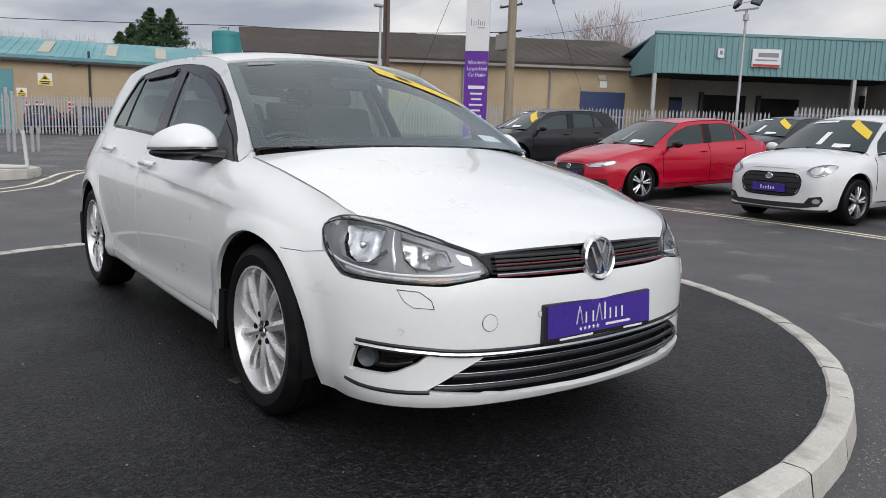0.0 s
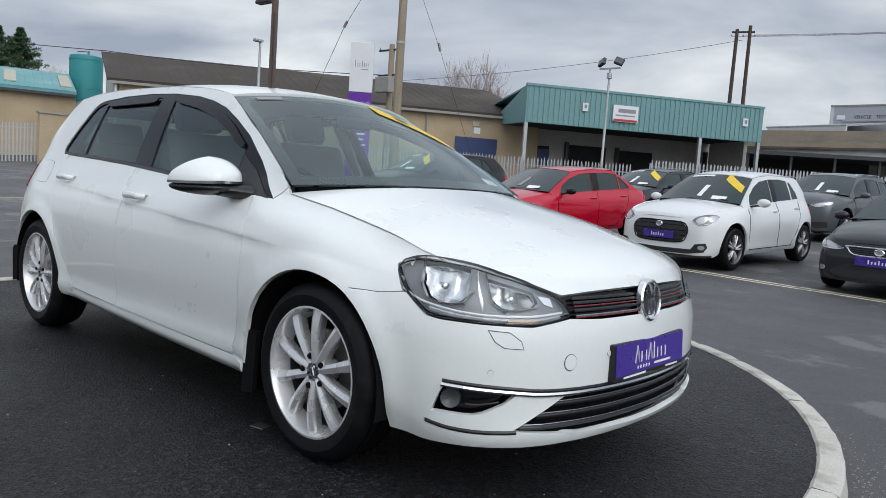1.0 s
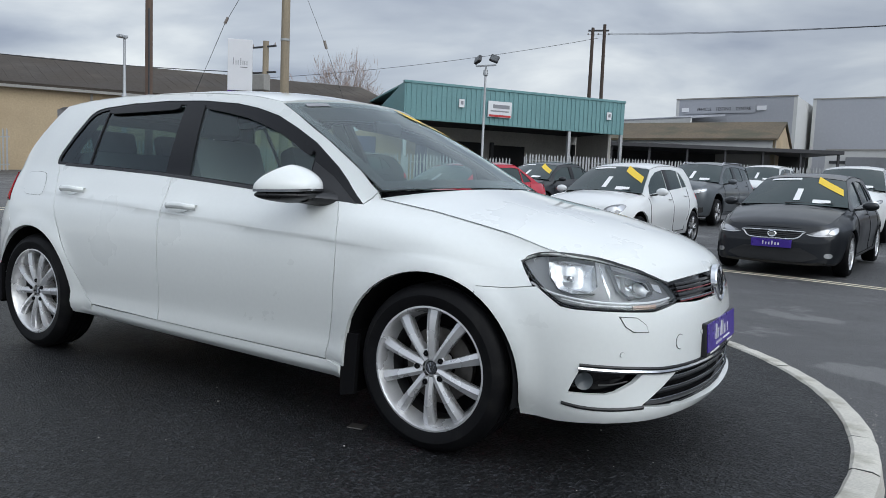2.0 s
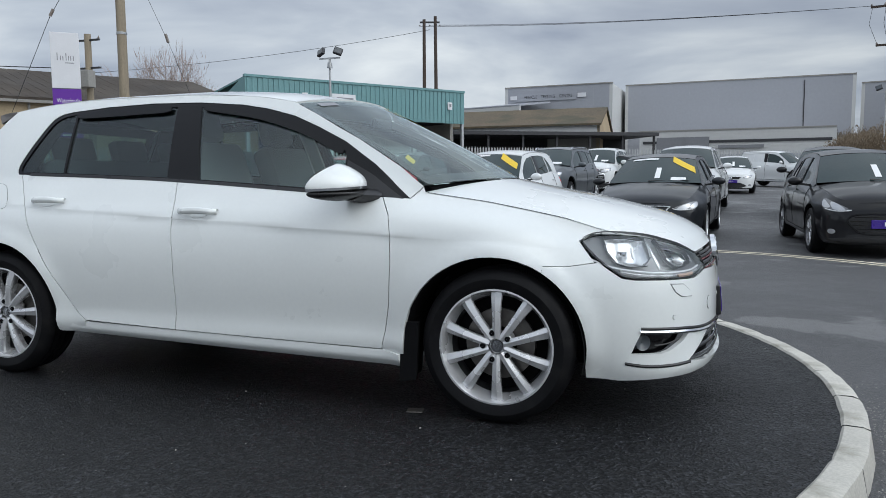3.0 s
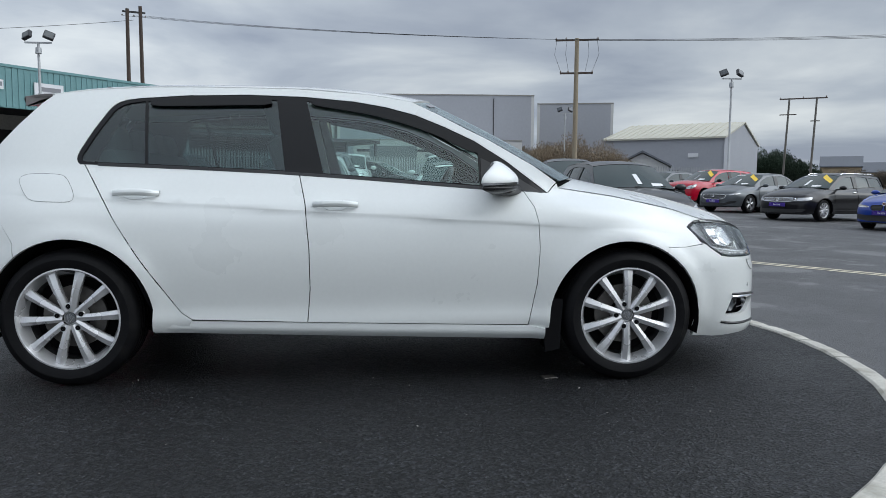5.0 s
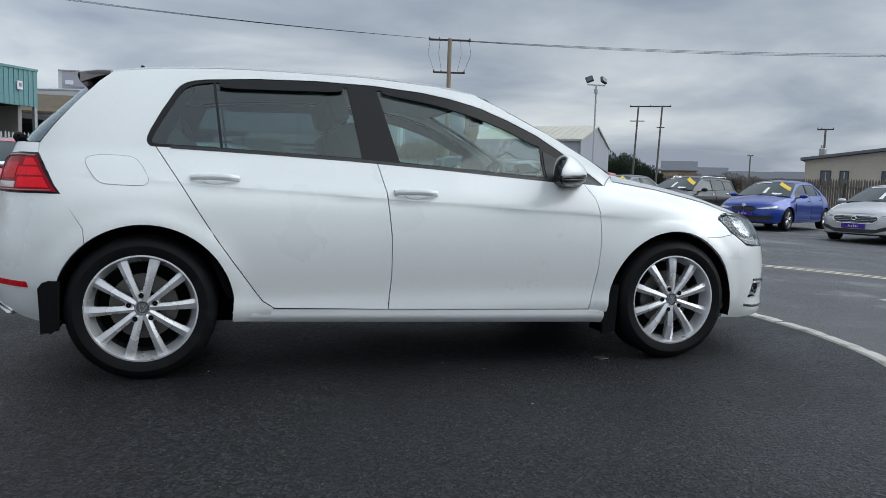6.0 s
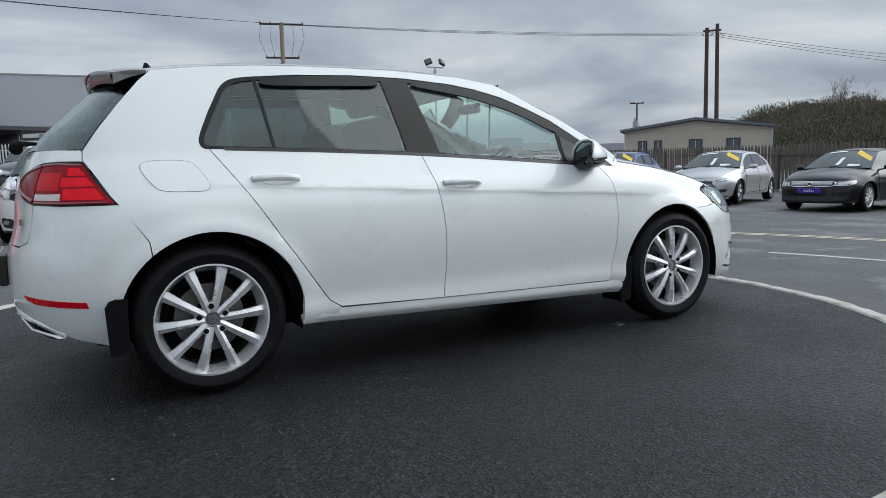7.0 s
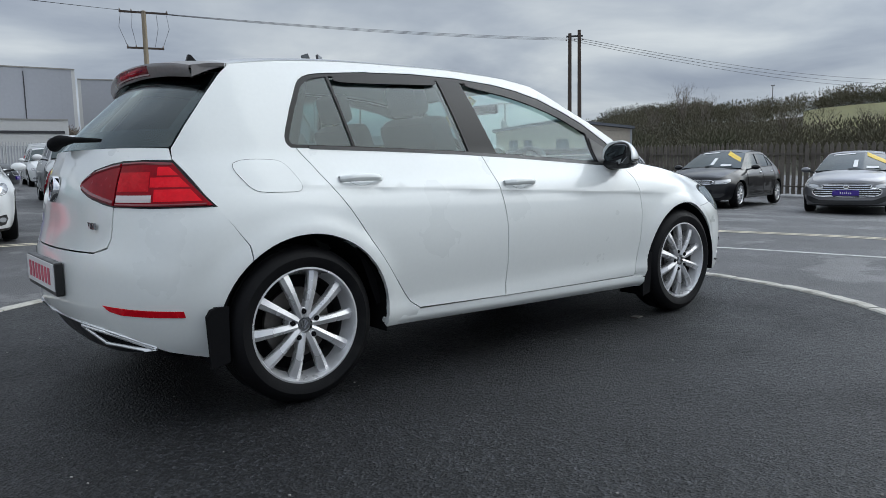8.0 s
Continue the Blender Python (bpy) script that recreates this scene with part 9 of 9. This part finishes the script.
def h_pole(az, dist, top, eye, spread, label, arm=2.2):
    """Two poles joined by a cross arm."""
    a = radians(az)
    x, y = polar(az, dist, eye)
    g = ground_z(x, y)
    ob = empty("twin_pole", label, "pole", pose(x, y, g, 0, 0, -az))
    h = top - g
    for s in (-1, 1):
        part("shaft", tube([(s * spread / 2, 0, -0.5), (s * spread / 2 * 0.9, 0, h * (1.0 if s < 0 else 1.02))], [0.21, 0.16], 12), M["dark_pole"], ob, smooth=50)
    part("cross_arm", box(-arm / 2, arm / 2, -0.08, 0.08, h - 0.35, h - 0.2), M["wire"], ob)
    insulators(ob, [(-arm / 2, 0, h - 0.6), (0, 0, h - 0.6), (arm / 2, 0, h - 0.6)], 0.09)
    return (x, y, h + g)


tw1 = h_pole(-20.3, 75, 17.0, (2.6, -3.2), 1.25, "pair of dark wooden poles behind the shed", 2.0)
tw2 = h_pole(48.6, 70, 12.55, (-1.9, -3.9), 0.95, "pair of dark wooden poles behind the fence", 1.5)


def cross_pole(az, dist, top, eye, label, arms=((0.05, 3.0), (2.35, 2.3)), r=0.12):
    x, y = polar(az, dist, eye)
    ob, h = wood_pole(x, y, top, r, r * 0.75, M["wood_pole"] if len(arms) > 1 else M["grey_pole"], label)
    ob.matrix_basis = pose(x, y, ground_z(x, y), 0, 0, -az)
    for dz, w in arms:
        part("cross_arm", box(-w / 2, w / 2, -0.06, 0.06, h - dz - 0.12, h - dz), M["dark_pole"], ob)
        insulators(ob, [(-w / 2 + 0.05, 0, h - dz + 0.05), (-w / 4, 0, h - dz + 0.05), (w / 2 - 0.05, 0, h - dz + 0.05)], 0.07)
    if len(arms) > 1:
        for s in (-1, -0.5, 0.55, 1):
            part("jumper", tube([(s * 1.4, 0, h - 0.1), (s * 1.55, 0, h - 1.1), (s * 1.1, 0, h - 2.3)], 0.012, 5), M["wire"], ob)
    return (x, y, top)


mp = cross_pole(13.5, 53, 11.3, E4, "tall wooden power pole with two cross arms", r=0.19)


def leaning_pair(az, dist, top, eye, label):
    """Two thin poles a few metres apart, leaning together under one long cross arm."""
    x, y = polar(az, dist, eye)
    g = ground_z(x, y)
    ob = empty("twin_pole", label, "pole", pose(x, y, g, 0, 0, -az))
    h = top - g
    for s in (-1, 1):
        part("shaft", tube([(s * 1.35 - 0.2, 0, -0.4), (s * 1.35 + 0.18, 0, h)], [0.13, 0.10], 12), M["grey_pole"], ob, smooth=50)
    part("cross_arm", box(-2.15, 2.55, -0.06, 0.06, h - 0.16, h - 0.03), M["dark_pole"], ob)
    insulators(ob, [(-2.05, 0, h + 0.05), (0.2, 0, h + 0.05), (2.45, 0, h + 0.05)], 0.07)
    for s, drop, w in ((-1, 1.75, 1.7), (1, 2.5, 0.9)):
        part("cross_arm", box(s * 1.35 + 0.1 - w / 2, s * 1.35 + 0.1 + w / 2, -0.05, 0.05, h - drop - 0.1, h - drop), M["dark_pole"], ob)


leaning_pair(30.42, 90, 10.7, (-0.34, -4.26), "pair of distant leaning poles under one cross arm")
cross_pole(43.0, 78, 7.0, (-1.38, -4.1), "distant wooden pole with a transformer", ((0.0, 1.4),))
tpx, tpy = polar(43.0, 78, (-1.38, -4.1))
can = empty("transformer", "grey pole-mounted transformer can", "transformer", pose(tpx, tpy - 0.35, ground_z(tpx, tpy), 0, 0, -43))
part("tank", tube([(-0.35, 0, 4.3), (-0.35, 0, 5.3), (-0.35, 0, 5.36)], [0.32, 0.32, 0.26], 16), M["galv"], can, smooth=40)
for k in (-0.5, -0.35, -0.2):
    part("bushing", tube([(k, 0, 5.36), (k, 0, 5.7)], [0.05, 0.03], 8), M["insulator"], can)
part("bracket", box(-0.05, 0.12, -0.05, 0.35, 4.7, 4.85), M["galv"], can)
cross_pole(38.2, 120, 6.4, (-1.38, -4.1), "small distant wooden pole on the skyline", ((0.0, 0.8),))
cross_pole(63.2, 190, 17.2, (-2.68, -3.43), "small pole on the far hill", ((0.0, 0.8),))


def wire(p, q, sag, r=0.018, name="power_line"):
    pts = []
    for i in range(17):
        t = i / 16
        v = Vector(p).lerp(Vector(q), t)
        v.z -= sag * 4 * t * (1 - t)
        pts.append(v)
    bm = tube(pts, r, 5)
    return tagged(part(name, bm, M["wire"]), "thin black overhead power line", "cable", group="overhead lines")


def far_off(az, d, z, eye=E4):
    x, y = polar(az, d, eye)
    return (x, y, z)


for k in (-1, 0, 1):
    wire((tw1[0] + k, tw1[1], 16.4), (mp[0] + k * 1.3, mp[1], 11.2), 0.35, 0.014)
    wire((mp[0] + k * 1.3, mp[1], 11.2), (tw2[0], tw2[1] + k * 0.6, 12.0), 0.3, 0.014)
    wire((tw2[0], tw2[1] + k * 0.6, 12.0), far_off(75, 170, 14 - k), 2.0, 0.02)
wire(far_off(-50, 80, 10.5), (tw1[0], tw1[1], 16.0), 0.8, 0.02)
wire((X2, Y2, 6.35), far_off(-67.05, 49.5, 7.4, (3.32, -2.45)), 0.2, 0.022)
wire(far_off(-67.05, 49.5, 7.4, (3.32, -2.45)), far_off(-95, 75, 8.8, (3.8, -1.9)), 0.2, 0.025)


# ---- the dealer's totem sign ----
def totem():
    x, y = -19.33, 17.2
    g = ground_z(x, y)
    ob = empty("totem_sign", "tall white and purple dealer totem sign", "sign", pose(x, y, g, 0, 0, 42.5))
    part("base", box(-0.48, 0.48, -0.16, 0.16, -0.1, 0.15), M["concrete"], ob)
    z1, z2 = 4.30 - g, 6.28 - g
    low = part("purple_panel", box(-0.46, 0.46, -0.13, 0.13, 0.15, z1, 0.015), M["purple"], ob, "purple lower panel with white print")
    up = part("white_panel", box(-0.46, 0.46, -0.13, 0.13, z1 + 0.02, z2, 0.015), M["white_sign"], ob, "white upper panel with a grey mark")
    part("joint", box(-0.455, 0.455, -0.125, 0.125, z1 + 0.001, z1 + 0.019), M["wire"], ob)
    for i, w in enumerate(("Waterford's", "Largest Used", "Car Dealer")):
        lettering(w, 0.21, M["white_print"], low, pose(0.04, -0.133, z1 - 0.42 - 0.24 * i, 90, 0, 0), 0.72)
    for i in range(10):
        z = z1 - 1.45 - 0.22 * i
        w = (0.33, 0.24, 0.2, 0.27, 0.19, 0.25, 0.22, 0.26, 0.2, 0.24)[i]
        part("bar", box(-w + 0.04, w + 0.04, -0.136, -0.132, z, z + (0.07 if i else 0.13)), M["white_print"], low)
    xs = [-0.26, -0.16, -0.08, 0.02, 0.10, 0.17, 0.25]
    for i, fx in enumerate(xs):
        part("stroke", box(fx, fx + 0.026, -0.136, -0.132, z1 + 1.0, z1 + (1.26 if i in (0, 3) else 1.16)), M["grey_ink"], up)
    part("bar", box(0.0, 0.28, -0.136, -0.132, z1 + 0.9, z1 + 0.93), M["grey_ink"], up)


totem()


# ---- fences ----
def palisade(name, label, pts, height, step, mat, slat_w, joined=False, pointed=True, post_every=2.75):
    ob = empty(name, label, "fence", kind="structure" if joined else "")
    bm = bmesh.new()
    hw = slat_w / 2
    outline = [(-hw, 0.08), (hw, 0.08), (hw, height - 0.12), (0, height) if pointed else (hw, height), (-hw, height - 0.12)]
    prism(outline, -0.012, 0.012, "y", bm)
    slat = mesh_of(bm, "slat", mat)
    stuff = bmesh.new()
    post = mesh_of(box(-0.05, 0.05, 0.02, 0.12, -0.2, height - 0.2), "post", mat)
    for (x0, y0), (x1, y1) in zip(pts, pts[1:]):
        ln = math.hypot(x1 - x0, y1 - y0)
        a = math.degrees(math.atan2(y1 - y0, x1 - x0))
        n = int(ln / step)
        for i in range(n):
            t = (i + 0.5) / n
            x, y = x0 + (x1 - x0) * t, y0 + (y1 - y0) * t
            m = pose(x, y, ground_z(x, y) + random.uniform(-0.012, 0.012), 0, random.uniform(-0.8, 0.8), a)
            if joined:
                stuff.from_mesh(slat)
                stuff.verts.ensure_lookup_table()
                bmesh.ops.transform(stuff, matrix=m, verts=stuff.verts[-len(slat.vertices):])
            else:
                part("slat", slat, None, ob, at=m)
        for i in range(int(ln / post_every) + 1):
            t = min(1, i * post_every / ln)
            x, y = x0 + (x1 - x0) * t, y0 + (y1 - y0) * t
            part("post", post, None, ob, at=pose(x, y, ground_z(x, y), 0, 0, a))
        for z in (0.35, height - 0.4):
            part("rail", bar((x0, y0, ground_z(x0, y0) + z), (x1, y1, ground_z(x1, y1) + z), 0.05, 0.05), mat, ob, at=pose(0, 0, 0) @ Matrix.Translation(Vector((-(y1 - y0), x1 - x0, 0)).normalized() * 0.05))
    if joined:
        s = part("slat", stuff, mat, ob)
        tagged(s, kind="stuff")
    return ob


e0 = (3.8, -1.9)
palisade("palisade_fence", "grey galvanised steel palisade fence before the factory", [polar(-89, 46, e0), polar(-69, 42, e0), polar(-64.6, 40.5, e0)], 2.05, 0.155, M["galv"], 0.07)
palisade("palisade_fence", "grey galvanised steel palisade fence before the shed", [polar(-62, 39, e0), polar(-46, 36, e0), polar(-29, 34.5, e0)], 1.68, 0.155, M["galv"], 0.07)
palisade("rear_fence", "far grey palisade fence across the yard", [polar(-23, 44, E4), polar(-4, 51, E4), polar(14, 60, E4), polar(24, 60, E4)], 2.1, 0.19, M["galv"], 0.09, joined=True)
palisade("board_fence", "weathered brown upright board fence behind the cars", [(22.5, -14), (22.5, 10), (28.5, 34)], 1.85, 0.205, M["brown_fence"], 0.13, pointed=True)


# ---- small traffic island with its post, far side of the road ----
def post_island():
    pts = [(-10.8, -0.35), (-10.98, 0.08), (-11.3, 0.33), (-11.7, 0.42), (-12.2, 0.32), (-13.0, -0.2), (-16.0, -2.6), (-14.2, -3.8), (-10.6, -1.8)]
    ob = empty("traffic_island", "low concrete edged traffic island", "kerb", kind="structure")
    bm = prism(pts, -0.1, 0.18, "z")
    bmesh.ops.bevel(bm, geom=[e for e in bm.edges if abs(e.verts[0].co.z - 0.18) < 1e-4 and abs(e.verts[1].co.z - 0.18) < 1e-4], offset=0.03, segments=2, affect="EDGES")
    part("kerb", bm, M["kerb"], ob)
    rail = empty("island_post", "white post with a low pale tube along the kerb", "rail")
    part("post", tube([(-11.25, 0.13, 0.17), (-11.28, 0.09, 0.86)], 0.032, 12), M["pale_clad"], rail)
    # Low pale tube stands for the lit top edge of the kerb.
    part("bar", tube([(-11.2, 0.1, 0.215), (-11.1, -0.6, 0.215), (-11.0, -1.6, 0.215)], 0.035, 10), M["pale_clad"], rail)
    for az, d, h in ((-83.3, 21.6, 1.6), (-82.95, 21.3, 1.5), (-81.9, 21.2, 0.66), (-81.55, 21.6, 0.62)):
        x, y = polar(az, d, (3.758, -1.91))
        gp = empty("gate_post", "galvanised steel gate post", "post", pose(x, y, ground_z(x, y) - 0.02))
        part("shaft", box(-0.035, 0.035, -0.035, 0.035, 0, h, 0.008), M["galv"], gp)
        part("cap", box(-0.04, 0.04, -0.04, 0.04, h, h + 0.015), M["galv"], gp)


post_island()


# ---- trees, bushes and the hill ----
def limb(bm, p, d, length, r, depth, rnd, spread, sides=5):
    q = p + d * length
    mid = p + d * length * 0.5 + Vector((rnd.uniform(-1, 1), rnd.uniform(-1, 1), rnd.uniform(-0.3, 0.6))) * length * 0.06
    tube([p, mid, q], [r, r * 0.8, r * 0.6], max(3, sides), bm, cap=False)
    if depth == 0:
        return
    for _ in range(rnd.choice((2, 3, 3))):
        nd = (d + Vector((rnd.uniform(-1, 1), rnd.uniform(-1, 1), rnd.uniform(-0.2, 0.7))) * spread).normalized()
        limb(bm, p + d * length * rnd.uniform(0.55, 1.0), nd, length * rnd.uniform(0.55, 0.8), r * 0.55, depth - 1, rnd, spread, sides - 1)


def bare_tree(x, y, z, h, seed, mat, label, depth=5, spread=0.45, trunk=0.02, twigs=0):
    rnd = random.Random(seed)
    ob = empty("bare_tree", label, "tree", pose(x, y, z))
    part("trunk", tube([(0, 0, -0.5), (0.05, 0, h * 0.18), (0, 0.05, h * 0.36)], [h * trunk, h * trunk * 0.8, h * trunk * 0.6], 8), M["bark"], ob)
    bm = bmesh.new()
    for k in range(5):
        d = Vector((rnd.uniform(-0.5, 0.5), rnd.uniform(-0.5, 0.5), 1)).normalized()
        limb(bm, Vector((0, 0, h * rnd.uniform(0.14, 0.34))), d, h * 0.27, h * trunk * 0.5, depth, rnd, spread)
    for k in range(twigs):
        u = rnd.random()
        c = (rnd.gauss(0, spread * 0.17 * h), rnd.gauss(0, spread * 0.17 * h), h * (0.36 + 0.5 * u))
        spray(bm, c, (h * 0.05, h * 0.05, h * 0.1), 12, rnd, h * 0.075, 1.0, 0.022)
    part("crown", bm, mat, ob, "leafless twiggy crown")


def spray(bm, c, size, n, rnd, leaf, up=0.6, thick=0.22):
    """Many thin blades round a centre: twigs or needles."""
    for _ in range(n):
        d = Vector((rnd.gauss(0, 1), rnd.gauss(0, 1), rnd.gauss(0, 1)))
        d.normalize()
        rr = rnd.random() ** 0.4
        p = Vector((c[0] + d.x * size[0] * rr, c[1] + d.y * size[1] * rr, c[2] + d.z * size[2] * rr))
        w = Vector((rnd.uniform(-1, 1), rnd.uniform(-1, 1), rnd.uniform(-0.4, 0.4))).normalized() * leaf * thick
        t = (Vector((d.x, d.y, d.z + up)) + Vector((rnd.uniform(-.5, .5), rnd.uniform(-.5, .5), rnd.uniform(-.3, .3)))).normalized() * leaf
        bm.faces.new([bm.verts.new(p - w), bm.verts.new(p + w), bm.verts.new(p + t)])


def conifer(x, y, z, h, seed):
    rnd = random.Random(seed)
    ob = empty("conifer", "dark green conifer with drooping layered branches", "tree", pose(x, y, z))
    part("trunk", tube([(0, 0, -0.5), (0, 0, h * 0.97)], [h * 0.022, h * 0.004], 8), M["bark"], ob)
    bm, limbs = bmesh.new(), bmesh.new()
    for i in range(24):
        t = i / 23
        zz = h * (0.14 + 0.84 * t)
        reach = h * 0.48 * (1 - t) ** 0.9 + h * 0.015
        for k in range(9):
            a, length = rnd.uniform(0, 2 * math.pi), reach * rnd.uniform(0.55, 1.2)
            rise = rnd.uniform(-0.05, 0.25)
            tube([(0, 0, zz), (length * math.cos(a), length * math.sin(a), zz + rise * length)], [h * 0.004, h * 0.001], 4, limbs)
            for j in range(6):
                u = 0.25 + 0.75 * j / 5
                d = length * u
                spray(bm, (d * math.cos(a), d * math.sin(a), zz + rise * d - 0.03 * length), (length * 0.13 * (1.2 - u) + 0.05, length * 0.13 * (1.2 - u) + 0.05, h * 0.012), 16, rnd, h * 0.024, 0.3)
    part("branches", limbs, M["bark"], ob)
    part("crown", bm, M["conifer"], ob)


for az, d, top, sd in ((-75.4, 64, 8.4, 1), (-74.2, 62, 9.4, 2), (-72.9, 63, 9.6, 3), (-76.2, 63, 7.6, 4)):
    x, y = polar(az, d, e0)
    conifer(x, y, 0.5, top - 0.5 + 0.3, sd)
for az, d, h, sd in ((-42.3, 75, 12.5, 11), (-40.9, 76, 13.4, 12), (-39.6, 74, 12.8, 13), (-38.5, 77, 11.0, 14)):
    x, y = polar(az, d, e0)
    bare_tree(x, y, 1.0, h, sd, M["pale_twig"], "pale leafless poplar behind the warehouse", 4, 0.26, twigs=75)
for az, d, h, sd in ((-81.0, 75, 8.5, 21), (-79.4, 74, 8.2, 22), (-78.2, 76, 8.6, 23), (-70.8, 72, 8.0, 24), (-83.0, 74, 8.0, 25)):
    x, y = polar(az, d, e0)
    bare_tree(x, y, 0.8, h, sd, M["pale_twig"], "leafless tree behind the teal roof", 4, 0.6, twigs=55)


def bush(name, label, az0, az1, d, eye, h, mat, n, seed, leaf=0.5):
    rnd = random.Random(seed)
    bm = bmesh.new()
    for i in range(n):
        az = az0 + (az1 - az0) * rnd.random()
        t = (az - az0) / (az1 - az0)
        x, y = polar(az, d + rnd.uniform(-3, 3), eye)
        hh = h * (0.55 + 0.45 * math.sin(math.pi * min(1, max(0, t)))) * rnd.uniform(0.7, 1.05)
        g = ground_z(x, y)
        spray(bm, (x, y, g + hh * 0.5), (1.5, 1.5, hh * 0.5), 1300, rnd, leaf * 0.2, 0.9)
    tagged(part(name, bm, mat), label, "bush", kind="stuff")


bush("bushes", "leafless brown thicket round the power pole", 9.8, 17.6, 64, E4, 5.0, M["wood_brown"], 46, 31, 0.8)
bush("far_conifers", "dark row of distant conifers", 25.2, 31.5, 135, (-0.34, -4.26), 7.2, M["far_conifer"], 60, 32, 1.4)
bush("far_hedge", "low dark distant hedge", 17.0, 25.5, 84, (-0.34, -4.26), 2.2, M["far_conifer"], 34, 33, 0.7)
bush("far_scrub", "low distant scrub and trees", 30.5, 43.5, 150, (-1.38, -4.1), 4.6, M["twig"], 50, 34, 1.2)
bush("roadside_scrub", "dim distant scrub beside the grey hall", 10.5, 16.5, 96, (-2.7, -3.4), 5.5, M["twig"], 30, 35, 1.0)

EH = (-2.7, -3.4)
HILL_AZ = [44, 50, 52, 55.6, 57.4, 60.7, 65.1, 67.2, 70, 76, 84, 95, 110, 130]
HILL_EL = [0.004, 0.022, 0.040, 0.048, 0.052, 0.048, 0.052, 0.056, 0.058, 0.062, 0.06, 0.05, 0.03, 0.0]
hill_el = spline(HILL_AZ, HILL_EL)


def hill_z(az, d):
    return -0.5 + (0.95 + hill_el(az) * 210) * smooth01(95, 215, d)


def hill():
    bm = bmesh.new()
    rows = []
    for i in range(24):
        d = 80 + 14 * i
        row = []
        for k in range(60):
            az = 44 + (130 - 44) * k / 59
            x, y = polar(az, d, EH)
            row.append(bm.verts.new((x, y, hill_z(az, min(d, 225)) - 0.6 + 0.5 * noise.noise((x * 0.03, y * 0.03, 0)))))
        rows.append(row)
    for a, b in zip(rows, rows[1:]):
        for k in range(59):
            bm.faces.new((a[k], a[k + 1], b[k + 1], b[k]))
    bmesh.ops.recalc_face_normals(bm, faces=bm.faces[:])
    tagged(part("hillside", bm, M["hill_scrub"], smooth=60), "low brown scrubby hill beyond the fence", "hill", kind="structure")
    bm = bmesh.new()
    rows = []
    for i in range(10):
        row = []
        for k in range(24):
            az = 65.2 + (100 - 65.2) * k / 23
            d = 128 + 7.5 * i
            x, y = polar(az, d, EH)
            row.append(bm.verts.new((x, y, hill_z(az, d) + 0.7)))
        rows.append(row)
    for a, b in zip(rows, rows[1:]):
        for k in range(23):
            bm.faces.new((a[k], a[k + 1], b[k + 1], b[k]))
    tagged(part("pasture", bm, M["field"], smooth=60), "olive green pasture on the hill", "field", kind="structure")
    rnd = random.Random(77)
    bm = bmesh.new()
    for _ in range(1250):
        az = rnd.uniform(49.0, 108)
        top = rnd.random() < 0.35
        d = rnd.uniform(196, 226) if top else rnd.uniform(95, 200)
        if az > 65 and 120 < d < 196:
            continue
        x, y = polar(az, d, EH)
        hh = rnd.uniform(3.0, 6.0)
        g = hill_z(az, d) - 0.3
        spray(bm, (x, y, g + hh * 0.5), (hh * 0.7, hh * 0.7, hh * 0.5), 330, rnd, 0.46, 0.9)
    tagged(part("hill_wood", bm, M["hill_wood"]), "leafless brown woodland over the hill", "woodland", kind="stuff")
    for az, d, h, sd in ((57.3, 150, 11.5, 51), (58.6, 148, 9.5, 52), (66.6, 118, 8.5, 53), (64.2, 116, 8.0, 54), (69.0, 122, 8.5, 55), (55.0, 140, 8.5, 56), (61.5, 140, 8.0, 57)):
        x, y = polar(az, d, EH)
        bare_tree(x, y, hill_z(az, d) - 0.4, h, sd, M["twig"], "leafless tree on the hillside", 4, 0.6, twigs=45)


hill()
